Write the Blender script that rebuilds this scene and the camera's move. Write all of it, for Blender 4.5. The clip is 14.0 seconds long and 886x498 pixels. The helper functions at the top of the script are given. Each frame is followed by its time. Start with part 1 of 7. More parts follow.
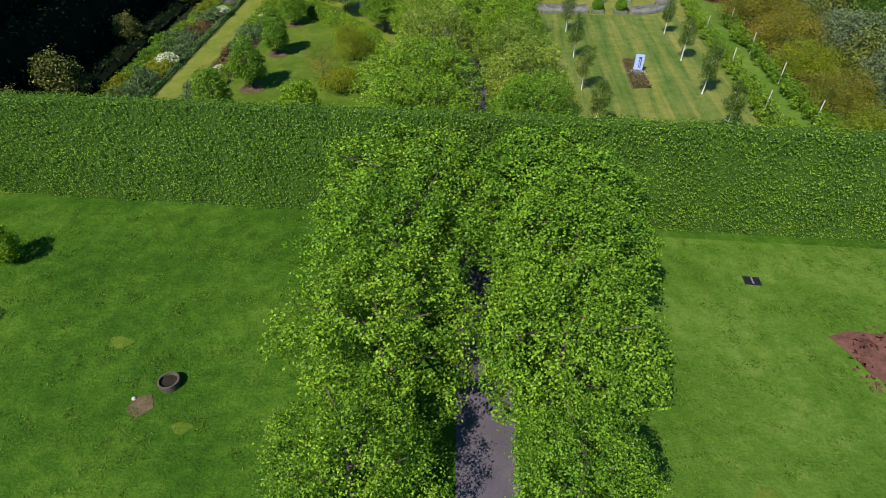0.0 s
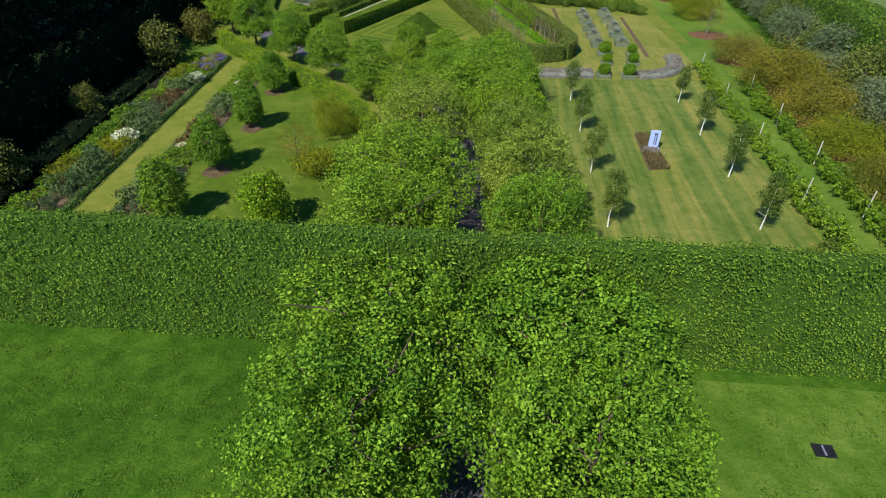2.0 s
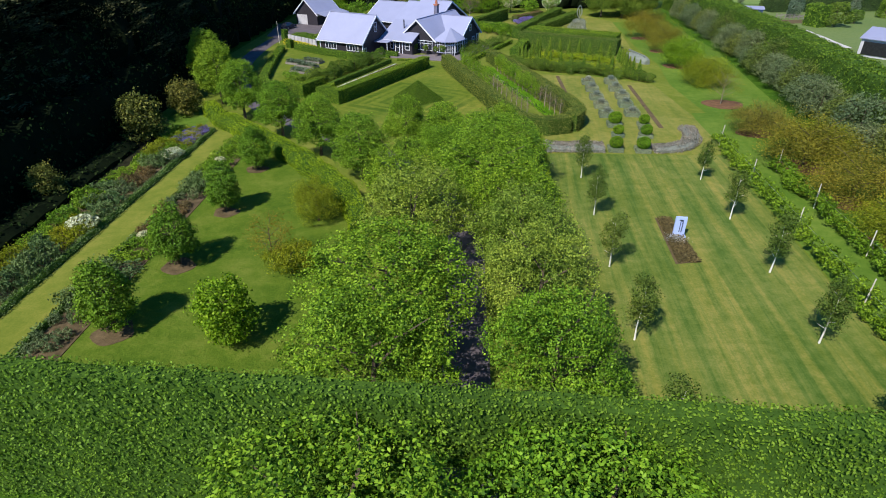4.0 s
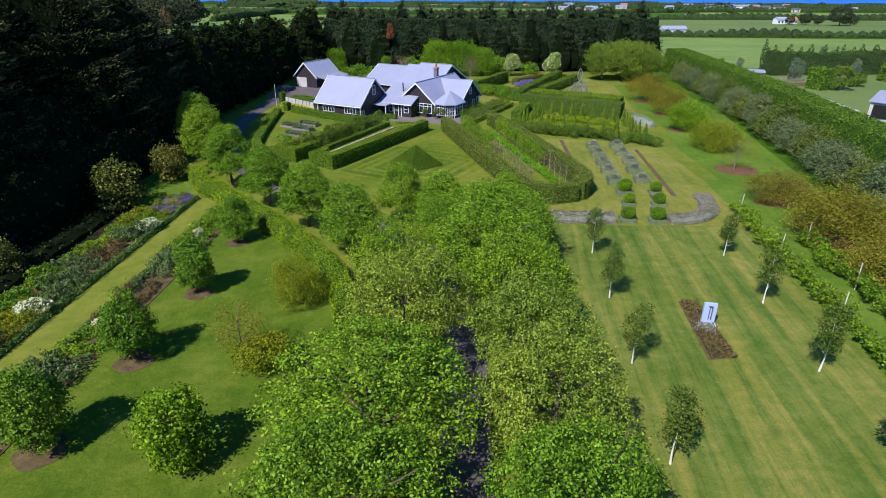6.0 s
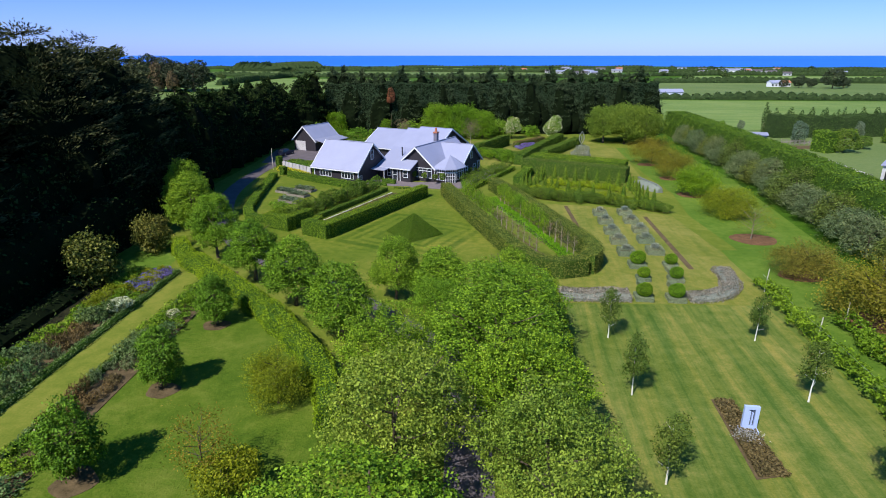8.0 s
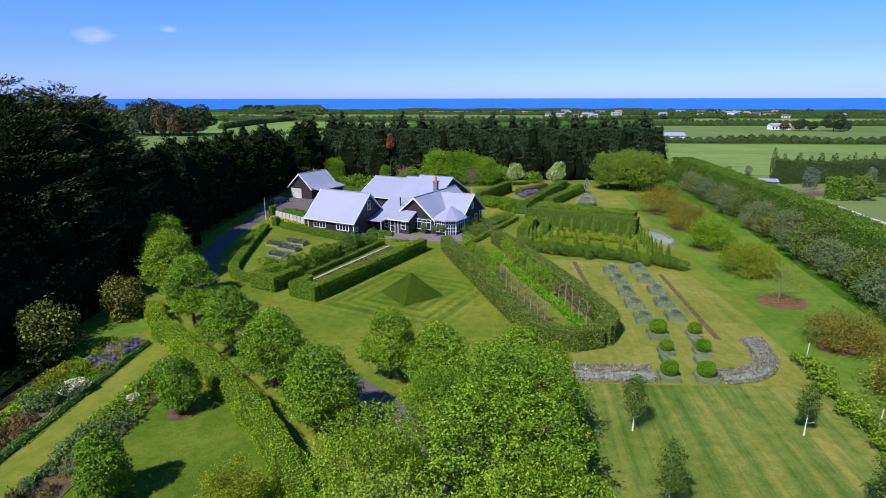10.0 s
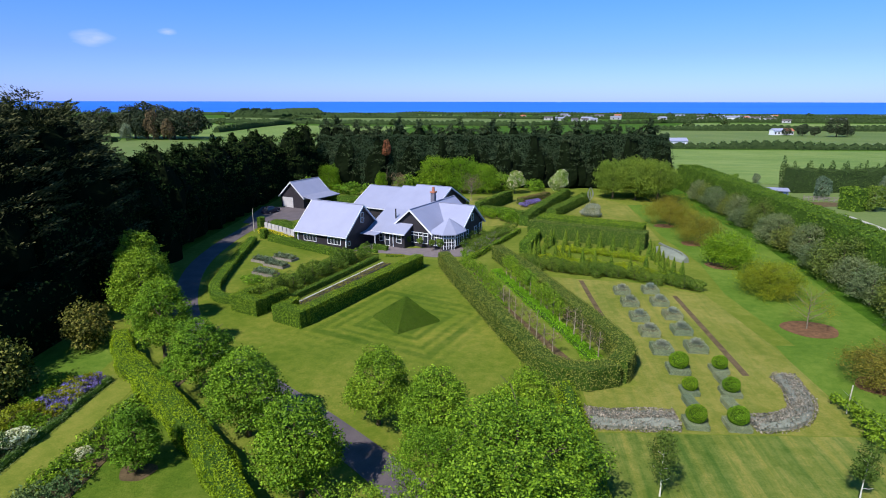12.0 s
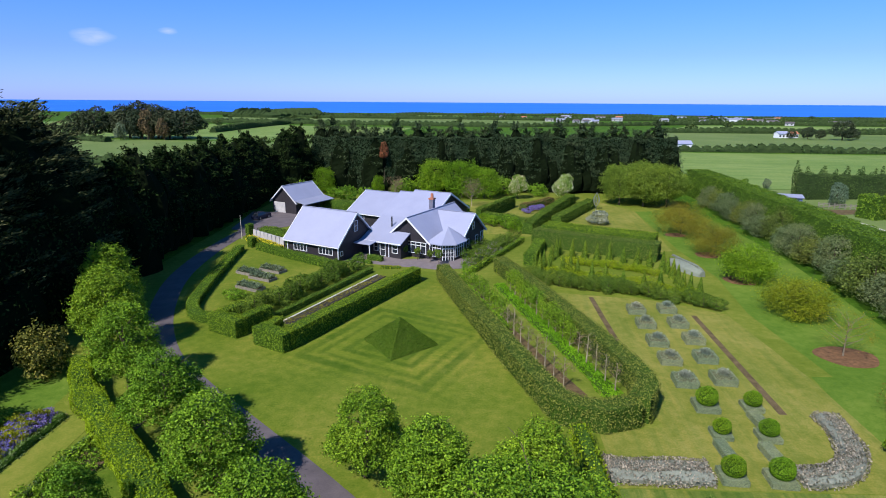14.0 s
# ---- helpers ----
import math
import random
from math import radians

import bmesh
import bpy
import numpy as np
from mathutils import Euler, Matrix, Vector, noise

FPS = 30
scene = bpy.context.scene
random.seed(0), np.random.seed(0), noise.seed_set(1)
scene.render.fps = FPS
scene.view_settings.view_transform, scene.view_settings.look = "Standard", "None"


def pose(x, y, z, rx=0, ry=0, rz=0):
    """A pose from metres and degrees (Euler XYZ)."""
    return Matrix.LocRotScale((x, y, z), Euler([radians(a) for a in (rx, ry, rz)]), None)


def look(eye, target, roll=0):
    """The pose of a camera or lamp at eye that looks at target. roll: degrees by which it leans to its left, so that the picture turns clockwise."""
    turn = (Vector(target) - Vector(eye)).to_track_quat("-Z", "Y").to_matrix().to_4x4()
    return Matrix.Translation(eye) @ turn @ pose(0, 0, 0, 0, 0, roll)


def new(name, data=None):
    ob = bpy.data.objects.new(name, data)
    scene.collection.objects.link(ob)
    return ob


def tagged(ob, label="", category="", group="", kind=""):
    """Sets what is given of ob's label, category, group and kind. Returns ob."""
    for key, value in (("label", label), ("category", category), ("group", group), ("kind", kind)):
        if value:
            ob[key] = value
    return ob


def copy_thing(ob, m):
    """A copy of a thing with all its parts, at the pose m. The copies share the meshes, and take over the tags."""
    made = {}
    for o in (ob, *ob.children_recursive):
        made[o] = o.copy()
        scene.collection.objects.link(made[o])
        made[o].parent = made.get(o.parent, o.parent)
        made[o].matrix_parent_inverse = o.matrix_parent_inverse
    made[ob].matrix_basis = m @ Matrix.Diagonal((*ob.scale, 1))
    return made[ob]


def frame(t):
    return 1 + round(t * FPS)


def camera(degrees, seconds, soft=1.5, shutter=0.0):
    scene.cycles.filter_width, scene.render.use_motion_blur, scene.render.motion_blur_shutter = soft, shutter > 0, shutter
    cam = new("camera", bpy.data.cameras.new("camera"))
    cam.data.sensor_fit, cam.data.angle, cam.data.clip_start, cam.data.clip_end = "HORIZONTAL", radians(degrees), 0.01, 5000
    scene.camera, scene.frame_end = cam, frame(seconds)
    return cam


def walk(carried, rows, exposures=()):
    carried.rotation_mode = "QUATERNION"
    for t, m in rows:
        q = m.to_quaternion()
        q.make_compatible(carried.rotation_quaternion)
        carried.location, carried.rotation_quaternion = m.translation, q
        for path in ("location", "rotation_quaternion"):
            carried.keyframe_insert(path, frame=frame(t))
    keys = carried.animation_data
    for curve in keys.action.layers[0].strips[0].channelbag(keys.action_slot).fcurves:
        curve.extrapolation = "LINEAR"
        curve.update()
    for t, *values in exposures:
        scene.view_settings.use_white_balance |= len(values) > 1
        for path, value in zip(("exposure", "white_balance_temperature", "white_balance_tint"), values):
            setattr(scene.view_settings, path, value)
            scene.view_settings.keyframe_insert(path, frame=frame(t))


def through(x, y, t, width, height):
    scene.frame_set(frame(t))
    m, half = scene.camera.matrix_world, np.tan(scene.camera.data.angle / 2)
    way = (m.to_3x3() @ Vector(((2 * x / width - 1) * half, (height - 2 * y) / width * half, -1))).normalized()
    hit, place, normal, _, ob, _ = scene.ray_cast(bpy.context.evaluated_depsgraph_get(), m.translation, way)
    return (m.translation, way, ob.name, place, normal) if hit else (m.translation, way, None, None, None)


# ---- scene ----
cam = camera(76.0, 14.0, 0.95)
PATH = [
    (0, (0.534, -0.238, 24.226), (0.517, 1.305, 22.955), 0.6),
    (0.5, (0.78, 2.144, 24.196), (0.761, 3.697, 22.936), 0.6),
    (1, (1.101, 4.73, 24.09), (1.078, 6.301, 22.853), 0.5),
    (1.5, (1.263, 6.98, 24.088), (1.238, 8.576, 22.883), 0.4),
    (2, (1.394, 9.386, 24.115), (1.368, 11.01, 22.947), 0.4),
    (2.5, (1.602, 11.503, 24.041), (1.571, 13.151, 22.908), 0.2),
    (3, (1.74, 13.573, 23.854), (1.704, 15.248, 22.761), 0.1),
    (5.3, (2.052, 21.345, 23.107), (2.003, 23.131, 22.208), 0.1),
    (5.5, (2.075, 21.905, 23.078), (2.026, 23.699, 22.196), 0.1),
    (6, (2.049, 23.328, 22.953), (1.999, 25.144, 22.115), 0.1),
    (6.5, (2.037, 24.625, 22.724), (1.985, 26.46, 21.931), 0.0),
    (7, (1.982, 26.011, 22.696), (1.93, 27.866, 21.95), 0.0),
    (7.5, (2.07, 27.331, 22.777), (2.016, 29.204, 22.076), 0.0),
    (8, (2.063, 28.776, 23.083), (2.007, 30.665, 22.429), 0.0),
    (8.5, (2.12, 30.255, 23.401), (2.061, 32.159, 22.793), -0.0),
    (9, (1.983, 31.924, 23.715), (1.924, 33.84, 23.144), -0.0),
    (9.2, (2.06, 32.65, 23.749), (1.998, 34.57, 23.192), -0.1),
    (11.5, (2.13, 39.702, 24.374), (2.069, 41.635, 23.865), 0.0),
    (12, (1.993, 41.361, 24.416), (1.937, 43.293, 23.904), 0.1),
    (12.5, (1.994, 42.814, 24.454), (1.939, 44.746, 23.942), 0.2),
    (13, (1.994, 44.316, 24.405), (1.939, 46.248, 23.893), 0.2),
    (13.5, (1.93, 45.883, 24.424), (1.875, 47.815, 23.91), 0.3),
    (14, (1.884, 47.542, 24.458), (1.83, 49.475, 23.948), 0.4),
]
walk(cam, [(t, look(eye, target, roll)) for t, eye, target, roll in PATH], [(0.0, 0.4), (14.0, 0.4)])

# ---- sky and sun ----
SUN_FROM = Vector((-0.56, -0.83, 0.0)).normalized()
SUN_EL = radians(48)
world = bpy.data.worlds.new("sky")
scene.world = world
world.use_nodes = True
wn = world.node_tree.nodes
wl = world.node_tree.links
sky = wn.new("ShaderNodeTexSky")
sky.sky_type = "NISHITA"
sky.sun_disc = False
sky.sun_elevation = SUN_EL
sky.sun_rotation = radians(210)
sky.altitude = 60
sky.air_density = 1.0
sky.dust_density = 0.3
sky.ozone_density = 4.0
wn["Background"].inputs["Strength"].default_value = 0.068
wc = wn.new("ShaderNodeTexCoord")
wsep = wn.new("ShaderNodeSeparateXYZ")
wl.new(wc.outputs["Generated"], wsep.inputs[0])
wr = wn.new("ShaderNodeValToRGB")
wl.new(wsep.outputs[2], wr.inputs[0])
wr.color_ramp.elements[0].color = (0.80, 1.10, 2.9, 1)
wr.color_ramp.elements[1].color = (0.37, 1.14, 1.7, 1)
wr.color_ramp.elements[1].position = 0.30
haze = wr.color_ramp.elements.new(0.07)
haze.color = (0.66, 0.94, 1.9, 1)
tint = wn.new("ShaderNodeMix")
tint.data_type, tint.blend_type = "RGBA", "MULTIPLY"
tint.inputs[0].default_value = 1.0
wl.new(wr.outputs[0], tint.inputs[7])
wl.new(sky.outputs[0], tint.inputs[6])
# two faint wisps of cloud
wisp = None
low = wn.new("ShaderNodeVectorMath")
low.operation = "MULTIPLY"
low.inputs[1].default_value = (1, 1, 2.4)
wl.new(wc.outputs["Generated"], low.inputs[0])
for way, reach in (((-0.5255, 0.8463, 0.0834), 0.040), ((-0.4398, 0.8922, 0.0969), 0.02)):
    dist = wn.new("ShaderNodeVectorMath")
    dist.operation = "DISTANCE"
    wl.new(low.outputs[0], dist.inputs[0])
    dist.inputs[1].default_value = (way[0], way[1], way[2] * 2.4)
    near = wn.new("ShaderNodeMapRange")
    wl.new(dist.outputs["Value"], near.inputs[0])
    near.inputs[1].default_value, near.inputs[2].default_value = reach, 0.0
    if wisp is None:
        wisp = near.outputs[0]
    else:
        add = wn.new("ShaderNodeMath")
        wl.new(wisp, add.inputs[0])
        wl.new(near.outputs[0], add.inputs[1])
        wisp = add.outputs[0]
puff = wn.new("ShaderNodeTexNoise")
puff.inputs["Scale"].default_value = 1.0
puff.inputs["Detail"].default_value = 5.0
stretch = wn.new("ShaderNodeMapping")
stretch.inputs["Scale"].default_value = (26.0, 26.0, 90.0)
wl.new(wc.outputs["Generated"], stretch.inputs["Vector"])
wl.new(stretch.outputs[0], puff.inputs["Vector"])
mask = wn.new("ShaderNodeMath")
mask.operation = "MULTIPLY"
wl.new(wisp, mask.inputs[0])
wl.new(puff.outputs[0], mask.inputs[1])
soft_ = wn.new("ShaderNodeMapRange")
wl.new(mask.outputs[0], soft_.inputs[0])
soft_.inputs[1].default_value, soft_.inputs[2].default_value, soft_.inputs[4].default_value = 0.12, 0.5, 0.5
cloud = wn.new("ShaderNodeMix")
cloud.data_type = "RGBA"
wl.new(soft_.outputs[0], cloud.inputs[0])
wl.new(tint.outputs[2], cloud.inputs[6])
cloud.inputs[7].default_value = (9.5, 10.0, 11.5, 1)
wl.new(cloud.outputs[2], wn["Background"].inputs["Color"])
sun = new("sun", bpy.data.lights.new("sun", "SUN"))
sun.data.energy = 5.0
sun.data.angle = radians(0.5)
sun.data.color = (1.0, 0.955, 0.88)
sun_way = Vector((SUN_FROM.x * math.cos(SUN_EL), SUN_FROM.y * math.cos(SUN_EL), math.sin(SUN_EL)))
sun.matrix_world = look(sun_way * 400, (0, 0, 0))

# ---- materials ----


def node_mat(name):
    m = bpy.data.materials.new(name)
    m.use_nodes = True
    n = m.node_tree.nodes
    return m, n, m.node_tree.links, n["Principled BSDF"]


def ramp(n, stops):
    r = n.new("ShaderNodeValToRGB")
    e = r.color_ramp.elements
    while len(e) < len(stops):
        e.new(0.5)
    for k, (p, c) in zip(e, stops):
        k.position = p
        k.color = (*c, 1)
    return r


def noise_node(n, l, scale, detail=4, rough=0.55, coord=None):
    t = n.new("ShaderNodeTexNoise")
    t.inputs["Scale"].default_value = scale
    t.inputs["Detail"].default_value = detail
    t.inputs["Roughness"].default_value = rough
    if coord is not None:
        l.new(coord, t.inputs["Vector"])
    return t


def mix(n, l, kind, fac, a, b):
    """A colour mix; fac, a and b are sockets or values."""
    k = n.new("ShaderNodeMix")
    k.data_type = "RGBA"
    k.blend_type = kind
    for s, v in ((k.inputs[0], fac), (k.inputs[6], a), (k.inputs[7], b)):
        if isinstance(v, bpy.types.NodeSocket):
            l.new(v, s)
        elif isinstance(v, (int, float)):
            s.default_value = v
        else:
            s.default_value = (*v, 1)
    return k.outputs[2]


def calc(n, l, op, a, b=0.0):
    k = n.new("ShaderNodeMath")
    k.operation = op
    for s, v in ((k.inputs[0], a), (k.inputs[1], b)):
        if isinstance(v, bpy.types.NodeSocket):
            l.new(v, s)
        else:
            s.default_value = v
    return k.outputs[0]


def leaf_mat(name, dark, mid, light, through=0.3, rough=0.6, patch=0.35, spec=0.16):
    """Leaves: each leaf has its own tone, and whole boughs drift lighter and darker."""
    m, n, l, p = node_mat(name)
    geo = n.new("ShaderNodeNewGeometry")
    r = ramp(n, [(0.0, tuple(0.55 * c for c in dark)), (0.5, mid), (1.0, light)])
    l.new(geo.outputs["Random Per Island"], r.inputs[0])
    big = noise_node(n, l, patch, 2, 0.5, geo.outputs["Position"])
    drift = ramp(n, [(0.3, (0.72, 0.78, 0.7)), (0.7, (1.18, 1.12, 1.0))])
    l.new(big.outputs[0], drift.inputs[0])
    col = mix(n, l, "MULTIPLY", 1.0, r.outputs[0], drift.outputs[0])
    inf = n.new("ShaderNodeObjectInfo")
    tone = ramp(n, [(0.0, (0.84, 0.92, 0.9)), (1.0, (1.2, 1.08, 1.0))])
    l.new(inf.outputs["Random"], tone.inputs[0])
    col = mix(n, l, "MULTIPLY", 1.0, col, tone.outputs[0])
    l.new(col, p.inputs["Base Color"])
    p.inputs["Roughness"].default_value = rough
    p.inputs["Specular IOR Level"].default_value = spec
    t = n.new("ShaderNodeBsdfTranslucent")
    warm = mix(n, l, "MULTIPLY", 1.0, col, (1.25, 1.3, 0.55))
    l.new(warm, t.inputs["Color"])
    s = n.new("ShaderNodeMixShader")
    s.inputs[0].default_value = through
    l.new(p.outputs[0], s.inputs[1])
    l.new(t.outputs[0], s.inputs[2])
    l.new(s.outputs[0], n["Material Output"].inputs["Surface"])
    return m


def plain_mat(name, a, b, scale=3.0, rough=0.7, bump=0.2, fine=30.0, metal=0.0, spec=0.4):
    """A surface that varies between two tones at two scales, with fine relief."""
    m, n, l, p = node_mat(name)
    geo = n.new("ShaderNodeNewGeometry")
    big = noise_node(n, l, scale, 4, 0.6, geo.outputs["Position"])
    small = noise_node(n, l, fine, 3, 0.6, geo.outputs["Position"])
    both = calc(n, l, "ADD", calc(n, l, "MULTIPLY", big.outputs[0], 0.65), calc(n, l, "MULTIPLY", small.outputs[0], 0.35))
    r = ramp(n, [(0.32, a), (0.68, b)])
    l.new(both, r.inputs[0])
    inf = n.new("ShaderNodeObjectInfo")
    tone = ramp(n, [(0.0, (0.9, 0.9, 0.9)), (1.0, (1.08, 1.08, 1.08))])
    l.new(inf.outputs["Random"], tone.inputs[0])
    col = mix(n, l, "MULTIPLY", 1.0, r.outputs[0], tone.outputs[0])
    l.new(col, p.inputs["Base Color"])
    p.inputs["Roughness"].default_value = rough
    p.inputs["Metallic"].default_value = metal
    p.inputs["Specular IOR Level"].default_value = spec
    if bump:
        b_ = n.new("ShaderNodeBump")
        b_.inputs["Strength"].default_value = bump
        b_.inputs["Distance"].default_value = 0.03
        l.new(small.outputs[0], b_.inputs["Height"])
        l.new(b_.outputs[0], p.inputs["Normal"])
    return m


def grass_mat(name, a, b, c, stripe=None, patch=0.06, bump=0.6, amount=0.5, lo=0.41, hi=0.59):
    """Grass in three tones. stripe: (kind, x, y, degrees, width, tone_a, tone_b), the mower's tracks, straight or in squares round a point."""
    m, n, l, p = node_mat(name)
    geo = n.new("ShaderNodeNewGeometry")
    pos = geo.outputs["Position"]
    big = noise_node(n, l, patch, 5, 0.62, pos)
    mid = noise_node(n, l, 1.1, 5, 0.65, pos)
    fine = noise_node(n, l, 6.0, 6, 0.75, pos)
    f = calc(n, l, "ADD", calc(n, l, "MULTIPLY", big.outputs[0], 0.38), calc(n, l, "MULTIPLY", mid.outputs[0], 0.28))
    f = calc(n, l, "ADD", f, calc(n, l, "MULTIPLY", fine.outputs[0], 0.34))
    r = ramp(n, [(lo, a), (0.5, b), (hi, c)])
    l.new(f, r.inputs[0])
    col = r.outputs[0]
    if stripe:
        kind, sx, sy, deg, width, ta, tb = stripe
        mp = n.new("ShaderNodeMapping")
        mp.vector_type = "TEXTURE"
        mp.inputs["Location"].default_value = (sx, sy, 0)
        mp.inputs["Rotation"].default_value = (0, 0, radians(deg))
        l.new(pos, mp.inputs["Vector"])
        sep = n.new("ShaderNodeSeparateXYZ")
        l.new(mp.outputs[0], sep.inputs[0])
        x_, y_ = sep.outputs[0], sep.outputs[1]
        if kind == "squares":
            d = calc(n, l, "MAXIMUM", calc(n, l, "ABSOLUTE", x_), calc(n, l, "ABSOLUTE", y_))
        else:
            d = x_
        wob = noise_node(n, l, 0.05, 2, 0.5, pos)
        d = calc(n, l, "ADD", d, calc(n, l, "MULTIPLY", wob.outputs[0], width * 1.2))
        w = calc(n, l, "SINE", calc(n, l, "MULTIPLY", d, math.pi / width))
        w2 = calc(n, l, "SINE", calc(n, l, "MULTIPLY", d, math.pi / width / 2.7))
        w = calc(n, l, "ADD", w, calc(n, l, "MULTIPLY", w2, 0.8))
        w = calc(n, l, "ADD", calc(n, l, "MULTIPLY", w, 0.6), calc(n, l, "ADD", 0.12, calc(n, l, "MULTIPLY", mid.outputs[0], 0.76)))
        wear = noise_node(n, l, 0.11, 3, 0.6, pos)
        k = n.new("ShaderNodeClamp")
        l.new(w, k.inputs[0])
        st = mix(n, l, "MIX", k.outputs[0], ta, tb)
        fac = n.new("ShaderNodeClamp")
        l.new(calc(n, l, "MULTIPLY", calc(n, l, "SUBTRACT", wear.outputs[0], 0.25), amount * 2.6), fac.inputs[0])
        much = fac.outputs[0]
        if kind == "squares":
            near = n.new("ShaderNodeMapRange")
            l.new(d, near.inputs[0])
            near.inputs[1].default_value, near.inputs[2].default_value = 10.5, 7.5
            near.inputs[3].default_value, near.inputs[4].default_value = 0.12, 1.0
            much = calc(n, l, "MULTIPLY", much, near.outputs[0])
        col = mix(n, l, "MULTIPLY", much, col, st)
        if kind == "lines":
            ms = n.new("ShaderNodeMapping")
            ms.inputs["Scale"].default_value = (2.2 / width, 0.07, 1)
            l.new(mp.outputs[0], ms.inputs["Vector"])
            sn = noise_node(n, l, 1.0, 4, 0.65, ms.outputs[0])
            sr = ramp(n, [(0.38, (0.62, 0.80, 0.68)), (0.5, (1.0, 1.0, 1.0)), (0.62, (1.24, 1.10, 1.06))])
            l.new(sn.outputs[0], sr.inputs[0])
            col = mix(n, l, "MULTIPLY", 0.85 * min(1.0, amount), col, sr.outputs[0])
    l.new(col, p.inputs["Base Color"])
    p.inputs["Roughness"].default_value = 0.85
    p.inputs["Specular IOR Level"].default_value = 0.07
    bp = n.new("ShaderNodeBump")
    bp.inputs["Strength"].default_value = bump
    bp.inputs["Distance"].default_value = 0.12
    h = calc(n, l, "ADD", mid.outputs[0], calc(n, l, "MULTIPLY", fine.outputs[0], 0.6))
    l.new(h, bp.inputs["Height"])
    l.new(bp.outputs[0], p.inputs["Normal"])
    return m


M = {}
M["field_grass"] = grass_mat("field_grass", (0.021, 0.060, 0.004), (0.041, 0.099, 0.007), (0.080, 0.148, 0.013), patch=0.16, bump=1.0)
M["pale_field_grass"] = grass_mat("pale_field_grass", (0.046, 0.102, 0.008), (0.072, 0.136, 0.014), (0.118, 0.178, 0.028), patch=0.2, bump=0.8)
M["birch_lawn"] = grass_mat("birch_lawn", (0.082, 0.120, 0.018), (0.124, 0.154, 0.031), (0.188, 0.192, 0.050),
                            ("lines", 20, 60, -4.5, 1.25, (0.64, 0.80, 0.70), (1.20, 1.07, 1.08)), patch=0.09, bump=0.25, amount=1.0)
M["house_lawn"] = grass_mat("house_lawn", (0.068, 0.112, 0.009), (0.104, 0.140, 0.015), (0.168, 0.176, 0.028),
                            ("squares", -4.1, 101.6, -27, 0.8, (0.42, 0.62, 0.46), (1.24, 1.13, 1.1)), patch=0.08, bump=0.25, amount=0.9)
M["planter_lawn"] = grass_mat("planter_lawn", (0.106, 0.135, 0.019), (0.160, 0.170, 0.033), (0.228, 0.210, 0.056),
                              ("lines", 20, 60, -5, 1.3, (0.88, 0.94, 0.88), (1.10, 1.04, 1.04)), patch=0.12, bump=0.25, amount=0.35)
M["garden_grass"] = grass_mat("garden_grass", (0.082, 0.120, 0.012), (0.118, 0.150, 0.019), (0.172, 0.185, 0.034), patch=0.1, bump=0.3)
M["orchard_grass"] = grass_mat("orchard_grass", (0.052, 0.098, 0.008), (0.080, 0.126, 0.012), (0.122, 0.156, 0.022), patch=0.25, bump=0.8)
M["path_grass"] = grass_mat("path_grass", (0.105, 0.140, 0.018), (0.140, 0.165, 0.024), (0.185, 0.190, 0.035), patch=0.3, bump=0.25)
M["bright_grass"] = grass_mat("bright_grass", (0.060, 0.118, 0.012), (0.088, 0.150, 0.018), (0.128, 0.182, 0.028), patch=0.12, bump=0.3)
M["shade_grass"] = grass_mat("shade_grass", (0.060, 0.108, 0.012), (0.085, 0.132, 0.018), (0.125, 0.162, 0.028), patch=0.5, bump=0.7)
M["pasture_a"] = grass_mat("pasture_a", (0.1, 0.165, 0.04), (0.14, 0.205, 0.055), (0.19, 0.245, 0.08),
                           ("lines", 100, 300, 84, 5.0, (0.85, 0.9, 0.85), (1.12, 1.08, 1.1)), patch=0.02, bump=0.1)
M["pasture_b"] = grass_mat("pasture_b", (0.082, 0.132, 0.036), (0.112, 0.160, 0.050), (0.148, 0.188, 0.066), patch=0.015, bump=0.1)
M["pasture_c"] = grass_mat("pasture_c", (0.12, 0.17, 0.05), (0.18, 0.21, 0.08), (0.27, 0.26, 0.13), patch=0.012, bump=0.1)
M["asphalt"] = plain_mat("asphalt", (0.070, 0.058, 0.068), (0.125, 0.105, 0.118), 0.5, 0.85, 0.3, 9.0)
M["soil"] = plain_mat("soil", (0.052, 0.040, 0.020), (0.150, 0.108, 0.060), 1.2, 0.95, 0.7, 9.0, spec=0.1)
M["red_soil"] = plain_mat("red_soil", (0.060, 0.028, 0.022), (0.185, 0.082, 0.060), 0.9, 0.95, 0.9, 5.0, spec=0.05)
M["wet_soil"] = plain_mat("wet_soil", (0.012, 0.010, 0.007), (0.035, 0.026, 0.018), 2.0, 0.9, 0.6, 9.0, spec=0.1)
M["mulch"] = plain_mat("mulch", (0.050, 0.037, 0.018), (0.140, 0.097, 0.050), 2.0, 0.95, 0.8, 12.0, spec=0.1)
M["bark_mulch"] = plain_mat("bark_mulch", (0.075, 0.042, 0.022), (0.205, 0.110, 0.058), 2.0, 0.95, 0.8, 9.0, spec=0.1)
M["bark"] = plain_mat("bark", (0.045, 0.034, 0.020), (0.115, 0.088, 0.055), 3.0, 0.9, 0.6, 18.0)
M["twig_bark"] = plain_mat("twig_bark", (0.12, 0.095, 0.065), (0.24, 0.19, 0.14), 3.0, 0.9, 0.5, 18.0)
M["white_bark"] = plain_mat("white_bark", (0.50, 0.47, 0.42), (0.80, 0.78, 0.72), 4.0, 0.7, 0.3, 22.0)
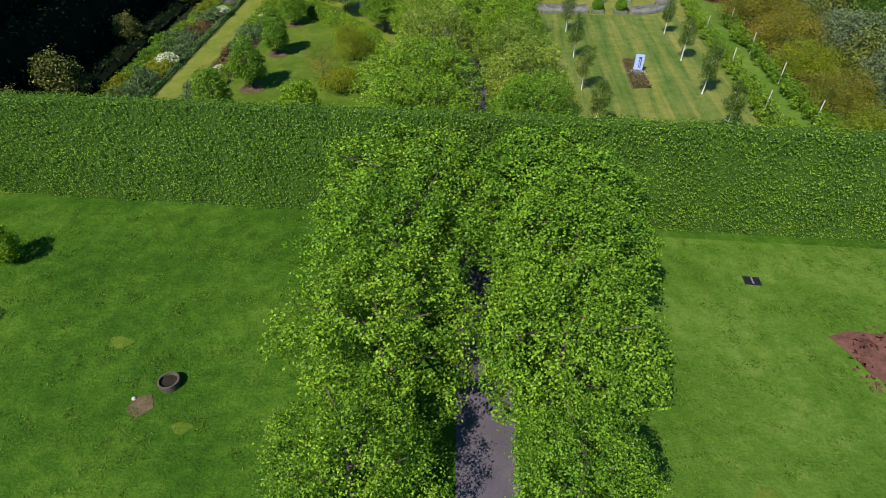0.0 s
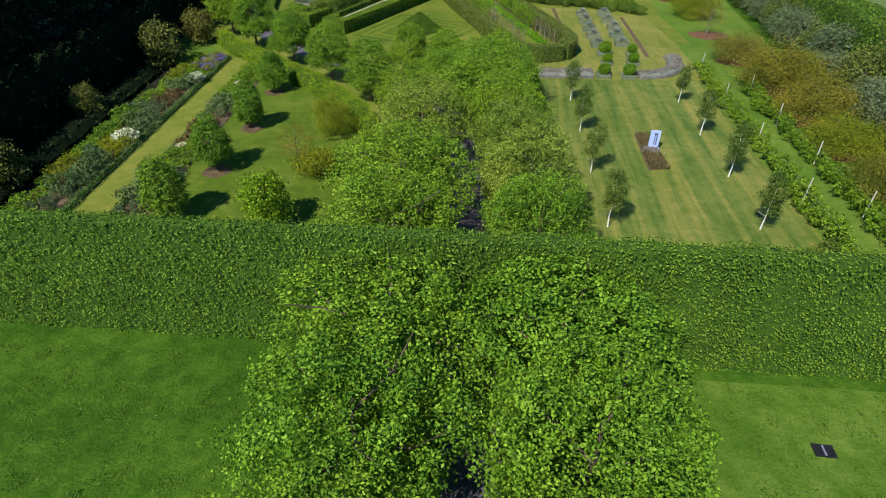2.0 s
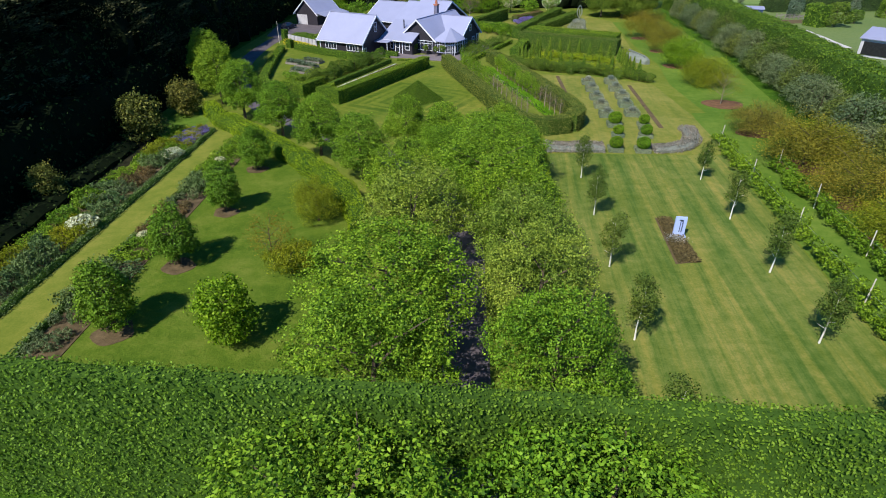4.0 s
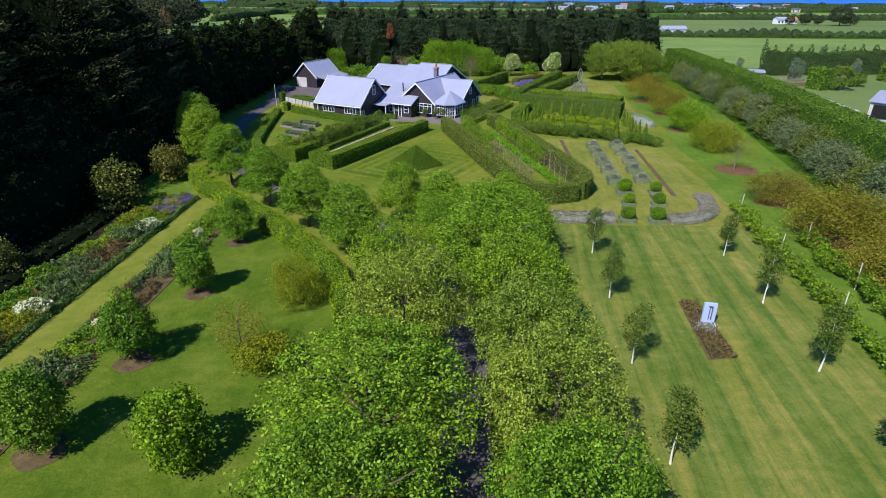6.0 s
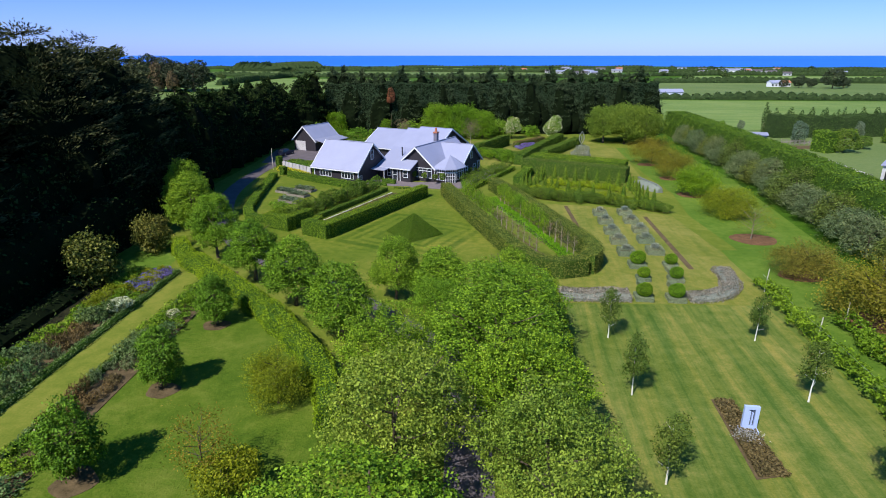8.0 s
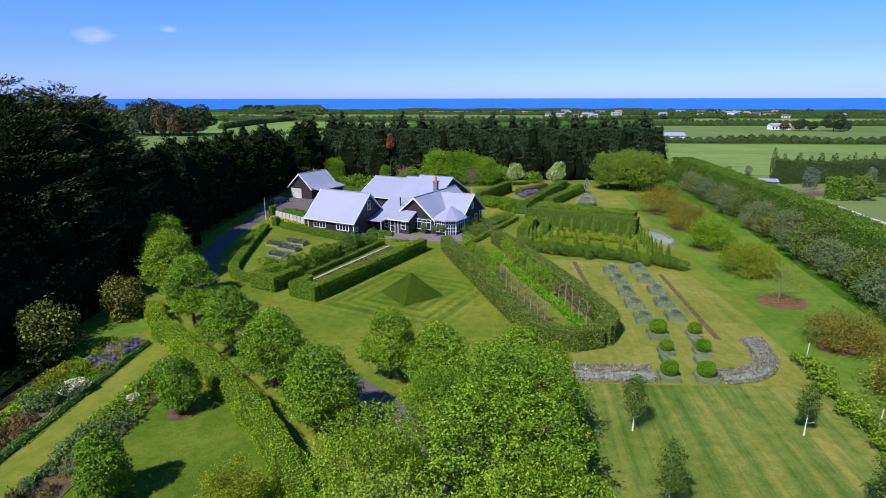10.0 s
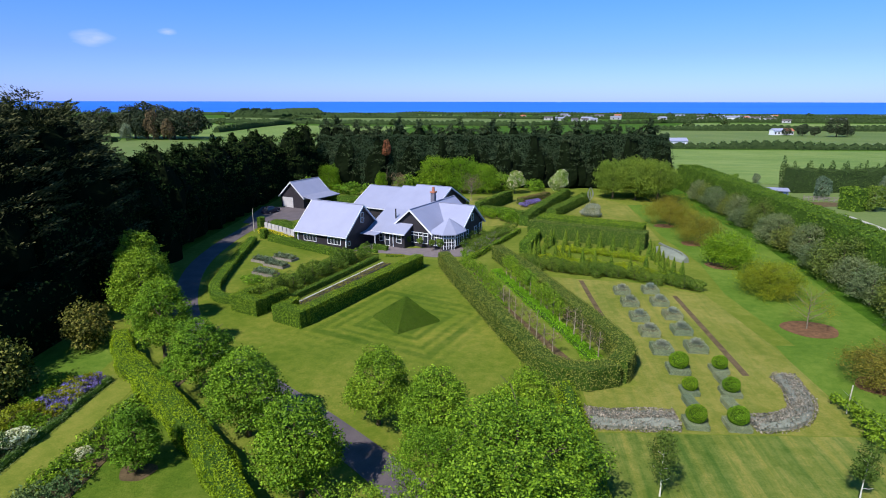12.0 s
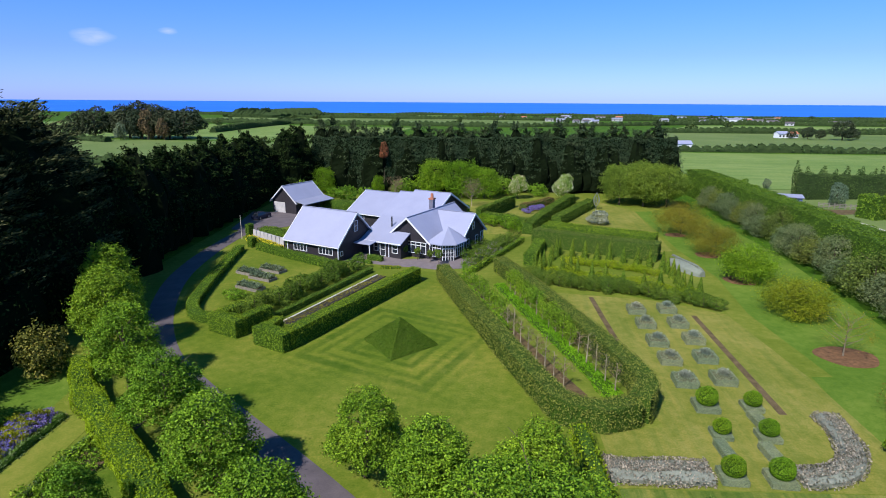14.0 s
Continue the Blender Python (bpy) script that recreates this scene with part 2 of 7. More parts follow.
M["pale_bark"] = plain_mat("pale_bark", (0.19, 0.155, 0.11), (0.34, 0.285, 0.215), 4.0, 0.8, 0.4, 22.0)
M["avenue_leaf"] = leaf_mat("avenue_leaf", (0.066, 0.150, 0.009), (0.132, 0.256, 0.014), (0.252, 0.400, 0.032), 0.2)
M["pale_leaf"] = leaf_mat("pale_leaf", (0.094, 0.160, 0.019), (0.168, 0.262, 0.034), (0.275, 0.378, 0.060), 0.22)
M["road_leaf"] = leaf_mat("road_leaf", (0.078, 0.166, 0.010), (0.140, 0.264, 0.015), (0.250, 0.395, 0.032), 0.2)
M["orchard_leaf"] = leaf_mat("orchard_leaf", (0.072, 0.155, 0.010), (0.130, 0.245, 0.016), (0.205, 0.345, 0.030), 0.18)
M["bright_leaf"] = leaf_mat("bright_leaf", (0.085, 0.190, 0.008), (0.140, 0.280, 0.012), (0.230, 0.375, 0.028), 0.35)
M["birch_leaf"] = leaf_mat("birch_leaf", (0.050, 0.095, 0.014), (0.088, 0.145, 0.024), (0.145, 0.210, 0.042), 0.25)
M["copse_leaf"] = leaf_mat("copse_leaf", (0.082, 0.152, 0.018), (0.142, 0.230, 0.030), (0.222, 0.320, 0.050), 0.28)
M["olive_leaf"] = leaf_mat("olive_leaf", (0.150, 0.190, 0.010), (0.222, 0.268, 0.014), (0.310, 0.350, 0.028), 0.35)
M["orange_leaf"] = leaf_mat("orange_leaf", (0.15, 0.125, 0.014), (0.21, 0.175, 0.022), (0.27, 0.235, 0.04), 0.35)
M["bronze_leaf"] = leaf_mat("bronze_leaf", (0.138, 0.140, 0.014), (0.205, 0.196, 0.022), (0.285, 0.262, 0.04), 0.3)
M["rusty_leaf"] = leaf_mat("rusty_leaf", (0.105, 0.110, 0.018), (0.160, 0.155, 0.026), (0.225, 0.215, 0.040), 0.2)
M["lime_leaf"] = leaf_mat("lime_leaf", (0.210, 0.295, 0.008), (0.250, 0.345, 0.012), (0.330, 0.425, 0.024), 0.32)
M["hedge_leaf"] = leaf_mat("hedge_leaf", (0.070, 0.146, 0.011), (0.120, 0.218, 0.017), (0.182, 0.292, 0.031), 0.22)
M["boundary_leaf"] = leaf_mat("boundary_leaf", (0.054, 0.104, 0.010), (0.108, 0.180, 0.016), (0.196, 0.285, 0.030), 0.2)
M["yew_leaf"] = leaf_mat("yew_leaf", (0.085, 0.150, 0.012), (0.130, 0.210, 0.018), (0.190, 0.285, 0.030), 0.2)
M["laurel_leaf"] = leaf_mat("laurel_leaf", (0.110, 0.185, 0.010), (0.178, 0.268, 0.015), (0.262, 0.352, 0.028), 0.22)
M["walk_leaf"] = leaf_mat("walk_leaf", (0.100, 0.250, 0.008), (0.150, 0.345, 0.012), (0.220, 0.440, 0.020), 0.3)
M["dark_hedge_leaf"] = leaf_mat("dark_hedge_leaf", (0.034, 0.070, 0.020), (0.056, 0.102, 0.030), (0.088, 0.138, 0.045), 0.1, 0.8, 0.1, 0.1)
M["box_leaf"] = leaf_mat("box_leaf", (0.061, 0.124, 0.015), (0.102, 0.176, 0.021), (0.164, 0.240, 0.035), 0.2, patch=0.8)
M["holm_leaf"] = leaf_mat("holm_leaf", (0.080, 0.118, 0.022), (0.135, 0.176, 0.036), (0.205, 0.242, 0.058), 0.18, patch=0.8)
M["field_hedge_leaf"] = leaf_mat("field_hedge_leaf", (0.030, 0.060, 0.020), (0.050, 0.088, 0.030), (0.080, 0.120, 0.045), 0.1, 0.8, 0.03, 0.1)
M["shrub_leaf"] = leaf_mat("shrub_leaf", (0.090, 0.130, 0.058), (0.138, 0.186, 0.092), (0.195, 0.246, 0.136), 0.2)
M["silver_leaf"] = leaf_mat("silver_leaf", (0.16, 0.20, 0.18), (0.25, 0.29, 0.27), (0.38, 0.42, 0.41), 0.15)
M["blue_leaf"] = leaf_mat("blue_leaf", (0.085, 0.130, 0.090), (0.135, 0.190, 0.140), (0.200, 0.255, 0.200), 0.2)
M["lavender_leaf"] = leaf_mat("lavender_leaf", (0.064, 0.122, 0.044), (0.104, 0.176, 0.068), (0.158, 0.238, 0.106), 0.2)
M["sage_leaf"] = leaf_mat("sage_leaf", (0.086, 0.140, 0.064), (0.136, 0.196, 0.098), (0.205, 0.266, 0.150), 0.2)
M["conifer_leaf"] = leaf_mat("conifer_leaf", (0.030, 0.038, 0.020), (0.058, 0.070, 0.036), (0.112, 0.122, 0.064), 0.0, 0.9, 0.12, 0.02)
# Darker than living foliage; the shelterbelt's deep shade is put into it.
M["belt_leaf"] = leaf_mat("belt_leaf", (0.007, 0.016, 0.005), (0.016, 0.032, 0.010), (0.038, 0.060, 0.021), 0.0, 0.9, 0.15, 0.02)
M["pine_leaf"] = leaf_mat("pine_leaf", (0.024, 0.042, 0.024), (0.042, 0.068, 0.038), (0.074, 0.106, 0.060), 0.03, 0.85, 0.2, 0.05)
# Lightened and greyed leaf tone; distance haze is put into the colour.
M["far_haze_leaf"] = leaf_mat("far_haze_leaf", (0.024, 0.036, 0.022), (0.044, 0.060, 0.038), (0.078, 0.096, 0.062), 0.05, 0.85, 0.06, 0.05)
M["tawny_leaf"] = leaf_mat("tawny_leaf", (0.090, 0.066, 0.040), (0.140, 0.100, 0.060), (0.200, 0.145, 0.085), 0.1)
M["magnolia_leaf"] = leaf_mat("magnolia_leaf", (0.040, 0.060, 0.010), (0.088, 0.108, 0.019), (0.25, 0.245, 0.06), 0.15)
M["white_flower"] = leaf_mat("white_flower", (0.30, 0.34, 0.16), (0.72, 0.70, 0.52), (0.85, 0.84, 0.74), 0.2)
M["pale_flower"] = leaf_mat("pale_flower", (0.15, 0.19, 0.18), (0.32, 0.35, 0.42), (0.48, 0.50, 0.60), 0.2)
M["purple_flower"] = leaf_mat("purple_flower", (0.10, 0.09, 0.30), (0.17, 0.14, 0.50), (0.28, 0.24, 0.62), 0.2)
M["yellow_flower"] = leaf_mat("yellow_flower", (0.30, 0.32, 0.02), (0.50, 0.48, 0.03), (0.72, 0.64, 0.06), 0.25)
M["grass_blade"] = leaf_mat("grass_blade", (0.058, 0.125, 0.007), (0.075, 0.155, 0.011), (0.120, 0.205, 0.020), 0.25, 0.6, 0.15)
M["brown_leaf"] = leaf_mat("brown_leaf", (0.16, 0.05, 0.025), (0.26, 0.085, 0.045), (0.36, 0.13, 0.07), 0.1)
M["twig"] = leaf_mat("twig", (0.10, 0.075, 0.05), (0.16, 0.12, 0.085), (0.24, 0.19, 0.14), 0.1)
M["inner"] = plain_mat("inner_foliage", (0.026, 0.058, 0.007), (0.058, 0.116, 0.014), 2.5, 0.95, 0.8, 8.0, spec=0.1)
# Near-black: shade inside conifers and dark hedges is put into this colour.
M["inner_shade"] = plain_mat("conifer_shade", (0.003, 0.006, 0.002), (0.007, 0.012, 0.004), 0.8, 0.95, 0.8, 5.0, spec=0.05)
M["inner_far"] = plain_mat("inner_far", (0.022, 0.040, 0.014), (0.045, 0.070, 0.024), 0.3, 0.95, 0.5, 3.0, spec=0.05)
M["wood_shade"] = plain_mat("leaf_litter", (0.010, 0.011, 0.006), (0.032, 0.032, 0.016), 1.5, 0.95, 0.8, 8.0, spec=0.05)
M["stone"] = plain_mat("grey_stone", (0.13, 0.148, 0.12), (0.23, 0.245, 0.21), 2.0, 0.85, 0.5, 12.0)
M["boat_stone"] = plain_mat("boat_stone", (0.13, 0.15, 0.12), (0.21, 0.23, 0.19), 1.2, 0.85, 0.4, 10.0)
M["rill_bed"] = plain_mat("rill_bed", (0.022, 0.020, 0.021), (0.070, 0.064, 0.062), 1.2, 0.9, 0.5, 9.0, spec=0.1)
M["concrete"] = plain_mat("concrete", (0.40, 0.38, 0.36), (0.58, 0.56, 0.53), 1.5, 0.8, 0.3, 15.0)
M["render_wall"] = plain_mat("pale_render", (0.36, 0.35, 0.38), (0.48, 0.47, 0.50), 1.0, 0.8, 0.1, 12.0)
M["blue_wall"] = plain_mat("blue_wall", (0.10, 0.14, 0.30), (0.14, 0.19, 0.36), 1.0, 0.7, 0.1, 12.0)
M["white_paint"] = plain_mat("white_paint", (0.60, 0.61, 0.68), (0.70, 0.71, 0.78), 2.0, 0.5, 0.05, 20.0)
M["sculpt_white"] = plain_mat("sculpture_white", (0.34, 0.43, 0.74), (0.40, 0.50, 0.80), 2.0, 0.45, 0.05, 20.0)
M["slot"] = plain_mat("slot_shade", (0.05, 0.06, 0.10), (0.08, 0.10, 0.15), 2.0, 0.7, 0.1)
M["roof"] = plain_mat("pale_roof", (0.240, 0.253, 0.37), (0.276, 0.290, 0.415), 0.35, 0.5, 0.05, 6.0)
M["slate_paint"] = plain_mat("slate_paint", (0.10, 0.10, 0.15), (0.16, 0.16, 0.22), 2.0, 0.8, 0.2, 12.0)
M["boards"] = plain_mat("dark_boards", (0.016, 0.014, 0.020), (0.034, 0.030, 0.040), 1.5, 0.6, 0.3, 12.0)
M["terracotta"] = plain_mat("terracotta", (0.36, 0.13, 0.08), (0.46, 0.18, 0.11), 3.0, 0.8, 0.2, 14.0)
M["paving"] = plain_mat("paving", (0.11, 0.09, 0.10), (0.18, 0.15, 0.16), 1.0, 0.85, 0.3, 8.0)
M["timber"] = plain_mat("grey_timber", (0.13, 0.115, 0.10), (0.26, 0.235, 0.205), 3.0, 0.85, 0.4, 14.0)
M["pale_timber"] = plain_mat("pale_timber", (0.42, 0.38, 0.32), (0.60, 0.56, 0.48), 3.0, 0.8, 0.3, 14.0)
M["black_metal"] = plain_mat("black_metal", (0.02, 0.02, 0.022), (0.05, 0.05, 0.055), 3.0, 0.4, 0.1, 20.0, 0.6)
M["car_paint"] = plain_mat("car_paint", (0.025, 0.03, 0.06), (0.035, 0.04, 0.08), 1.0, 0.2, 0.0, 10.0, 0.3)
M["tyre"] = plain_mat("tyre_rubber", (0.012, 0.012, 0.012), (0.02, 0.02, 0.02), 5.0, 0.8, 0.1)
M["steel"] = plain_mat("steel", (0.45, 0.46, 0.48), (0.6, 0.61, 0.63), 2.0, 0.35, 0.05, 20.0, 0.9)
M["rust_leaf"] = leaf_mat("rust_leaf", (0.090, 0.074, 0.030), (0.145, 0.108, 0.050), (0.205, 0.150, 0.075), 0.15)


def glass_mat():
    m, n, l, p = node_mat("window_glass")
    p.inputs["Base Color"].default_value = (0.02, 0.025, 0.035, 1)
    p.inputs["Roughness"].default_value = 0.05
    p.inputs["Specular IOR Level"].default_value = 0.6
    return m


def sea_mat():
    m, n, l, p = node_mat("sea")
    geo = n.new("ShaderNodeNewGeometry")
    mp = n.new("ShaderNodeMapping")
    mp.inputs["Scale"].default_value = (0.0006, 0.004, 1)
    l.new(geo.outputs["Position"], mp.inputs["Vector"])
    t = noise_node(n, l, 1.0, 4, 0.6, mp.outputs[0])
    r = ramp(n, [(0.3, (0.020, 0.125, 0.62)), (0.7, (0.032, 0.165, 0.72))])
    l.new(t.outputs[0], r.inputs[0])
    l.new(r.outputs[0], p.inputs["Base Color"])
    p.inputs["Roughness"].default_value = 0.6
    p.inputs["Specular IOR Level"].default_value = 0.05
    return m


M["glass"] = glass_mat()
M["sea"] = sea_mat()

# ---- builders ----
RNG = np.random.default_rng(7)


def mesh_np(name, verts, faces):
    """A mesh from arrays; faces all have the same number of corners."""
    me = bpy.data.meshes.new(name)
    verts = np.asarray(verts, np.float32)
    faces = np.asarray(faces, np.int32)
    k = faces.shape[1]
    me.vertices.add(len(verts))
    me.vertices.foreach_set("co", verts.ravel())
    me.loops.add(faces.size)
    me.loops.foreach_set("vertex_index", faces.ravel())
    me.polygons.add(len(faces))
    me.polygons.foreach_set("loop_start", np.arange(0, faces.size, k, dtype=np.int32))
    me.update(calc_edges=True)
    return me


def put(name, me, mat, parent=None, label="", m=None):
    ob = new(name, me)
    if mat is not None and not me.materials:
        me.materials.append(mat)
    if parent is not None:
        ob.parent = parent
    if m is not None:
        ob.matrix_basis = m
    return tagged(ob, label)


def thing(name, label, category, m=None, group="", kind=""):
    ob = new(name)
    ob.empty_display_size = 0.2
    if m is not None:
        ob.matrix_basis = m
    return tagged(ob, label, category, group, kind)


class Shape:
    """Collects boxes, tubes and prisms into one mesh."""

    def __init__(self):
        self.v, self.f = [], []

    def add(self, verts, faces):
        o = len(self.v)
        self.v += [tuple(p) for p in verts]
        self.f += [tuple(i + o for i in q) for q in faces]
        return self

    def box(self, x0, y0, z0, x1, y1, z1):
        v = [(x, y, z) for z in (z0, z1) for x, y in ((x0, y0), (x1, y0), (x1, y1), (x0, y1))]
        return self.add(v, [(3, 2, 1, 0), (4, 5, 6, 7), (0, 1, 5, 4), (1, 2, 6, 5), (2, 3, 7, 6), (3, 0, 4, 7)])

    def prism(self, poly, z0, z1, inset=0.0):
        n = len(poly)
        cx, cy = sum(p[0] for p in poly) / n, sum(p[1] for p in poly) / n
        top = [(x + (cx - x) * inset, y + (cy - y) * inset, z1) for x, y in poly]
        self.add([(x, y, z0) for x, y in poly] + top,
                 [tuple(range(n))[::-1], tuple(range(n, 2 * n))] + [(i, (i + 1) % n, n + (i + 1) % n, n + i) for i in range(n)])
        return self

    def sheet(self, poly, z):
        return self.add([(x, y, z) for x, y in poly], [tuple(range(len(poly)))])

    def tube(self, a, b, r0, r1, n=7):
        a, b = Vector(a), Vector(b)
        d = (b - a).normalized()
        s = d.orthogonal().normalized()
        t = d.cross(s)
        v = []
        for c, r in ((a, r0), (b, r1)):
            v += [c + (s * math.cos(2 * math.pi * i / n) + t * math.sin(2 * math.pi * i / n)) * r for i in range(n)]
        return self.add(v, [(i, (i + 1) % n, n + (i + 1) % n, n + i) for i in range(n)] + [tuple(range(n))[::-1], tuple(range(n, 2 * n))])

    def mesh(self, name):
        me = bpy.data.meshes.new(name)
        me.from_pydata(self.v, [], self.f)
        me.update()
        return me


def unit(a):
    return a / np.maximum(np.linalg.norm(a, axis=-1, keepdims=True), 1e-9)


def leaves(points, normals, size, rng, narrow=0.62, fold=0.12, spread=0.7, droop=0.0, vary=0.35):
    """Folded leaves, one quad each, scattered about the normals given."""
    n = len(points)
    nn = unit(normals + rng.normal(0, spread, (n, 3)))
    a = unit(np.cross(nn, rng.normal(0, 1, (n, 3))))
    a[:, 2] -= droop
    a = unit(a)
    b = unit(np.cross(nn, a))
    s = (size * (1 + vary * rng.uniform(-1, 1, n)))[:, None]
    v = np.empty((n, 4, 3), np.float32)
    v[:, 0] = points - a * s * 0.5
    v[:, 1] = points + b * s * 0.5 * narrow + nn * s * fold
    v[:, 2] = points + a * s * 0.5
    v[:, 3] = points - b * s * 0.5 * narrow + nn * s * fold
    return v.reshape(-1, 3), np.arange(4 * n).reshape(-1, 4)


def lump_points(lumps, n, rng, shell=0.35, floor=0.0, lift=0.35, twig=0.0, per=9):
    """Points in the outer shell of a heap of ellipsoids, with normals that look out of the heap. twig: the size of the sprigs that leaves gather in."""
    if twig:
        p, d = lump_points(lumps, max(1, n // per), rng, shell, floor, lift)
        p = p + d * (np.abs(rng.normal(0, twig * 0.9, (len(p), 1))) - twig * 0.4)
        k = np.repeat(np.arange(len(p)), per)
        off = rng.normal(0, twig, (len(k), 3)) * [1, 1, 0.7]
        q = p[k] + off
        q[:, 2] = np.maximum(q[:, 2], floor * 0.9)
        return q, unit(d[k] * 0.8 + off / twig * 0.35 + [0, 0, 0.25])
    c = np.array([q[0] for q in lumps], float)
    r = np.array([q[1] for q in lumps], float)
    w = (r.prod(1)) ** (2 / 3)
    k = rng.choice(len(lumps), int(n * 2.2), p=w / w.sum())
    d = unit(rng.normal(0, 1, (len(k), 3)))
    p = c[k] + r[k] * d * (1 - shell * rng.random(len(k)) ** 1.6)[:, None]
    inside = np.zeros(len(k), bool)
    for i in range(len(lumps)):
        inside |= (k != i) & ((((p - c[i]) / r[i]) ** 2).sum(1) < 0.55)
    ok = ~inside & (p[:, 2] > floor)
    p, d, k = p[ok][:n], d[ok][:n], k[ok][:n]
    nn = unit(d / r[k])
    nn[:, 2] += lift
    return p, unit(nn)


def crown_lumps(rx, ry, z0, z1, count, rng, size=0.42, taper=0.0, heart=0.78):
    """A heap of ellipsoids that fills a crown with an uneven outline."""
    zc, rz = (z0 + z1) / 2, (z1 - z0) / 2
    out = [((0, 0, zc), (rx * heart, ry * heart, rz * (heart + 0.02)))]
    for i in range(count):
        h = rng.uniform(-0.85, 0.9)
        ang = i * 2.4 + rng.uniform(-0.4, 0.4)
        wide = math.sqrt(max(0.05, 1 - h * h)) * (1 - taper * (h + 0.85) / 1.75)
        k = rng.uniform(0.78, 1.3)
        s = size * k
        q = rng.uniform(0.55, 0.78)
        out.append(((rx * wide * q * math.cos(ang), ry * wide * q * math.sin(ang), zc + rz * h * 0.8),
                    (rx * s, ry * s, rz * s * 0.95)))
    return out


def trunk_mesh(name, h, r, rng, limbs=6, start=0.35, reach=1.6, rise=0.5, top=0.75):
    s = Shape()
    p = Vector((0, 0, -0.1))
    n = 4
    pts = [p]
    for i in range(n):
        p = p + Vector((rng.uniform(-0.05, 0.05) * h / n, rng.uniform(-0.05, 0.05) * h / n, (h * top + 0.1) / n))
        pts.append(p)
    for i in range(n):
        s.tube(pts[i], pts[i + 1], r * (1 - 0.2 * i) * (1.25 if i == 0 else 1), r * (1 - 0.2 * (i + 1)), 8)
    for i in range(limbs):
        t = start + (1 - start) * i / max(1, limbs)
        q = t * n
        k = min(int(q), n - 1)
        a = pts[k].lerp(pts[k + 1], q - k)
        ang = i * 2.4 + rng.uniform(-0.3, 0.3)
        b = a + Vector((math.cos(ang) * reach * (1.2 - t * 0.6), math.sin(ang) * reach * (1.2 - t * 0.6), rise * reach))
        c = b + Vector((math.cos(ang + 0.4) * reach * 0.5, math.sin(ang + 0.4) * reach * 0.5, rise * reach * 0.8))
        s.tube(a, b, r * 0.42 * (1.1 - t * 0.5), r * 0.25, 5)
        s.tube(b, c, r * 0.25, r * 0.08, 5)
    return s.mesh(name)


def tree_proto(name, label, leaf, bark, h, rx, z0, n, size, seed, lumps=14, size_l=0.42, taper=0.0, trunk=0.16, limbs=7, group="", shell=0.4,
               lift=0.35, spread=0.7, ry=None, narrow=0.62, category="tree", flower=None, flowers=0, droop=0.0, top=0.75, twig=0.0, heart=0.78, per=9, thin=0.0):
    rng = np.random.default_rng(seed)
    t = thing(name, label, category, None, group)
    put("trunk", trunk_mesh("trunk", h, trunk, rng, limbs, 0.3, rx * 0.45, 0.55, top), M[bark], t)
    heap = crown_lumps(rx, ry or rx, z0, h, lumps, rng, size_l, taper, heart)
    p, nn = lump_points(heap, n, rng, shell, z0 * 0.6, lift, twig, per)
    if thin:
        gap = np.array([hump(q[0] * 2.1, q[1] * 2.1, q[2] * 1.6, 1.0) for q in p]) + rng.normal(0, 0.25, len(p))
        p, nn = p[gap > thin - 1], nn[gap > thin - 1]
    put("crown", mesh_np("crown", *leaves(p, nn, size, rng, narrow, 0.12, spread, droop)), M[leaf], t)
    if flower:
        p, nn = lump_points(heap, flowers, rng, 0.08, z0, 0.6)
        put("blossom", mesh_np("blossom", *leaves(p, nn, size * 0.9, rng, 0.9)), M[flower], t)
    return t


def at_pose(x, y, z=0.0, turn=0.0, s=1.0, sz=None):
    return Matrix.LocRotScale((x, y, z), Euler((0, 0, radians(turn))), (s, s, sz or s))


def plant(protos, places, group="", labels=None):
    """Sets copies of the kinds given at rows of x, y, scale[, height scale]. The first use of a kind takes the built one."""
    used = set()
    for i, row in enumerate(places):
        k = i % len(protos)
        m = at_pose(row[0], row[1], 0, (i * 77) % 360, row[2], row[3] if len(row) > 3 else None)
        if k in used:
            ob = copy_thing(protos[k], m)
        else:
            ob = protos[k]
            ob.matrix_basis = m
            used.add(k)
        if group:
            ob["group"] = group
        if labels:
            ob["label"] = labels[i % len(labels)]


def hump(x, y, z=0.0, k=0.5):
    return math.sin(x * 1.3 * k + 0.7 * math.sin(y * 0.9 * k)) * 0.5 + math.sin(y * 1.7 * k + z * 1.1 + 1.3) * 0.5


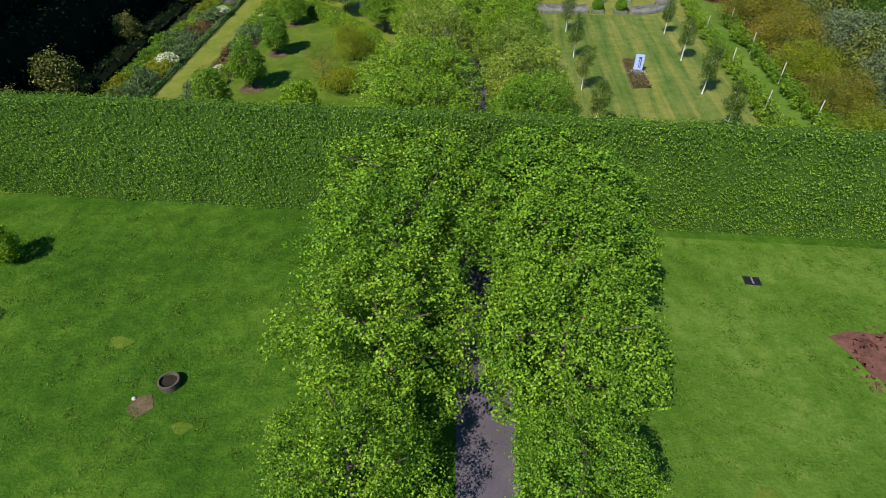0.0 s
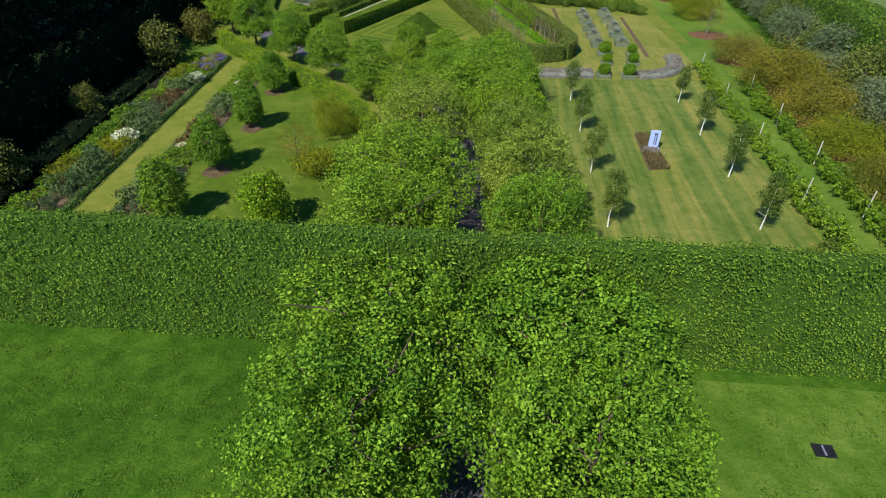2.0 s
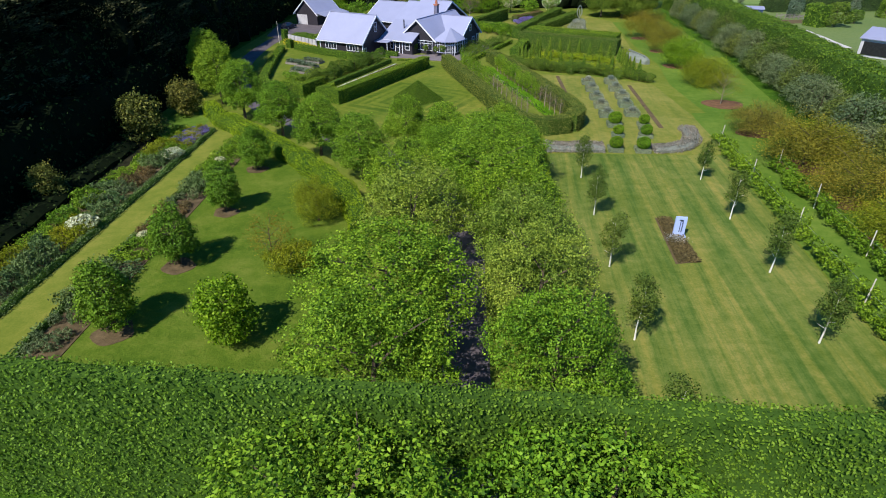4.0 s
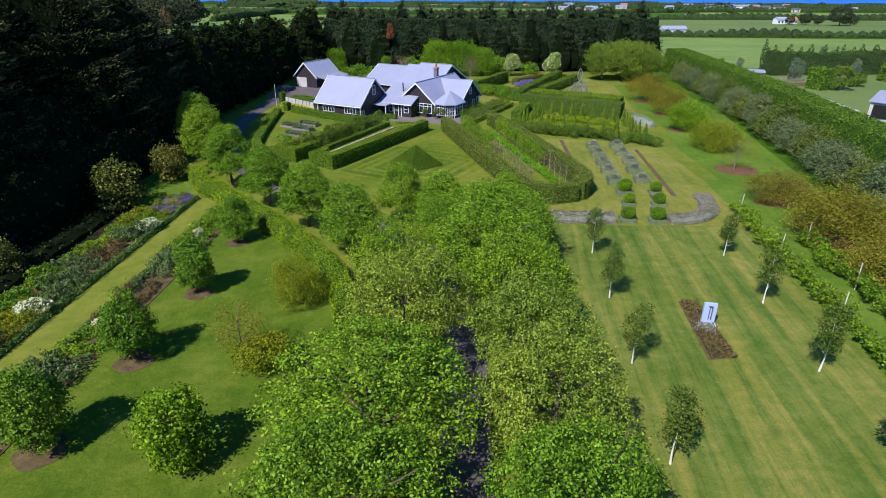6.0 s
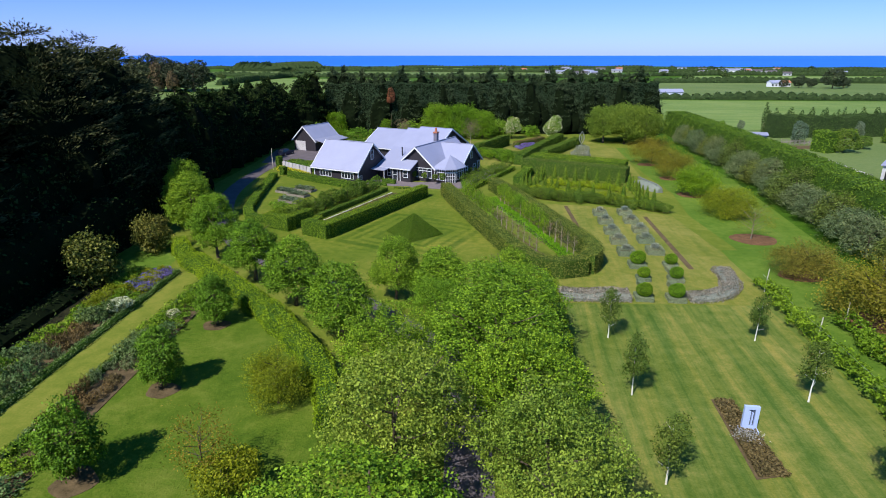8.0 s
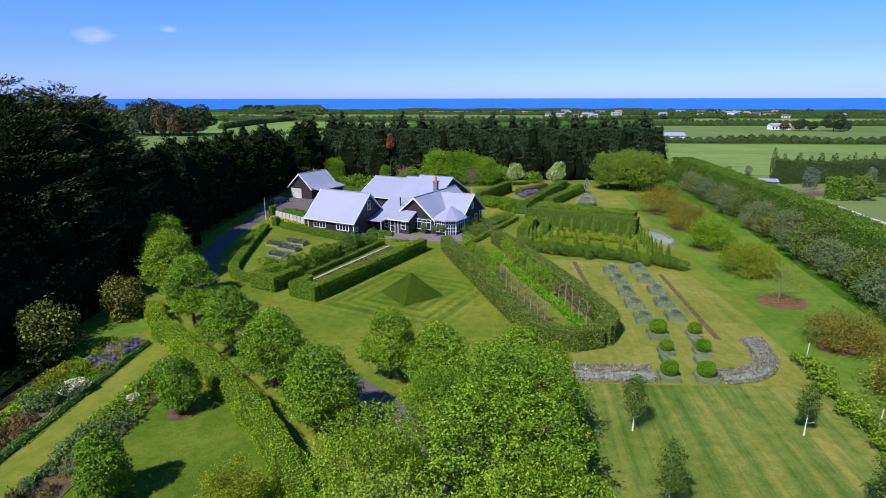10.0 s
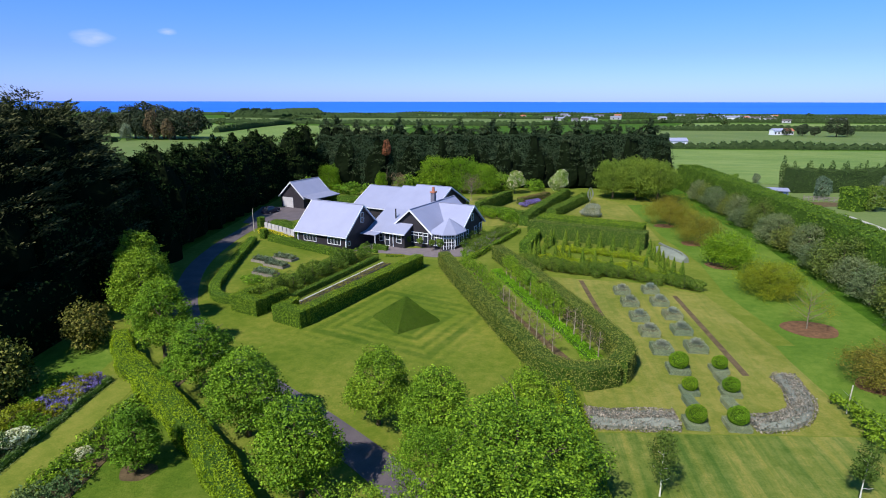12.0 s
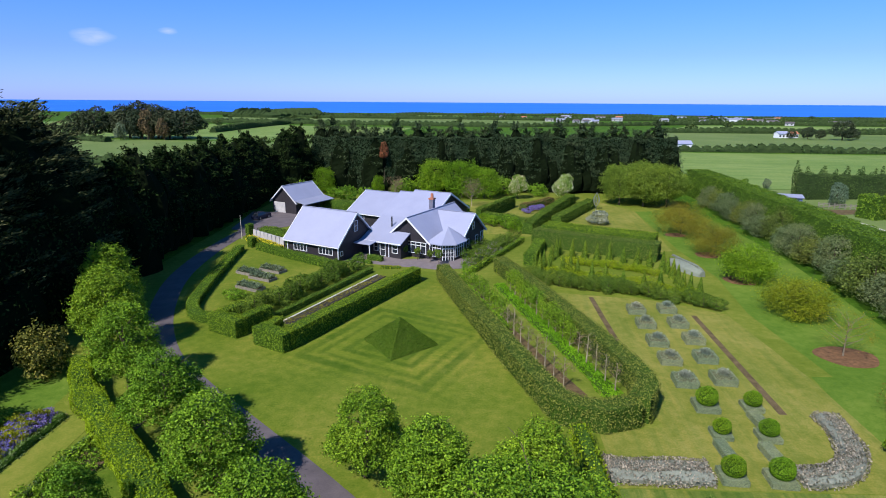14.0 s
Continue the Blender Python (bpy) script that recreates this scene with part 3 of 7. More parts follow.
def hedge(name, label, pts, width, height, leaf, size, density, seed=1, z0=0.0, wave=0.08, inner="inner", group="", top_wave=0.0, category="hedge", rounded=0.0,
          spread=0.6, closed=False, parent=None, lift=0.25, narrow=0.62, core=1.0):
    """A clipped hedge along a line of points: a body of twigs and inner foliage, and its cover of leaves."""
    rng = np.random.default_rng(seed)
    t = parent or thing(name, label, category, None, group)
    pts = [Vector((x, y, 0)) for x, y in pts]
    if closed:
        pts.append(pts[0])
    fine = []
    for a, b in zip(pts, pts[1:]):
        k = max(1, int((b - a).length / 0.8))
        fine += [a.lerp(b, i / k) for i in range(k)]
    fine.append(pts[-1])
    n = len(fine)
    side = []
    for i in range(n):
        d = (fine[min(i + 1, n - 1)] - fine[max(i - 1, 0)]).normalized()
        side.append(Vector((d.y, -d.x, 0)))
    hs = np.array([height + top_wave * hump(p.x, p.y, 0, 0.9) for p in fine])
    # body
    s = Shape()
    prof = [(-0.5, 0.0), (-0.5, 0.5), (-0.5 + rounded * 0.5, 1.0), (0.5 - rounded * 0.5, 1.0), (0.5, 0.5), (0.5, 0.0)]
    v, f = [], []
    for i, (p, q) in enumerate(zip(fine, side)):
        for u_, w_ in prof:
            c = p + q * u_ * (width * core - 0.12 - 1.6 * wave) + Vector((0, 0, z0 + (hs[i] - z0 - 0.1) * w_ * core))
            v.append(c)
    m_ = len(prof)
    for i in range(n - 1):
        for j in range(m_ - 1):
            f.append((i * m_ + j, i * m_ + j + 1, (i + 1) * m_ + j + 1, (i + 1) * m_ + j))
    if not closed:
        f.append(tuple(range(m_)))
        f.append(tuple(range((n - 1) * m_, n * m_))[::-1])
    s.add(v, f)
    put("body", s.mesh("body"), M[inner], t)
    # leaves over the two sides, the top and the ends
    F = np.array([list(p) for p in fine])
    S = np.array([list(p) for p in side])
    seg = np.linalg.norm(np.diff(F, axis=0), axis=1)
    total = seg.sum()
    rise = height - z0

    def along(k):
        i = rng.choice(n - 1, k, p=seg / total)
        w = rng.random(k)[:, None]
        return F[i] * (1 - w) + F[i + 1] * w, unit(S[i] * (1 - w) + S[i + 1] * w), hs[i] * (1 - w[:, 0]) + hs[i + 1] * w[:, 0]

    P, N = [], []
    for sgn in (-1, 1):
        k = int(total * rise * density)
        c, q, top = along(k)
        z = z0 + rng.random(k) * (top - z0)
        x = sgn * (width / 2 - rounded * width / 2 * np.clip((z - z0) / (top - z0) * 2 - 1, 0, 1))
        out = wave * np.array([hump(a[0], a[1], b, 1.0) for a, b in zip(c, z)]) + rng.normal(0, 0.035 + size * 0.12, k)
        p = c + q * (x + sgn * out)[:, None]
        p[:, 2] = z
        P.append(p)
        N.append(q * sgn + np.array([0, 0, lift]))
    k = int(total * width * (1 - rounded * 0.7) * density * 1.1)
    c, q, top = along(k)
    p = c + q * (rng.uniform(-0.5, 0.5, k) * width * (1 - rounded))[:, None]
    p[:, 2] = top + rng.normal(0, 0.03 + size * 0.15, k)
    P.append(p)
    N.append(np.tile([0, 0, 1.0], (k, 1)) + q * 0.0)
    if not closed:
        for e, d in ((0, unit(F[0] - F[1])), (n - 1, unit(F[-1] - F[-2]))):
            k = int(width * rise * density)
            p = F[e] + S[e] * (rng.uniform(-0.5, 0.5, k) * width)[:, None] + d * rng.normal(0.02, 0.04, k)[:, None]
            p[:, 2] = z0 + rng.random(k) * (hs[e] - z0)
            P.append(p)
            N.append(np.tile(d, (k, 1)) + np.array([0, 0, lift]))
    P, N = np.concatenate(P), unit(np.concatenate(N))
    put("foliage", mesh_np("foliage", *leaves(P, N, size, rng, narrow, 0.12, spread)), M[leaf], t)
    return t


def flat(name, poly, mat, z, label="", category="", kind="structure"):
    """A sheet with real thickness laid on the ground."""
    return tagged(put(name, Shape().prism(poly, -0.05, z).mesh(name), M[mat]), label, category, "", kind)


def ribbon(line, widths):
    """The outline of a strip along a line of points."""
    pts = [Vector((x, y, 0)) for x, y in line]
    l_, r_ = [], []
    for i, p in enumerate(pts):
        d = (pts[min(i + 1, len(pts) - 1)] - pts[max(i - 1, 0)]).normalized()
        s = Vector((d.y, -d.x, 0)) * widths[i] / 2
        l_.append((p.x - s.x, p.y - s.y))
        r_.append((p.x + s.x, p.y + s.y))
    return l_, r_


def smooth(line, k=5):
    """A rounder line through the points given."""
    out = []
    n = len(line)
    for i in range(n - 1):
        p0, p1, p2, p3 = (np.array(line[min(max(j, 0), n - 1)], float) for j in (i - 1, i, i + 1, i + 2))
        for t in np.arange(k) / k:
            out.append(tuple(0.5 * (2 * p1 + (p2 - p0) * t + (2 * p0 - 5 * p1 + 4 * p2 - p3) * t**2 + (3 * p1 - p0 - 3 * p2 + p3) * t**3)))
    out.append(tuple(line[-1]))
    return out


def strip(name, line, widths, mat, z, label, category="", thick=0.05):
    """A road or path as a strip of quads with thickness."""
    l_, r_ = ribbon(line, widths)
    s = Shape()
    n = len(line)
    v = [(x, y, z) for x, y in l_] + [(x, y, z) for x, y in r_] + [(x, y, z - thick) for x, y in l_] + [(x, y, z - thick) for x, y in r_]
    f = []
    for i in range(n - 1):
        f += [(i, n + i, n + i + 1, i + 1), (i, i + 1, 2 * n + i + 1, 2 * n + i), (n + i + 1, n + i, 3 * n + i, 3 * n + i + 1)]
    s.add(v, f)
    return tagged(put(name, s.mesh(name), M[mat]), label, category, "", "structure")

# ---- land, lawns, road and sea ----
coast = [(x, 1090 + 60 * math.sin(x * 0.0021 + 1) - 0.10 * max(0, x) - 0.02 * max(0, -x) + 25 * math.sin(x * 0.009)) for x in range(-4200, 4201, 150)]
land = Shape().sheet([(-4200, -600), (4200, -600)] + coast[::-1], 0.0)
tagged(put("ground", land.mesh("ground"), M["field_grass"]), "lush green rough grass running to the coast", "ground", "", "structure")
tagged(put("sea", Shape().sheet([(-6500, 700), (6500, 700), (6500, 6500), (-6500, 6500)], -1.2).mesh("sea"), M["sea"]), "deep blue open sea to the horizon", "sea", "", "structure")


def lawn(name, poly, mat, z, label):
    return flat(name, poly, mat, z, label, "lawn")


lawn("lawn_garden", [(-40, 35), (-43.5, 120), (-43.5, 203), (58, 203), (52, 150), (48, 110), (42, 60), (38, 34)], "garden_grass", 0.003, "mown garden grass round the house")
lawn("lawn_next", [(66, 214), (60, 128), (56, 100), (140, 90), (180, 206)], "pasture_b", 0.004, "dull green grass of the next place")
lawn("lawn_birch", [(9.5, 34.5), (11.5, 70), (12.6, 79.6), (32.6, 79.6), (31.0, 66), (28.2, 34.5)], "birch_lawn", 0.012, "mown lawn with pale and dark stripes")
lawn("lawn_house", [(-1.5, 74), (-7, 78.3), (-14.6, 85.6), (-20.8, 91.5), (-25.4, 98), (-31, 108), (-35.2, 123), (-36.6, 141), (-30, 141), (-16, 130), (2, 126), (8, 100), (13, 85), (10.8, 72)],
     "house_lawn", 0.012, "mown lawn with mower tracks in squares")
lawn("lawn_planters", [(12.6, 79.7), (12.8, 86), (18, 87), (17, 105), (12.5, 119), (27, 116), (33.8, 111.5), (34.2, 96), (33.2, 80), (30, 79.7)], "planter_lawn", 0.013, "dry yellowish mown lawn")
lawn("lawn_topiary", [(12.5, 124.5), (14.8, 141), (33.2, 129), (34.2, 112.2), (26, 116.6)], "house_lawn", 0.012, "mown lawn among the topiary")
lawn("lawn_far", [(18, 150), (34, 139.5), (38, 141), (42, 176), (36, 190), (26, 172)], "planter_lawn", 0.012, "mown lawn with pale tracks")
lawn("lawn_side", [(32.8, 79.6), (33.4, 88), (34.5, 96), (36.5, 96), (36.5, 112), (39, 126), (39.2, 142), (42, 176), (56, 178), (55, 140), (50, 110), (46, 84), (43, 60), (40, 34.5), (28.4, 34.5), (31.2, 66)],
     "bright_grass", 0.008, "bright green grass under young trees")
lawn("lawn_orchard", [(-24, 36), (-22.6, 84), (-13, 75), (-6, 64), (-3, 36)], "orchard_grass", 0.006, "green rough orchard grass")
lawn("grass_walk", [(-28.9, 36), (-28.7, 72), (-28.6, 87.5), (-26.2, 87), (-25.9, 72), (-25.5, 36)], "path_grass", 0.02, "long yellowish mown grass walk between flower beds")
# Paler sheet over the field right of the drive.
lawn("lawn_paddock", [(5.5, -30), (5.5, 31.5), (46, 29), (46, -30)], "pale_field_grass", 0.006, "pale green rough grass right of the drive")
lawn("lawn_wood_edge", [(-42, 84), (-42, 99), (-32, 97), (-31, 88), (-33.8, 84)], "bright_grass", 0.006, "grass beside the dark trees")
# Dark sheet laid on the grass; the wood's shade is put into its colour.
flat("leaf_litter", [(-56, 34), (-56, 86), (-36.8, 85.6), (-34.4, 82.5), (-33.9, 72), (-33.8, 34)], "wood_shade", 0.010, "dark ground sheet painted as shade under the cypresses", "leaf litter")

ROAD = smooth([(2.5, -60), (2.5, 0), (2.6, 40), (2.7, 60), (1.6, 68), (-1.6, 73), (-7.6, 79.2), (-14.2, 85.3), (-21.2, 91.8), (-27.0, 98.2), (-32.4, 107.8), (-37.0, 121), (-38.8, 134), (-38.9, 147), (-38, 156)], 5)
strip("road", ROAD, [2.9] * len(ROAD), "asphalt", 0.03, "grey-purple asphalt drive under the trees", "road")
flat("courtyard", [(-42, 153), (-36, 150), (-29, 160), (-29, 170.5), (-44, 170.5)], "asphalt", 0.034, "asphalt yard before the garage", "yard")

# ---- cross hedge with its arch over the drive ----
HX = lambda x: 32.9 - 0.066 * (x + 2)
cross = thing("tall_hedge", "tall clipped green hedge across the drive", "hedge")
for seed, xs in ((11, (-44, -30, -15, 0.9)), (12, (4.2, 15, 30, 44))):
    hedge("tall_hedge", "", [(x, HX(x) + 0.5) for x in xs], 1.15, 7.9, "hedge_leaf", 0.135, 74, seed, wave=0.14, top_wave=0.12, parent=cross)
hedge("tall_hedge", "", [(0.8, HX(2.5) + 0.5), (4.3, HX(2.5) + 0.5)], 1.15, 7.9, "hedge_leaf", 0.135, 74, 13, z0=4.2, wave=0.14, top_wave=0.12, parent=cross)

# ---- avenue ----
near_left = [tree_proto("avenue_tree", "broad leafy lime tree in fresh green leaf", "avenue_leaf", "bark", 8.8, 4.9, 1.6, 40000, 0.135, 20 + i, 75, 0.19, 0.3, 0.2, 6, "avenue trees", 0.5, twig=0.17, spread=0.85, lift=0.25, heart=0.5, per=15, thin=0.92) for i in range(2)]
near_right = [tree_proto("avenue_tree", "broad leafy lime tree in fresh green leaf", "avenue_leaf", "bark", 8.8, 4.9, 1.6, 31000, 0.135, 24 + i, 80, 0.185, 0.3, 0.2, 6, "avenue trees", 0.35, twig=0.14, lift=0.8, spread=0.6, heart=0.68, per=12) for i in range(2)]
far_av = [tree_proto("avenue_tree", "broad leafy lime tree in fresh green leaf", k, "bark", 8.8, 4.9, 1.6, 27000, 0.135, 27 + i, 66, 0.2, 0.34, 0.2, 6, "avenue trees", 0.4, twig=0.14, heart=0.62, per=13, thin=0.25) for i, k in enumerate(("avenue_leaf", "avenue_leaf", "pale_leaf"))]
plant(near_left, [(-2.3, 17.4, 1.24, 1.0), (-2.4, 23.6, 1.28, 1.0), (-3.3, 11.2, 0.74, 0.78), (-1.9, 28.9, 1.18, 1.0)])
plant(near_right, [(5.9, 17.0, 1.14, 0.98), (7.0, 23.0, 1.22, 1.0), (5.9, 11.0, 0.7, 0.78), (6.8, 28.7, 1.16, 1.0)])
# each kind in turn: fresh green, fresh green, pale
AV2 = [(-2.1, 38.6, 1.16, 0.96), (6.9, 38.8, 0.96, 0.98), (6.8, 45.2, 0.98, 0.96),
       (-2.1, 45.2, 1.18, 1.0), (5.9, 57.6, 1.06, 0.96), (-1.2, 54.2, 1.1, 1.08),
       (5.4, 70.4, 1.12, 0.94), (-2.7, 62.2, 0.94, 0.9), (6.6, 51.6, 0.98, 1.0),
       (4.7, 63.8, 1.16, 0.96), (0.6, 69.2, 0.72, 0.8)]
plant(far_av, AV2)
road_tree = [tree_proto("road_tree", "upright young maple in fresh green leaf beside the drive", "road_leaf", "bark", 6.6, 2.9, 1.0, 22000, 0.125, 40 + i, 52, 0.21, 0.66, 0.13, 6, "drive trees", 0.4, twig=0.13, heart=0.58, per=17, lift=0.5) for i in range(3)]
plant(road_tree, [(-4.1, 80.2, 1.16, 1.02), (0.4, 76.4, 1.24, 1.04), (6.5, 75.8, 1.24, 1.08), (-7.8, 71.8, 1.14, 1.08), (-13.6, 78.4, 1.1, 1.03), (-19.7, 84.7, 1.06, 1.0), (-26.6, 91.5, 1.16, 1.2), (-32.2, 98.6, 1.2, 1.32), (-36.2, 105.6, 1.18, 1.34)])

# ---- birches on the striped lawn ----
birch = [tree_proto("birch_tree", "young white-stemmed birch on the striped lawn", "birch_leaf", "white_bark", 4.7, 0.92, 1.6, 3000, 0.12, 60 + i, 10, 0.42, 0.5, 0.055, 6, "birches on the lawn", 0.8, twig=0.13, top=0.85) for i in range(3)]
plant(birch, [(14.9, 72.6, 0.98), (14.5, 64.0, 1.0), (13.9, 55.1, 1.0), (13.5, 46.2, 1.05), (27.2, 72.4, 0.9), (26.6, 63.5, 1.05), (26.0, 54.6, 1.12), (25.2, 46.2, 1.05), (12.9, 37.6, 1.0), (24.6, 38.0, 1.0)])

# ---- orchard trees ----
orch = [tree_proto("orchard_tree", "dark green bushy young tree in rough grass", "orchard_leaf", "bark", 5.0, 2.1, 0.4, 11000, 0.14, 70 + i, 38, 0.24, 0.6, 0.12, 6, "orchard trees", 0.4, twig=0.12, heart=0.62, per=12, lift=0.5) for i in range(2)]
ORCH = [(-19.6, 74.2, 0.98), (-19.3, 63.9, 0.98), (-19.7, 54.6, 1.06), (-20.4, 46.4, 1.1)]
plant(orch, ORCH)
for k, (x, y, s) in enumerate(ORCH):
    a = [(x + 1.2 * s * (1 + 0.15 * math.sin(3 * t + k)) * math.cos(t), y - 0.3 + 1.15 * s * (1 + 0.15 * math.cos(2 * t + k)) * math.sin(t)) for t in np.linspace(0, 2 * math.pi, 18)[:-1]]
    flat("bare_earth", a, "soil", 0.03, "bare reddish earth round a tree", "soil")
lime = tree_proto("bright_tree", "bright green bushy young tree", "bright_leaf", "bark", 4.0, 1.9, 0.4, 6000, 0.19, 81, 12, 0.42, 0.3, 0.1, 6, shell=0.6, twig=0.16)
lime.matrix_basis = at_pose(-12.6, 45.6, 0, 0, 1.05)
maple = tree_proto("maple_tree", "yellow-green spreading maple bush", "olive_leaf", "bark", 4.2, 2.6, 0.2, 15000, 0.11, 82, 22, 0.3, 0.3, 0.1, 8, shell=1.0, twig=0.24, spread=1.0, heart=0.5, per=14, thin=0.55)
maple.matrix_basis = at_pose(-10.4, 62.3, 0)
orange = tree_proto("maple_tree", "sparse orange-leaved young maple", "orange_leaf", "bark", 4.6, 2.1, 1.2, 2200, 0.11, 83, 12, 0.4, 0.2, 0.07, 12, shell=0.8, twig=0.24, thin=0.5)
orange.matrix_basis = at_pose(-12.2, 54.6, 0)
low = tree_proto("low_bush", "olive-green bush with bronze tips", "olive_leaf", "bark", 2.3, 1.9, 0.1, 3500, 0.16, 84, 10, 0.42, 0.2, 0.07, 4, category="bush", twig=0.16)
low.matrix_basis = at_pose(-10.6, 53.8, 0)

# ---- lime-green low hedges ----
hedge("lime_hedge", "loose lime-green hedge beside the drive trees", smooth([(-32, 93.5), (-29.2, 89.4), (-25.4, 85.6), (-19.4, 79.6), (-13.2, 72.8), (-7.8, 64.6), (-6.2, 59.6)], 4), 2.1, 1.9, "lime_leaf", 0.14, 80, 31, wave=0.2, top_wave=0.2, rounded=0.3)
hedge("lime_hedge", "narrow lime-green hedge by the birch lawn", [(10.9, 84.5), (10.9, 77), (10.4, 68)], 1.1, 1.8, "lime_leaf", 0.2, 28, 32, wave=0.12, top_wave=0.1)

# ---- flower beds ----
for x0, x1, n_ in ((-33.6, -29.0, "soil"), (-25.4, -22.4, "soil")):
    flat("flower_bed", [(x0, 36), (x0 + 0.2, 86.5), (x1, 87), (x1, 36)], "soil", 0.05, "dark earth of a flower bed", "flower bed")
bed_kinds = [("green_shrub", "leafy green plant in the flower border", "road_leaf", None), ("silver_plant", "blue-green lavender clump in the border", "lavender_leaf", None),
             ("bronze_plant", "rusty bronze-leaved plant in the border", "rust_leaf", None), ("blue_plant", "silvery sage-green plant in the flower border", "sage_leaf", None),
             ("olive_plant", "yellow-green leafy plant in the border", "olive_leaf", None), ("dark_shrub", "dark green shrub in the flower border", "orchard_leaf", None)]
mound = []
for i, (nm, lb, lf, fl) in enumerate(bed_kinds):
    mound.append(tree_proto(nm, lb, lf, "bark", 1.35, 1.25, 0.0, 850, 0.19, 100 + i, 9, 0.46, 0.2, 0.04, 3, "border plants", 0.4, category="border plant", twig=0.12))
spots = []
rr = random.Random(5)
for j in range(34):
    y = 37.5 + j * 1.45
    for x in (-32.7, -31.3, -30.2):
        spots.append((x + rr.uniform(-0.3, 0.3), y + rr.uniform(-0.5, 0.5), rr.uniform(0.65, 1.0) * (1.15 if x < -32 else 0.85), rr.uniform(0.6, 1.2)))
for j in range(32):
    y = 38 + j * 1.5
    for x in (-24.6, -23.3):
        spots.append((x + rr.uniform(-0.25, 0.25), y + rr.uniform(-0.5, 0.5), rr.uniform(0.6, 0.95), rr.uniform(0.5, 1.1)))


def drift(x, y):
    """Which kind grows at a place: the border is planted in drifts a few metres long."""
    if x < -31.6:
        return (0, 4, 0, 5, 1, 0)[int(y / 4.1 + rr.uniform(0, 0.5)) % 6]
    if x < -27:
        row = ((50, 3), (56, 1), (62, 4), (65, 1), (68.5, 3), (72.5, 2), (76, 1), (80, 0), (99, 4))
    else:
        row = ((48, 3), (54, 1), (59, 0), (64, 2), (68, 3), (73, 1), (99, 0))
    return next(k for end, k in row if y + rr.uniform(-0.8, 0.8) < end)


spare = set(range(len(mound)))
for i, (x, y, s, sz) in enumerate(spots):
    k = drift(x, y)
    m = at_pose(x, y, 0, i * 67 % 360, s, sz)
    if k in spare:
        mound[k].matrix_basis = m
        spare.discard(k)
    else:
        copy_thing(mound[k], m)
for k in spare:
    mound[k].matrix_basis = at_pose(-31.5, 60.0 + k, 0)
white = tree_proto("white_shrub", "shrub covered in creamy white flowers", "white_flower", "bark", 1.3, 1.2, 0.0, 1300, 0.17, 120, 7, 0.5, 0.2, 0.04, 3, "", 0.3, category="shrub")
white.matrix_basis = at_pose(-30.4, 59.9, 0, 0, 1.15)
for x, y, s in ((-29.9, 76.5, 0.95), (-24.4, 58.5, 0.5), (-24.2, 75.2, 0.6)):
    copy_thing(white, at_pose(x, y, 0, 40, s))
purp = tree_proto("purple_plant", "clump of purple-blue irises", "purple_flower", "bark", 0.95, 1.0, 0.1, 800, 0.15, 121, 7, 0.5, 0.2, 0.03, 3, "purple irises", 0.4, category="flowers")
purp.matrix_basis = at_pose(-30.3, 83.2, 0, 0, 1.1)
for x, y, s in ((-31.6, 82.4, 0.9), (-30.0, 84.6, 1.0), (-30.2, 81.4, 0.8), (-31.2, 85.0, 0.9), (-30.2, 86.0, 0.8)):
    copy_thing(purp, at_pose(x, y, 0, 70, s))
hedge("edging_hedge", "low grey-green edging hedge along the grass walk", [(-29.3, 36), (-29.2, 60), (-29.1, 86.5)], 1.0, 0.5, "lavender_leaf", 0.14, 60, 33, wave=0.14, rounded=0.5, top_wave=0.12, spread=1.0)
hedge("edging_hedge", "low grey-green lavender edging along the grass walk", [(-25.2, 36), (-25.1, 60), (-25.0, 86)], 0.8, 0.45, "lavender_leaf", 0.14, 60, 34, wave=0.14, rounded=0.5, top_wave=0.12, spread=1.0)

# ---- white slab sculpture in its bed ----
flat("sculpture_bed", [(19.2, 55.6), (21.3, 56.0), (21.3, 63.4), (19.9, 63.6)], "soil", 0.04, "narrow planted bed on the striped lawn", "bed")
lowbed = thing("ground_cover", "low rusty-brown ground cover in the bed", "ground cover", kind="stuff")
rngb = np.random.default_rng(3)
k_ = 5200
yy = rngb.uniform(55.8, 63.4, k_)
xx = 19.35 + (yy - 55.6) * 0.085 + rngb.random(k_) * (1.85 - (yy - 55.6) * 0.08)
pp = np.stack([xx, yy, 0.05 + rngb.random(k_) * 0.28], 1)
put("leafage", mesh_np("leafage", *leaves(pp, np.tile([0, 0, 1.0], (k_, 1)), 0.14, rngb)), M["rust_leaf"], lowbed)
wf = thing("white_flowers", "white flowers round the foot of the sculpture", "flowers", kind="stuff")
k_ = 1100
pp = np.stack([20.4 + rngb.normal(0, 0.4, k_), 59.4 + rngb.normal(0, 0.36, k_), 0.1 + rngb.random(k_) * 0.32], 1)
put("petals", mesh_np("petals", *leaves(pp, np.tile([0, 0, 1.0], (k_, 1)), 0.075, rngb)), M["pale_flower"], wf)
sc = thing("slab_sculpture", "tall pale blue-white slab sculpture with a cut slot", "sculpture", Matrix.LocRotScale((20.8, 60.1, 0), Euler((0, 0, radians(-6))), (0.84, 0.84, 0.9)))
s = Shape().box(-0.55, -0.12, 0.2, -0.2, 0.12, 2.1).box(0.27, -0.12, 0.2, 0.55, 0.12, 2.1).box(-0.2, -0.12, 1.85, 0.27, 0.12, 2.1).box(-0.2, -0.12, 0.2, 0.27, 0.12, 0.5)
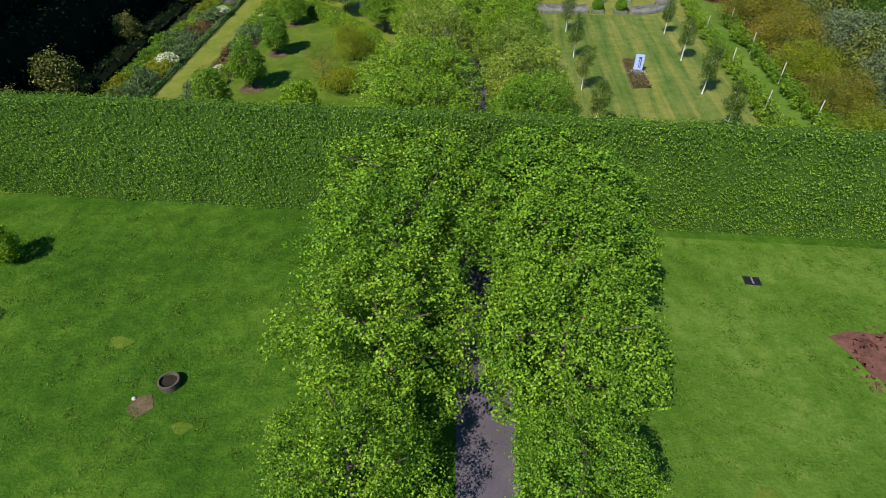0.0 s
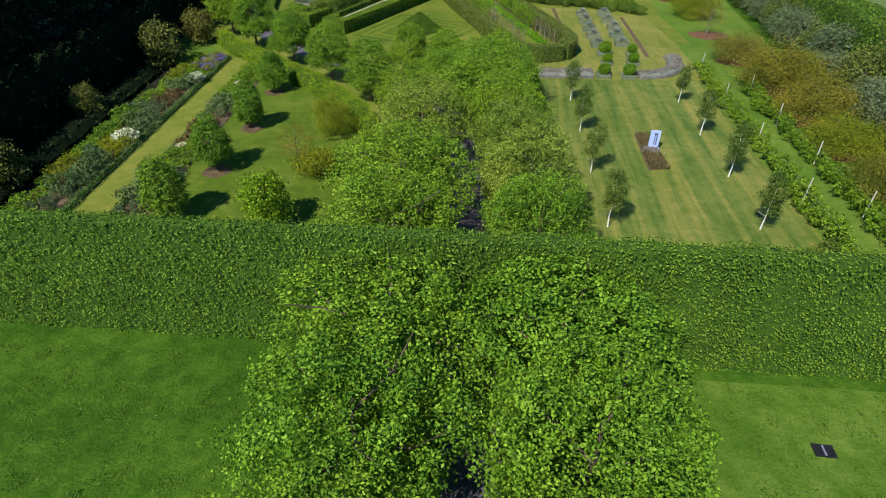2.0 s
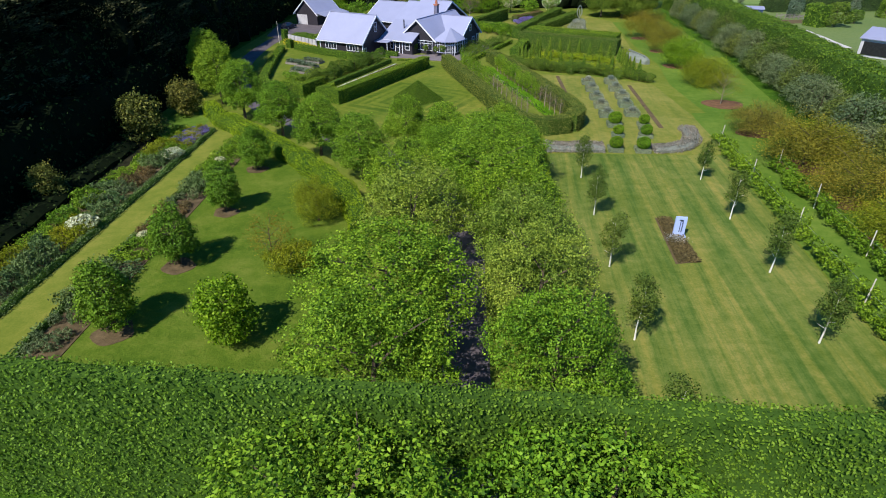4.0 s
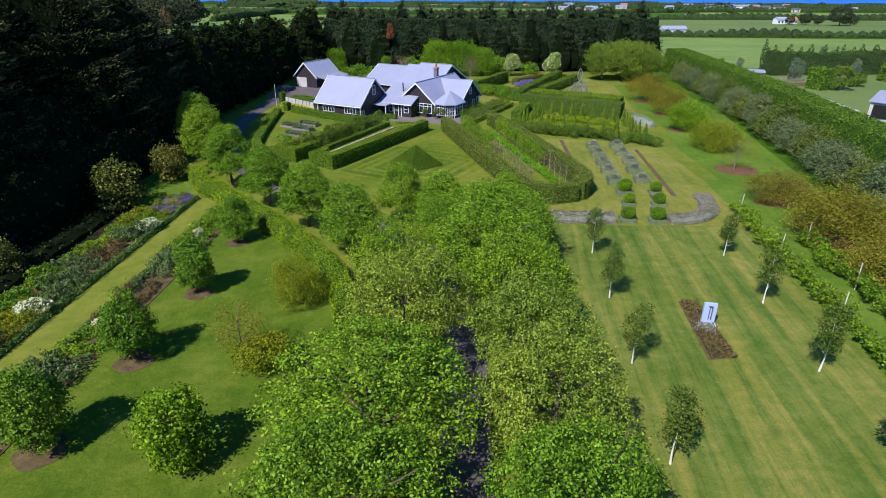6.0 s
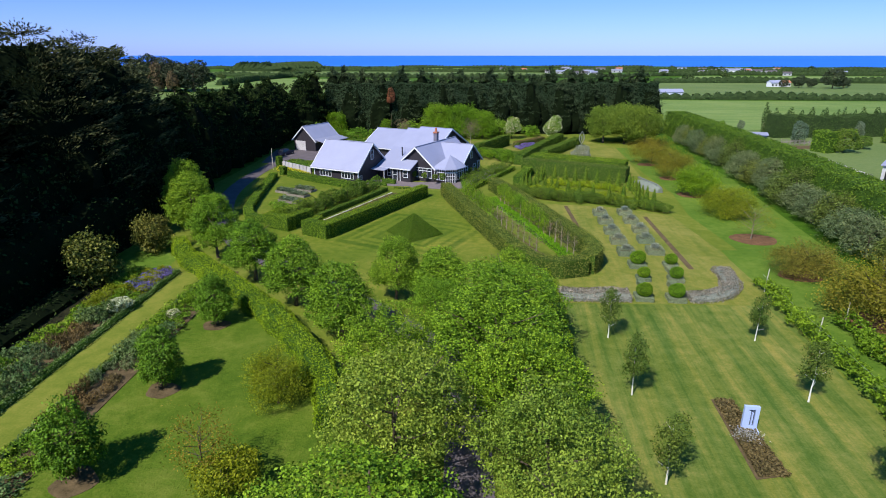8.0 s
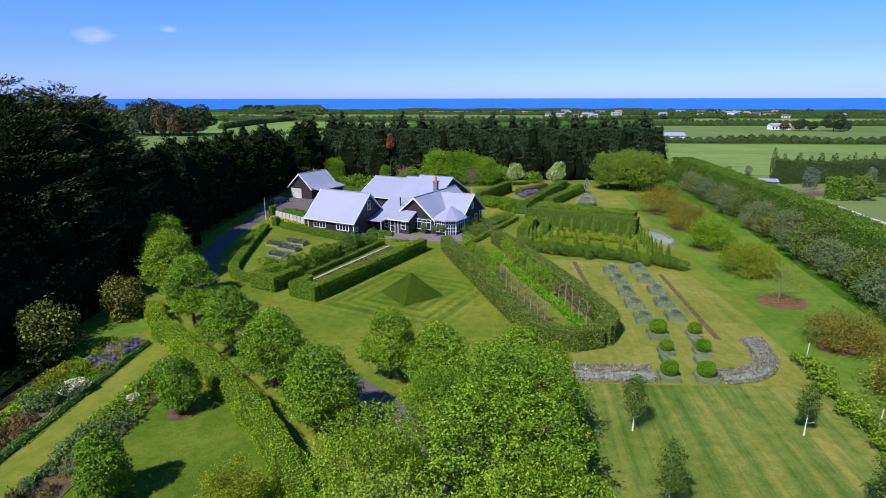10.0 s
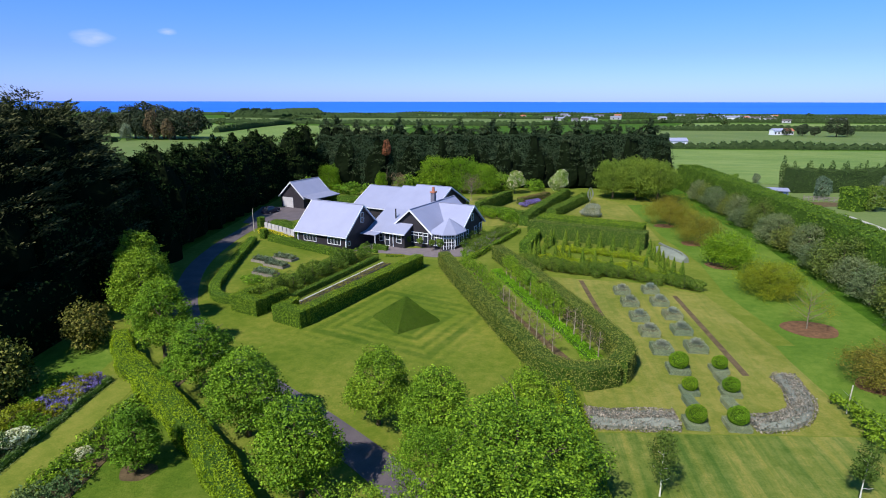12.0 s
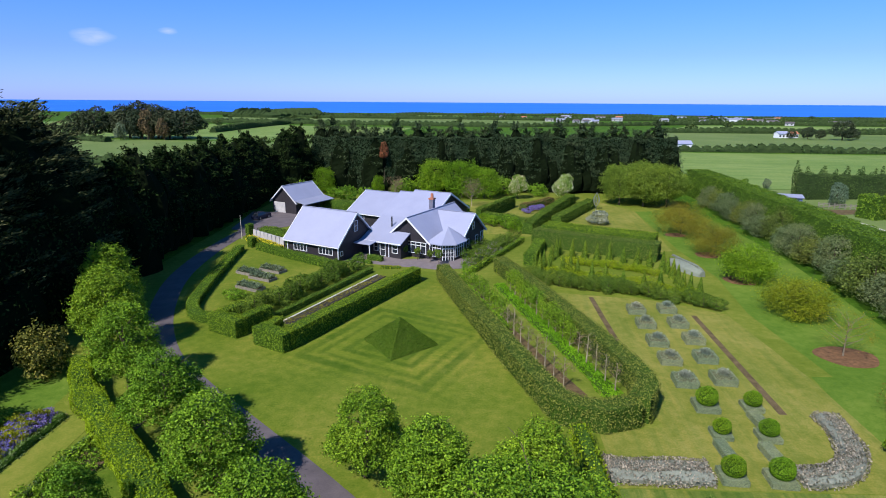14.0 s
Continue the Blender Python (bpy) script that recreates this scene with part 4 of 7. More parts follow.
s.box(-0.2, -0.12, 0.5, -0.06, 0.12, 1.7).box(0.05, -0.12, 0.5, 0.14, 0.12, 1.6)
put("slab", s.mesh("slab"), M["sculpt_white"], sc)
# Panel's dark colour stands in for the shade inside the slot.
put("slot_panel", Shape().box(-0.2, 0.0, 0.5, 0.27, 0.07, 1.85).mesh("slot_panel"), M["slot"], sc, "dark panel painted as shade in the slot")
put("plinth", Shape().box(-0.7, -0.35, 0, 0.7, 0.35, 0.2).mesh("plinth"), M["sculpt_white"], sc)

# ---- things in the rough field ----
ring = thing("water_trough", "round concrete trough full of dark earth", "trough", pose(-13.7, 17.7, 0))
n_ = 28
v, f = [], []
for r_, z_ in ((0.52, 0.0), (0.55, 0.42), (0.45, 0.42), (0.43, 0.26)):
    v += [(r_ * math.cos(2 * math.pi * i / n_), r_ * math.sin(2 * math.pi * i / n_), z_) for i in range(n_)]
for j in range(3):
    f += [(j * n_ + i, j * n_ + (i + 1) % n_, (j + 1) * n_ + (i + 1) % n_, (j + 1) * n_ + i) for i in range(n_)]
put("rim", Shape().add(v, f).mesh("rim"), M["bark"], ring)
put("earth", Shape().prism([(0.44 * math.cos(2 * math.pi * i / n_), 0.44 * math.sin(2 * math.pi * i / n_)) for i in range(n_)], 0.1, 0.28).mesh("earth"), M["wet_soil"], ring)
drain = thing("drain_grate", "dark metal drain grate with two openings in the grass", "drain", pose(19.8, 26.5, 0, 0, 0, -6))
s = Shape()
for x0, x1, y0, y1 in ((-0.5, 0.5, -0.36, -0.28), (-0.5, 0.5, 0.28, 0.36), (-0.5, -0.42, -0.28, 0.28), (0.42, 0.5, -0.28, 0.28), (-0.05, 0.05, -0.28, 0.28)):
    s.box(x0, y0, -0.1, x1, y1, 0.07)
put("frame", s.mesh("frame"), M["black_metal"], drain)
put("bar", Shape().box(-0.055, -0.3, 0.07, 0.055, 0.3, 0.085).mesh("bar"), M["slate_paint"], drain, "pale middle bar")
for x in (-0.235, 0.235):
    put("cover", Shape().box(x - 0.18, -0.27, -0.1, x + 0.18, 0.27, 0.03).mesh("cover"), M["black_metal"], drain)
flat("bare_earth", [(22.3, 21.9), (23.6, 22.4), (25.4, 22.2), (27.4, 21.6), (29, 20), (28.6, 17.4), (27, 16.2), (25.4, 16.6), (24.2, 18.0), (23.2, 19.4), (22.9, 20.6)], "red_soil", 0.03, "patch of bare red earth in the grass", "soil")
flat("bare_earth", [(-15.2, 16.9), (-14.4, 17.1), (-14.0, 16.3), (-14.6, 15.7), (-15.3, 16.1)], "soil", 0.025, "small worn patch beside the trough", "soil")
clods = thing("earth_clods", "dark clods along the rim of the red earth", "clods", kind="stuff")
k_ = 260
ang = rngb.uniform(0, 2 * math.pi, k_)
pp = np.stack([25.9 + 2.9 * np.cos(ang) + rngb.normal(0, 0.3, k_), 19.3 + 2.6 * np.sin(ang) + rngb.normal(0, 0.3, k_), np.full(k_, 0.06)], 1)
put("clod", mesh_np("clod", *leaves(pp, np.tile([0, 0, 1.0], (k_, 1)), 0.24, rngb, 0.8, 0.3, 0.6)), M["red_soil"], clods)
for x, y, r_ in ((-17.6, 20.5, 0.7), (-12.2, 15.2, 0.5), (14.8, 12.5, 0.6)):
    flat("worn_patch", [(x + r_ * (1 + 0.25 * math.sin(3 * t + x)) * math.cos(t), y + 0.6 * r_ * (1 + 0.2 * math.cos(2 * t + y)) * math.sin(t)) for t in np.linspace(0, 2 * math.pi, 19)[:-1]], "orchard_grass", 0.02, "paler worn patch in the rough grass", "grass patch")
peb = Shape().prism([(0.13 * math.cos(t), 0.1 * math.sin(t)) for t in np.linspace(0, 6.28, 9)[:-1]], 0, 0.12, 0.4)
tagged(put("field_stone", peb.mesh("field_stone"), M["concrete"], None, "", pose(-15.2, 16.8, 0)), "small pale stone in the grass", "stone")
copy_thing(lime, at_pose(-28.0, 27.0, 0, 60, 0.62))["label"] = "bright green young tree in the rough field"
copy_thing(orch[0], at_pose(-27.8, 19.6, 0, 60, 0.8))["label"] = "dark green young tree in the rough field"

rg = thing("rough_grass", "tufts of long grass in the rough field", "grass", kind="stuff")
rngg = np.random.default_rng(17)
tuft = np.stack([rngg.uniform(-38, 36, 5200), rngg.uniform(3, 32.4, 5200), np.full(5200, 0.03)], 1)
dens = np.array([hump(x * 1.5, y * 1.3, 0, 0.6) + 0.8 * hump(x * 4, y * 3, 2, 0.6) for x, y, _ in tuft])
tuft = tuft[dens + rngg.normal(0, 0.4, len(tuft)) > 0.0]
pp = np.repeat(tuft, 14, 0)
pp[:, :2] += rngg.normal(0, 0.2, (len(pp), 2))
keep = ~((pp[:, 0] > 0.8) & (pp[:, 0] < 4.2)) & ~((pp[:, 0] > 22.4) & (pp[:, 0] < 28.9) & (pp[:, 1] > 16.2) & (pp[:, 1] < 22.4))
pp = pp[keep]
put("blades", mesh_np("blades", *leaves(pp, np.tile([0, 0, 1.0], (len(pp), 1)), 0.2, rngg, 0.22, 0.03, 0.3)), M["grass_blade"], rg)

# ---- stone-edged planting before the planters ----
def low_bank(name, label, pts, width, height, leaf, seed, size=0.16, density=70, inner="inner"):
    return hedge(name, label, pts, width, height, leaf, size, density, seed, wave=0.16, top_wave=0.2, rounded=0.5, spread=1.1, category="planting", inner=inner)


M["heath_leaf"] = leaf_mat("heath_leaf", (0.12, 0.118, 0.106), (0.215, 0.205, 0.198), (0.36, 0.34, 0.34), 0.1, patch=1.6)
low_bank("grey_planting", "grey-mauve ground-cover bank with pale flowers", [(12.2, 81.3), (19.0, 81.2)], 2.6, 0.75, "heath_leaf", 51, 0.15, 110, "stone")
low_bank("grey_planting", "curved grey-mauve ground-cover bank with pale flowers", smooth([(24.8, 81.0), (27.2, 81.2), (29.3, 82.5), (30.8, 85.2), (31.4, 88.8)], 4), 2.0, 0.75, "heath_leaf", 52, 0.15, 110, "stone")

# ---- planters ----
PL = [(23.2, 111.9), (27.0, 112.4), (23.0, 107.6), (26.7, 107.9), (22.7, 102.8), (26.7, 103.5), (22.5, 98.6), (26.1, 99.1), (22.3, 94.2), (25.9, 94.7)]
planter = thing("planter_box", "square clipped grey-green box hedge with silver spiky plant", "planter", None, "planter boxes")
s = Shape()
w = 0.96
for x0, x1, y0, y1 in ((-w, w, -w, -w + 0.12), (-w, w, w - 0.12, w), (-w, -w + 0.12, -w + 0.12, w - 0.12), (w - 0.12, w, -w + 0.12, w - 0.12)):
    s.box(x0, y0, 0, x1, y1, 0.62)
M["grey_box_body"] = plain_mat("grey_box_body", (0.120, 0.150, 0.095), (0.190, 0.225, 0.150), 4.0, 0.95, 0.8, 14.0, spec=0.1)
put("box", s.mesh("box"), M["grey_box_body"], planter)
def clipped_box(parent, x0, y0, x1, y1, z, seed):
    """A low square hedge: grey-green leaves close over the top and sides of a box."""
    rng = np.random.default_rng(seed)
    n = int(((x1 - x0) * (y1 - y0) + (x1 - x0 + y1 - y0) * 2 * z) * 520)
    p = rng.random((n, 3)) * [x1 - x0, y1 - y0, z] + [x0, y0, 0]
    face = rng.choice(5, n, p=np.array([(x1 - x0) * (y1 - y0), (y1 - y0) * z, (y1 - y0) * z, (x1 - x0) * z, (x1 - x0) * z]) / ((x1 - x0) * (y1 - y0) + (x1 - x0 + y1 - y0) * 2 * z))
    nn = np.array([(0, 0, 1), (-1, 0, 0.2), (1, 0, 0.2), (0, -1, 0.2), (0, 1, 0.2)], float)[face]
    for k, (ax, v) in enumerate(((2, z), (0, x0), (0, x1), (1, y0), (1, y1))):
        p[face == k, ax] = v + rng.normal(0, 0.012, (face == k).sum())
    put("foliage", mesh_np("foliage", *leaves(p, nn, 0.065, rng, 0.7, 0.1, 0.4)), M["grey_box_leaf"], parent)


M["grey_box_leaf"] = leaf_mat("grey_box_leaf", (0.150, 0.190, 0.120), (0.225, 0.270, 0.180), (0.305, 0.350, 0.245), 0.12, patch=1.2)
clipped_box(planter, -w - 0.02, -w - 0.02, w + 0.02, w + 0.02, 0.7, 8)
put("earth", Shape().box(-w + 0.12, -w + 0.12, 0, w - 0.12, w - 0.12, 0.58).mesh("earth"), M["soil"], planter)
rngp = np.random.default_rng(9)
k_ = 420
d = unit(rngp.normal(0, 1, (k_, 3)) * [0.7, 0.7, 0.6] + [0, 0, 1.3])
d[:, 2] = np.abs(d[:, 2])
p0 = np.stack([rngp.normal(0, 0.16, k_), rngp.normal(0, 0.16, k_), np.full(k_, 0.7)], 1) + d * rngp.uniform(0.05, 0.6, (k_, 1))
put("spiky_plant", mesh_np("spiky_plant", *leaves(p0, np.cross(d, rngp.normal(0, 1, (k_, 3))), 0.36, rngp, 0.14, 0.03, 0.1)), M["silver_leaf"], planter, "silver spiky leaves")
for i, (x, y) in enumerate(PL):
    m = pose(x, y, 0, 0, 0, -5)
    if i:
        copy_thing(planter, m)
    else:
        planter.matrix_basis = m
BALL = [(22.4, 90.0, 0.82), (26.2, 90.1, 0.9), (21.9, 86.0, 0.85), (25.3, 85.8, 0.92), (20.4, 80.9, 1.0), (23.5, 80.7, 1.02)]
ball = thing("ball_topiary", "clipped bright green ball on a square grey-green base", "topiary", None, "ball topiaries")
put("core", Shape().prism([(0.9 * math.cos(t), 0.9 * math.sin(t)) for t in np.linspace(0, 2 * math.pi, 17)[:-1]], 0.75, 2.0, 0.25).mesh("core"), M["inner"], ball)
p, nn_ = lump_points([((0, 0, 1.5), (1.18, 1.18, 1.02)), ((0.2, 0.1, 1.6), (1.0, 1.0, 0.98))], 3600, rngp, 0.12, 0.7)
put("ball", mesh_np("ball", *leaves(p, nn_, 0.15, rngp)), M["bright_leaf"], ball)
put("base", Shape().box(-1.22, -1.22, 0, 1.22, 1.22, 0.6).mesh("base"), M["grey_box_body"], ball)
clipped_box(ball, -1.27, -1.27, 1.27, 1.27, 0.66, 18)
for i, (x, y, sc_) in enumerate(BALL):
    m = at_pose(x, y, 0, -5, sc_ * 0.9)
    if i:
        copy_thing(ball, m)
    else:
        ball.matrix_basis = m
for k, (x0, y0, x1, y1) in enumerate(((20.8, 82.1, 21.6, 84.9), (23.9, 81.9, 24.8, 84.6), (25.2, 86.9, 26.1, 89.0))):
    bh = thing("box_hedge", "low grey-green clipped hedge between the ball topiaries", "hedge", None, "low hedges by the balls")
    put("body", Shape().box(x0 + 0.04, y0 + 0.04, 0, x1 - 0.04, y1 - 0.04, 0.5).mesh("body"), M["grey_box_body"], bh)
    clipped_box(bh, x0, y0, x1, y1, 0.55, 28 + k)
strip("bare_earth", [(29.7, 111.0), (29.0, 100), (28.3, 89.2)], [0.6, 0.6, 0.65], "soil", 0.03, "long narrow strip of dug earth", "soil")
strip("bare_earth", [(19.0, 117.0), (18.8, 110), (18.7, 103.4)], [0.6, 0.6, 0.6], "soil", 0.03, "long narrow strip of dug earth", "soil")

# ---- the long hedge with its pleached walk ----
LEFT = smooth([(-0.3, 124.0), (2.2, 114.5), (5.0, 104.8), (7.8, 95.2), (10.0, 88.4)], 4)
hedge("holm_hedge", "long clipped grey-green hedge curving round a walk", LEFT + [(11.0, 87.3), (13.2, 86.6), (15.9, 87.6)], 1.8, 2.1, "holm_leaf", 0.14, 86, 53, wave=0.06)
hedge("holm_hedge", "long clipped grey-green hedge beside the planters", smooth([(8.0, 128.0), (11.0, 118.5), (13.6, 109), (15.8, 101), (17.6, 93.5), (17.7, 90.4)], 4) + [(16.2, 87.8)], 1.9, 2.2, "holm_leaf", 0.14, 86, 54, wave=0.06)
strip("bare_earth", [(2.8, 122), (6.2, 109), (10.2, 97), (12.6, 90.5)], [1.8] * 4, "mulch", 0.03, "earth strip under pleached trees", "soil")
low_bank("lime_planting", "bright lime-green ground cover along the walk", smooth([(7.6, 121), (10.0, 112), (12.2, 103.5), (14.2, 96.5), (15.4, 91.2)], 3), 1.7, 0.4, "walk_leaf", 55, 0.15, 150)
low_bank("green_planting", "leafy green bushes along the walk", smooth([(1.9, 122), (4.4, 112.5), (7.0, 104)], 3), 1.5, 1.3, "road_leaf", 56, 0.2, 40)
pleach = [tree_proto("pleached_tree", "slender pleached tree in leaf with a pale stem", "road_leaf", "pale_bark", 3.4, 0.8, 0.9, 900, 0.15, 130 + i, 9, 0.42, 0.1, 0.07, 7, "pleached trees", 0.9, twig=0.15) for i in range(2)]
bare_pleach = [tree_proto("pleached_tree", "slender pleached tree still bare with pale twigs", "twig", "pale_bark", 3.4, 0.7, 1.2, 130, 0.16, 134 + i, 7, 0.45, 0.1, 0.075, 9, "pleached trees", 0.9, twig=0.2, top=0.95) for i in range(2)]
PT = [(2.9 + 8.4 * i / 15, 121.0 - 28.0 * i / 15, 0.95 + 0.08 * math.sin(i * 2.1)) for i in range(16)]
PR = [(8.8 + 6.8 * i / 15, 118.6 - 26.4 * i / 15, 1.0 + 0.08 * math.sin(i * 1.7)) for i in range(16)]
plant(pleach, PT[:8] + PR[:11])
plant(bare_pleach, PT[8:] + PR[11:])

# ---- pyramid mound ----
pyr = Shape()
pc = [(-8.0, 102.6), (-4.5, 97.5), (0.0, 101.4), (-3.6, 106.6)]
n_ = 7
for a in range(4):
    (x0, y0), (x1, y1) = pc[a], pc[(a + 1) % 4]
    pyr.add([(x0, y0, 0.0), (x1, y1, 0.0), (-4.0, 102.1, 2.7)], [(0, 1, 2)])
py = thing("grass_pyramid", "four-sided grassy pyramid mound on the lawn", "mound")
put("mound", pyr.mesh("mound"), M["shade_grass"], py)
k_ = 26000
a_ = rngp.integers(0, 4, k_)
c_ = np.array([(*q_, 0.0) for q_ in pc])
w1, w2 = rngp.random(k_), rngp.random(k_)
fl_ = w1 + w2 > 1
w1[fl_], w2[fl_] = 1 - w1[fl_], 1 - w2[fl_]
top_ = np.array([-4.0, 102.1, 2.7])
pp = c_[a_] + (c_[(a_ + 1) % 4] - c_[a_]) * w1[:, None] + (top_ - c_[a_]) * w2[:, None] + [0, 0, 0.07]
pp[:, 2] += 0.04 * np.sin(pp[:, 0] * 2.3) * np.sin(pp[:, 1] * 1.9)
put("grass_cover", mesh_np("grass_cover", *leaves(pp, np.tile([0, 0, 1.0], (k_, 1)), 0.13, rngp, 0.3, 0.05, 0.55)), M["grass_blade"], py)

# ---- hedges of the garden in front of the house ----
rill_hedge = thing("laurel_hedge", "clipped glossy green hedge round a planted channel", "hedge")
for k, (pts, wd, ht) in enumerate((([(-18.6, 101.4), (-14.9, 99.3)], 1.6, 2.0), ([(-15.3, 99.9), (-9.6, 111.4), (-3.9, 122.8)], 1.5, 2.0), ([(-18.3, 101.6), (-17.4, 104.6)], 1.1, 1.6))):
    hedge("laurel_hedge", "", pts, wd, ht, "laurel_leaf", 0.15, 76, 157 + k, wave=0.05, parent=rill_hedge)
block_hedge = thing("laurel_hedge", "clipped block of glossy green hedge with square corners", "hedge")
for k, (pts, wd) in enumerate((([(-24.7, 104.7), (-20.9, 102.6)], 1.6), ([(-21.3, 103.2), (-19.4, 107.0)], 1.3), ([(-24.1, 105.2), (-22.6, 108.2)], 1.3))):
    hedge("laurel_hedge", "", pts, wd, 2.0, "laurel_leaf", 0.15, 76, 167 + k, wave=0.05, parent=block_hedge)
row_bush = tree_proto("round_shrub", "rounded dark green clipped shrub in a garden row", "box_leaf", "bark", 2.0, 1.2, 0.0, 1500, 0.14, 59, 7, 0.4, 0.15, 0.06, 3, "round shrubs in rows", 0.2, category="shrub", heart=0.8)
row_lime = tree_proto("lime_shrub", "low yellow-green shrub among the topiary", "lime_leaf", "bark", 1.15, 1.0, 0.0, 900, 0.15, 58, 9, 0.46, 0.15, 0.05, 3, "lime shrubs in rows", 0.35, category="shrub", twig=0.12)


def row_of(proto, line, gap, s, h=None, start=0):
    """Single shrubs set along a line of points; the first row uses the built one."""
    d = [0.0]
    for p, q in zip(line, line[1:]):
        d.append(d[-1] + math.dist(p, q))
    n = max(2, int(d[-1] / gap) + 1)
    for i in range(n):
        w = d[-1] * i / (n - 1)
        x, y = np.interp(w, d, [p[0] for p in line]), np.interp(w, d, [p[1] for p in line])
        k = s * (1 + 0.14 * math.sin(i * 2.7 + start))
        m = at_pose(x + 0.15 * math.sin(i * 1.9 + start), y + 0.15 * math.cos(i * 2.3), 0, i * 71, k, (h or s) * (1 + 0.16 * math.sin(i * 1.7 + start)))
        if i == 0 and start == 0:
            proto.matrix_basis = m
        else:
            copy_thing(proto, m)


row_of(row_bush, [(-22.4, 106.6), (-16.8, 119.2), (-13.0, 127.4)], 1.95, 1.12, 1.15)
hedge("box_hedge", "low clipped box hedge", [(-19.4, 106.4), (-15.2, 116), (-10.8, 126.4)], 0.7, 0.8, "box_leaf", 0.13, 80, 60, wave=0.04)
hedge("box_hedge", "low clipped box hedge behind the shrubs", [(-24.0, 107.4), (-19.4, 117.6), (-14.9, 127.8)], 0.9, 1.15, "hedge_leaf", 0.14, 70, 61, wave=0.04)
hedge("box_hedge", "low clipped hedge round the kitchen garden", smooth([(-24.8, 106.6), (-27.4, 107.0), (-29.4, 109.6), (-30.6, 114), (-32.6, 126), (-34.2, 137.5)], 3), 1.3, 1.0, "hedge_leaf", 0.15, 65, 62, wave=0.05)
hedge("box_hedge", "low clipped hedge before the house", [(-31.4, 138.4), (-24, 133), (-17.2, 128.4)], 1.5, 1.1, "hedge_leaf", 0.15, 65, 63, wave=0.05)
hedge("hedge_pillar", "tall clipped hedge pillar by the gate", [(-36.2, 146.6), (-35.4, 146.0)], 1.2, 2.6, "hedge_leaf", 0.16, 65, 64, wave=0.04)
hedge("hedge_pillar", "clipped hedge pillar on the lawn corner", [(-33.6, 140.2), (-32.6, 139.6)], 1.2, 1.7, "hedge_leaf", 0.16, 65, 65, wave=0.04)
rill = thing("stone_rill", "long stone-edged planted channel behind a hedge", "channel")
for off, wd in ((-0.5, 0.2),):
    l_, r_ = ribbon([(-17.4 + off * 0.91, 106.4 - off * 0.41), (-9.2 + off * 0.91, 124.6 - off * 0.41)], [wd, wd])
    put("kerb", Shape().prism([l_[0], r_[0], r_[1], l_[1]], 0, 0.2).mesh("kerb"), M["concrete"], rill)
l_, r_ = ribbon([(-17.18, 106.3), (-8.98, 124.5)], [1.34, 1.34])
put("bed", Shape().prism([l_[0], r_[0], r_[1], l_[1]], 0.0, 0.12).mesh("bed"), M["rill_bed"], rill, "dark earth of the planted channel")
k_ = 1500
w_ = rngp.random(k_)
pp = np.stack([-17.18 + 8.2 * w_ + rngp.uniform(-0.6, 0.6, k_), 106.3 + 18.2 * w_, 0.14 + 0.22 * rngp.random(k_) * (np.sin(w_ * 37) > -0.2)], 1)
put("seedlings", mesh_np("seedlings", *leaves(pp, np.tile([0, 0, 1.0], (k_, 1)), 0.15, rngp)), M["rusty_leaf"], rill, "small plants in the channel")
veg = thing("vegetable_bed", "raised timber bed of leafy vegetables", "raised bed", None, "raised vegetable beds")
s = Shape()
for x0, x1, y0, y1 in ((-2, 2, -0.8, -0.72), (-2, 2, 0.72, 0.8), (-2, -1.92, -0.72, 0.72), (1.92, 2, -0.72, 0.72)):
    s.box(x0, y0, 0, x1, y1, 0.4)
put("timber_edge", s.mesh("timber_edge"), M["timber"], veg)
put("earth", Shape().box(-1.92, -0.72, 0, 1.92, 0.72, 0.32).mesh("earth"), M["soil"], veg)
k_ = 900
pp = np.stack([rngp.uniform(-1.9, 1.9, k_), rngp.uniform(-0.7, 0.7, k_), 0.35 + rngp.random(k_) * 0.5], 1)
put("leafage", mesh_np("leafage", *leaves(pp, np.tile([0, 0, 1.0], (k_, 1)), 0.24, rngp)), M["blue_leaf"], veg)
for i, (x, y, t_) in enumerate(((-25.6, 118.2, -27), (-25.4, 122.4, -27), (-25.2, 126.2, -27), (-28.0, 124.6, -27))):
    if i:
        copy_thing(veg, pose(x, y, 0, 0, 0, t_))
    else:
        veg.matrix_basis = pose(x, y, 0, 0, 0, t_)
vb = copy_thing(mound[0], at_pose(-26.4, 114.6, 0, 0, 1.3, 1.0))
vb["label"] = "leafy green bush in the kitchen garden"

# ---- topiary garden ----
hedge("garden_hedge", "broad clipped grey-green hedge behind the topiary garden", [(15.4, 145.2), (24.9, 139.8), (33.6, 135.2)], 3.4, 2.8, "holm_leaf", 0.19, 46, 66, wave=0.06)
hedge("garden_hedge", "bright green flat-topped hedge behind the grey-green one", [(17.4, 147.2), (26.0, 142.6), (34.2, 138.6)], 4.2, 3.3, "laurel_leaf", 0.18, 46, 65, wave=0.05)
hedge("garden_hedge", "clipped hedge at the side of the topiary garden", [(12.6, 131.0), (14.6, 137.4), (15.8, 142.0)], 1.7, 1.7, "hedge_leaf", 0.18, 46, 64, wave=0.08)
row_of(row_bush, [(11.4, 123.6), (14.6, 121.8), (19.4, 119.8), (24.6, 118.4)], 1.45, 0.95, 0.85, 1)
row_of(row_bush, [(26.4, 117.6), (30, 115.4), (33.4, 113.2)], 1.45, 0.95, 0.8, 2)
row_of(row_bush, [(12.6, 125.4), (16.0, 123.0), (20.0, 121.4), (24.6, 120.0)], 1.4, 0.8, 0.7, 3)
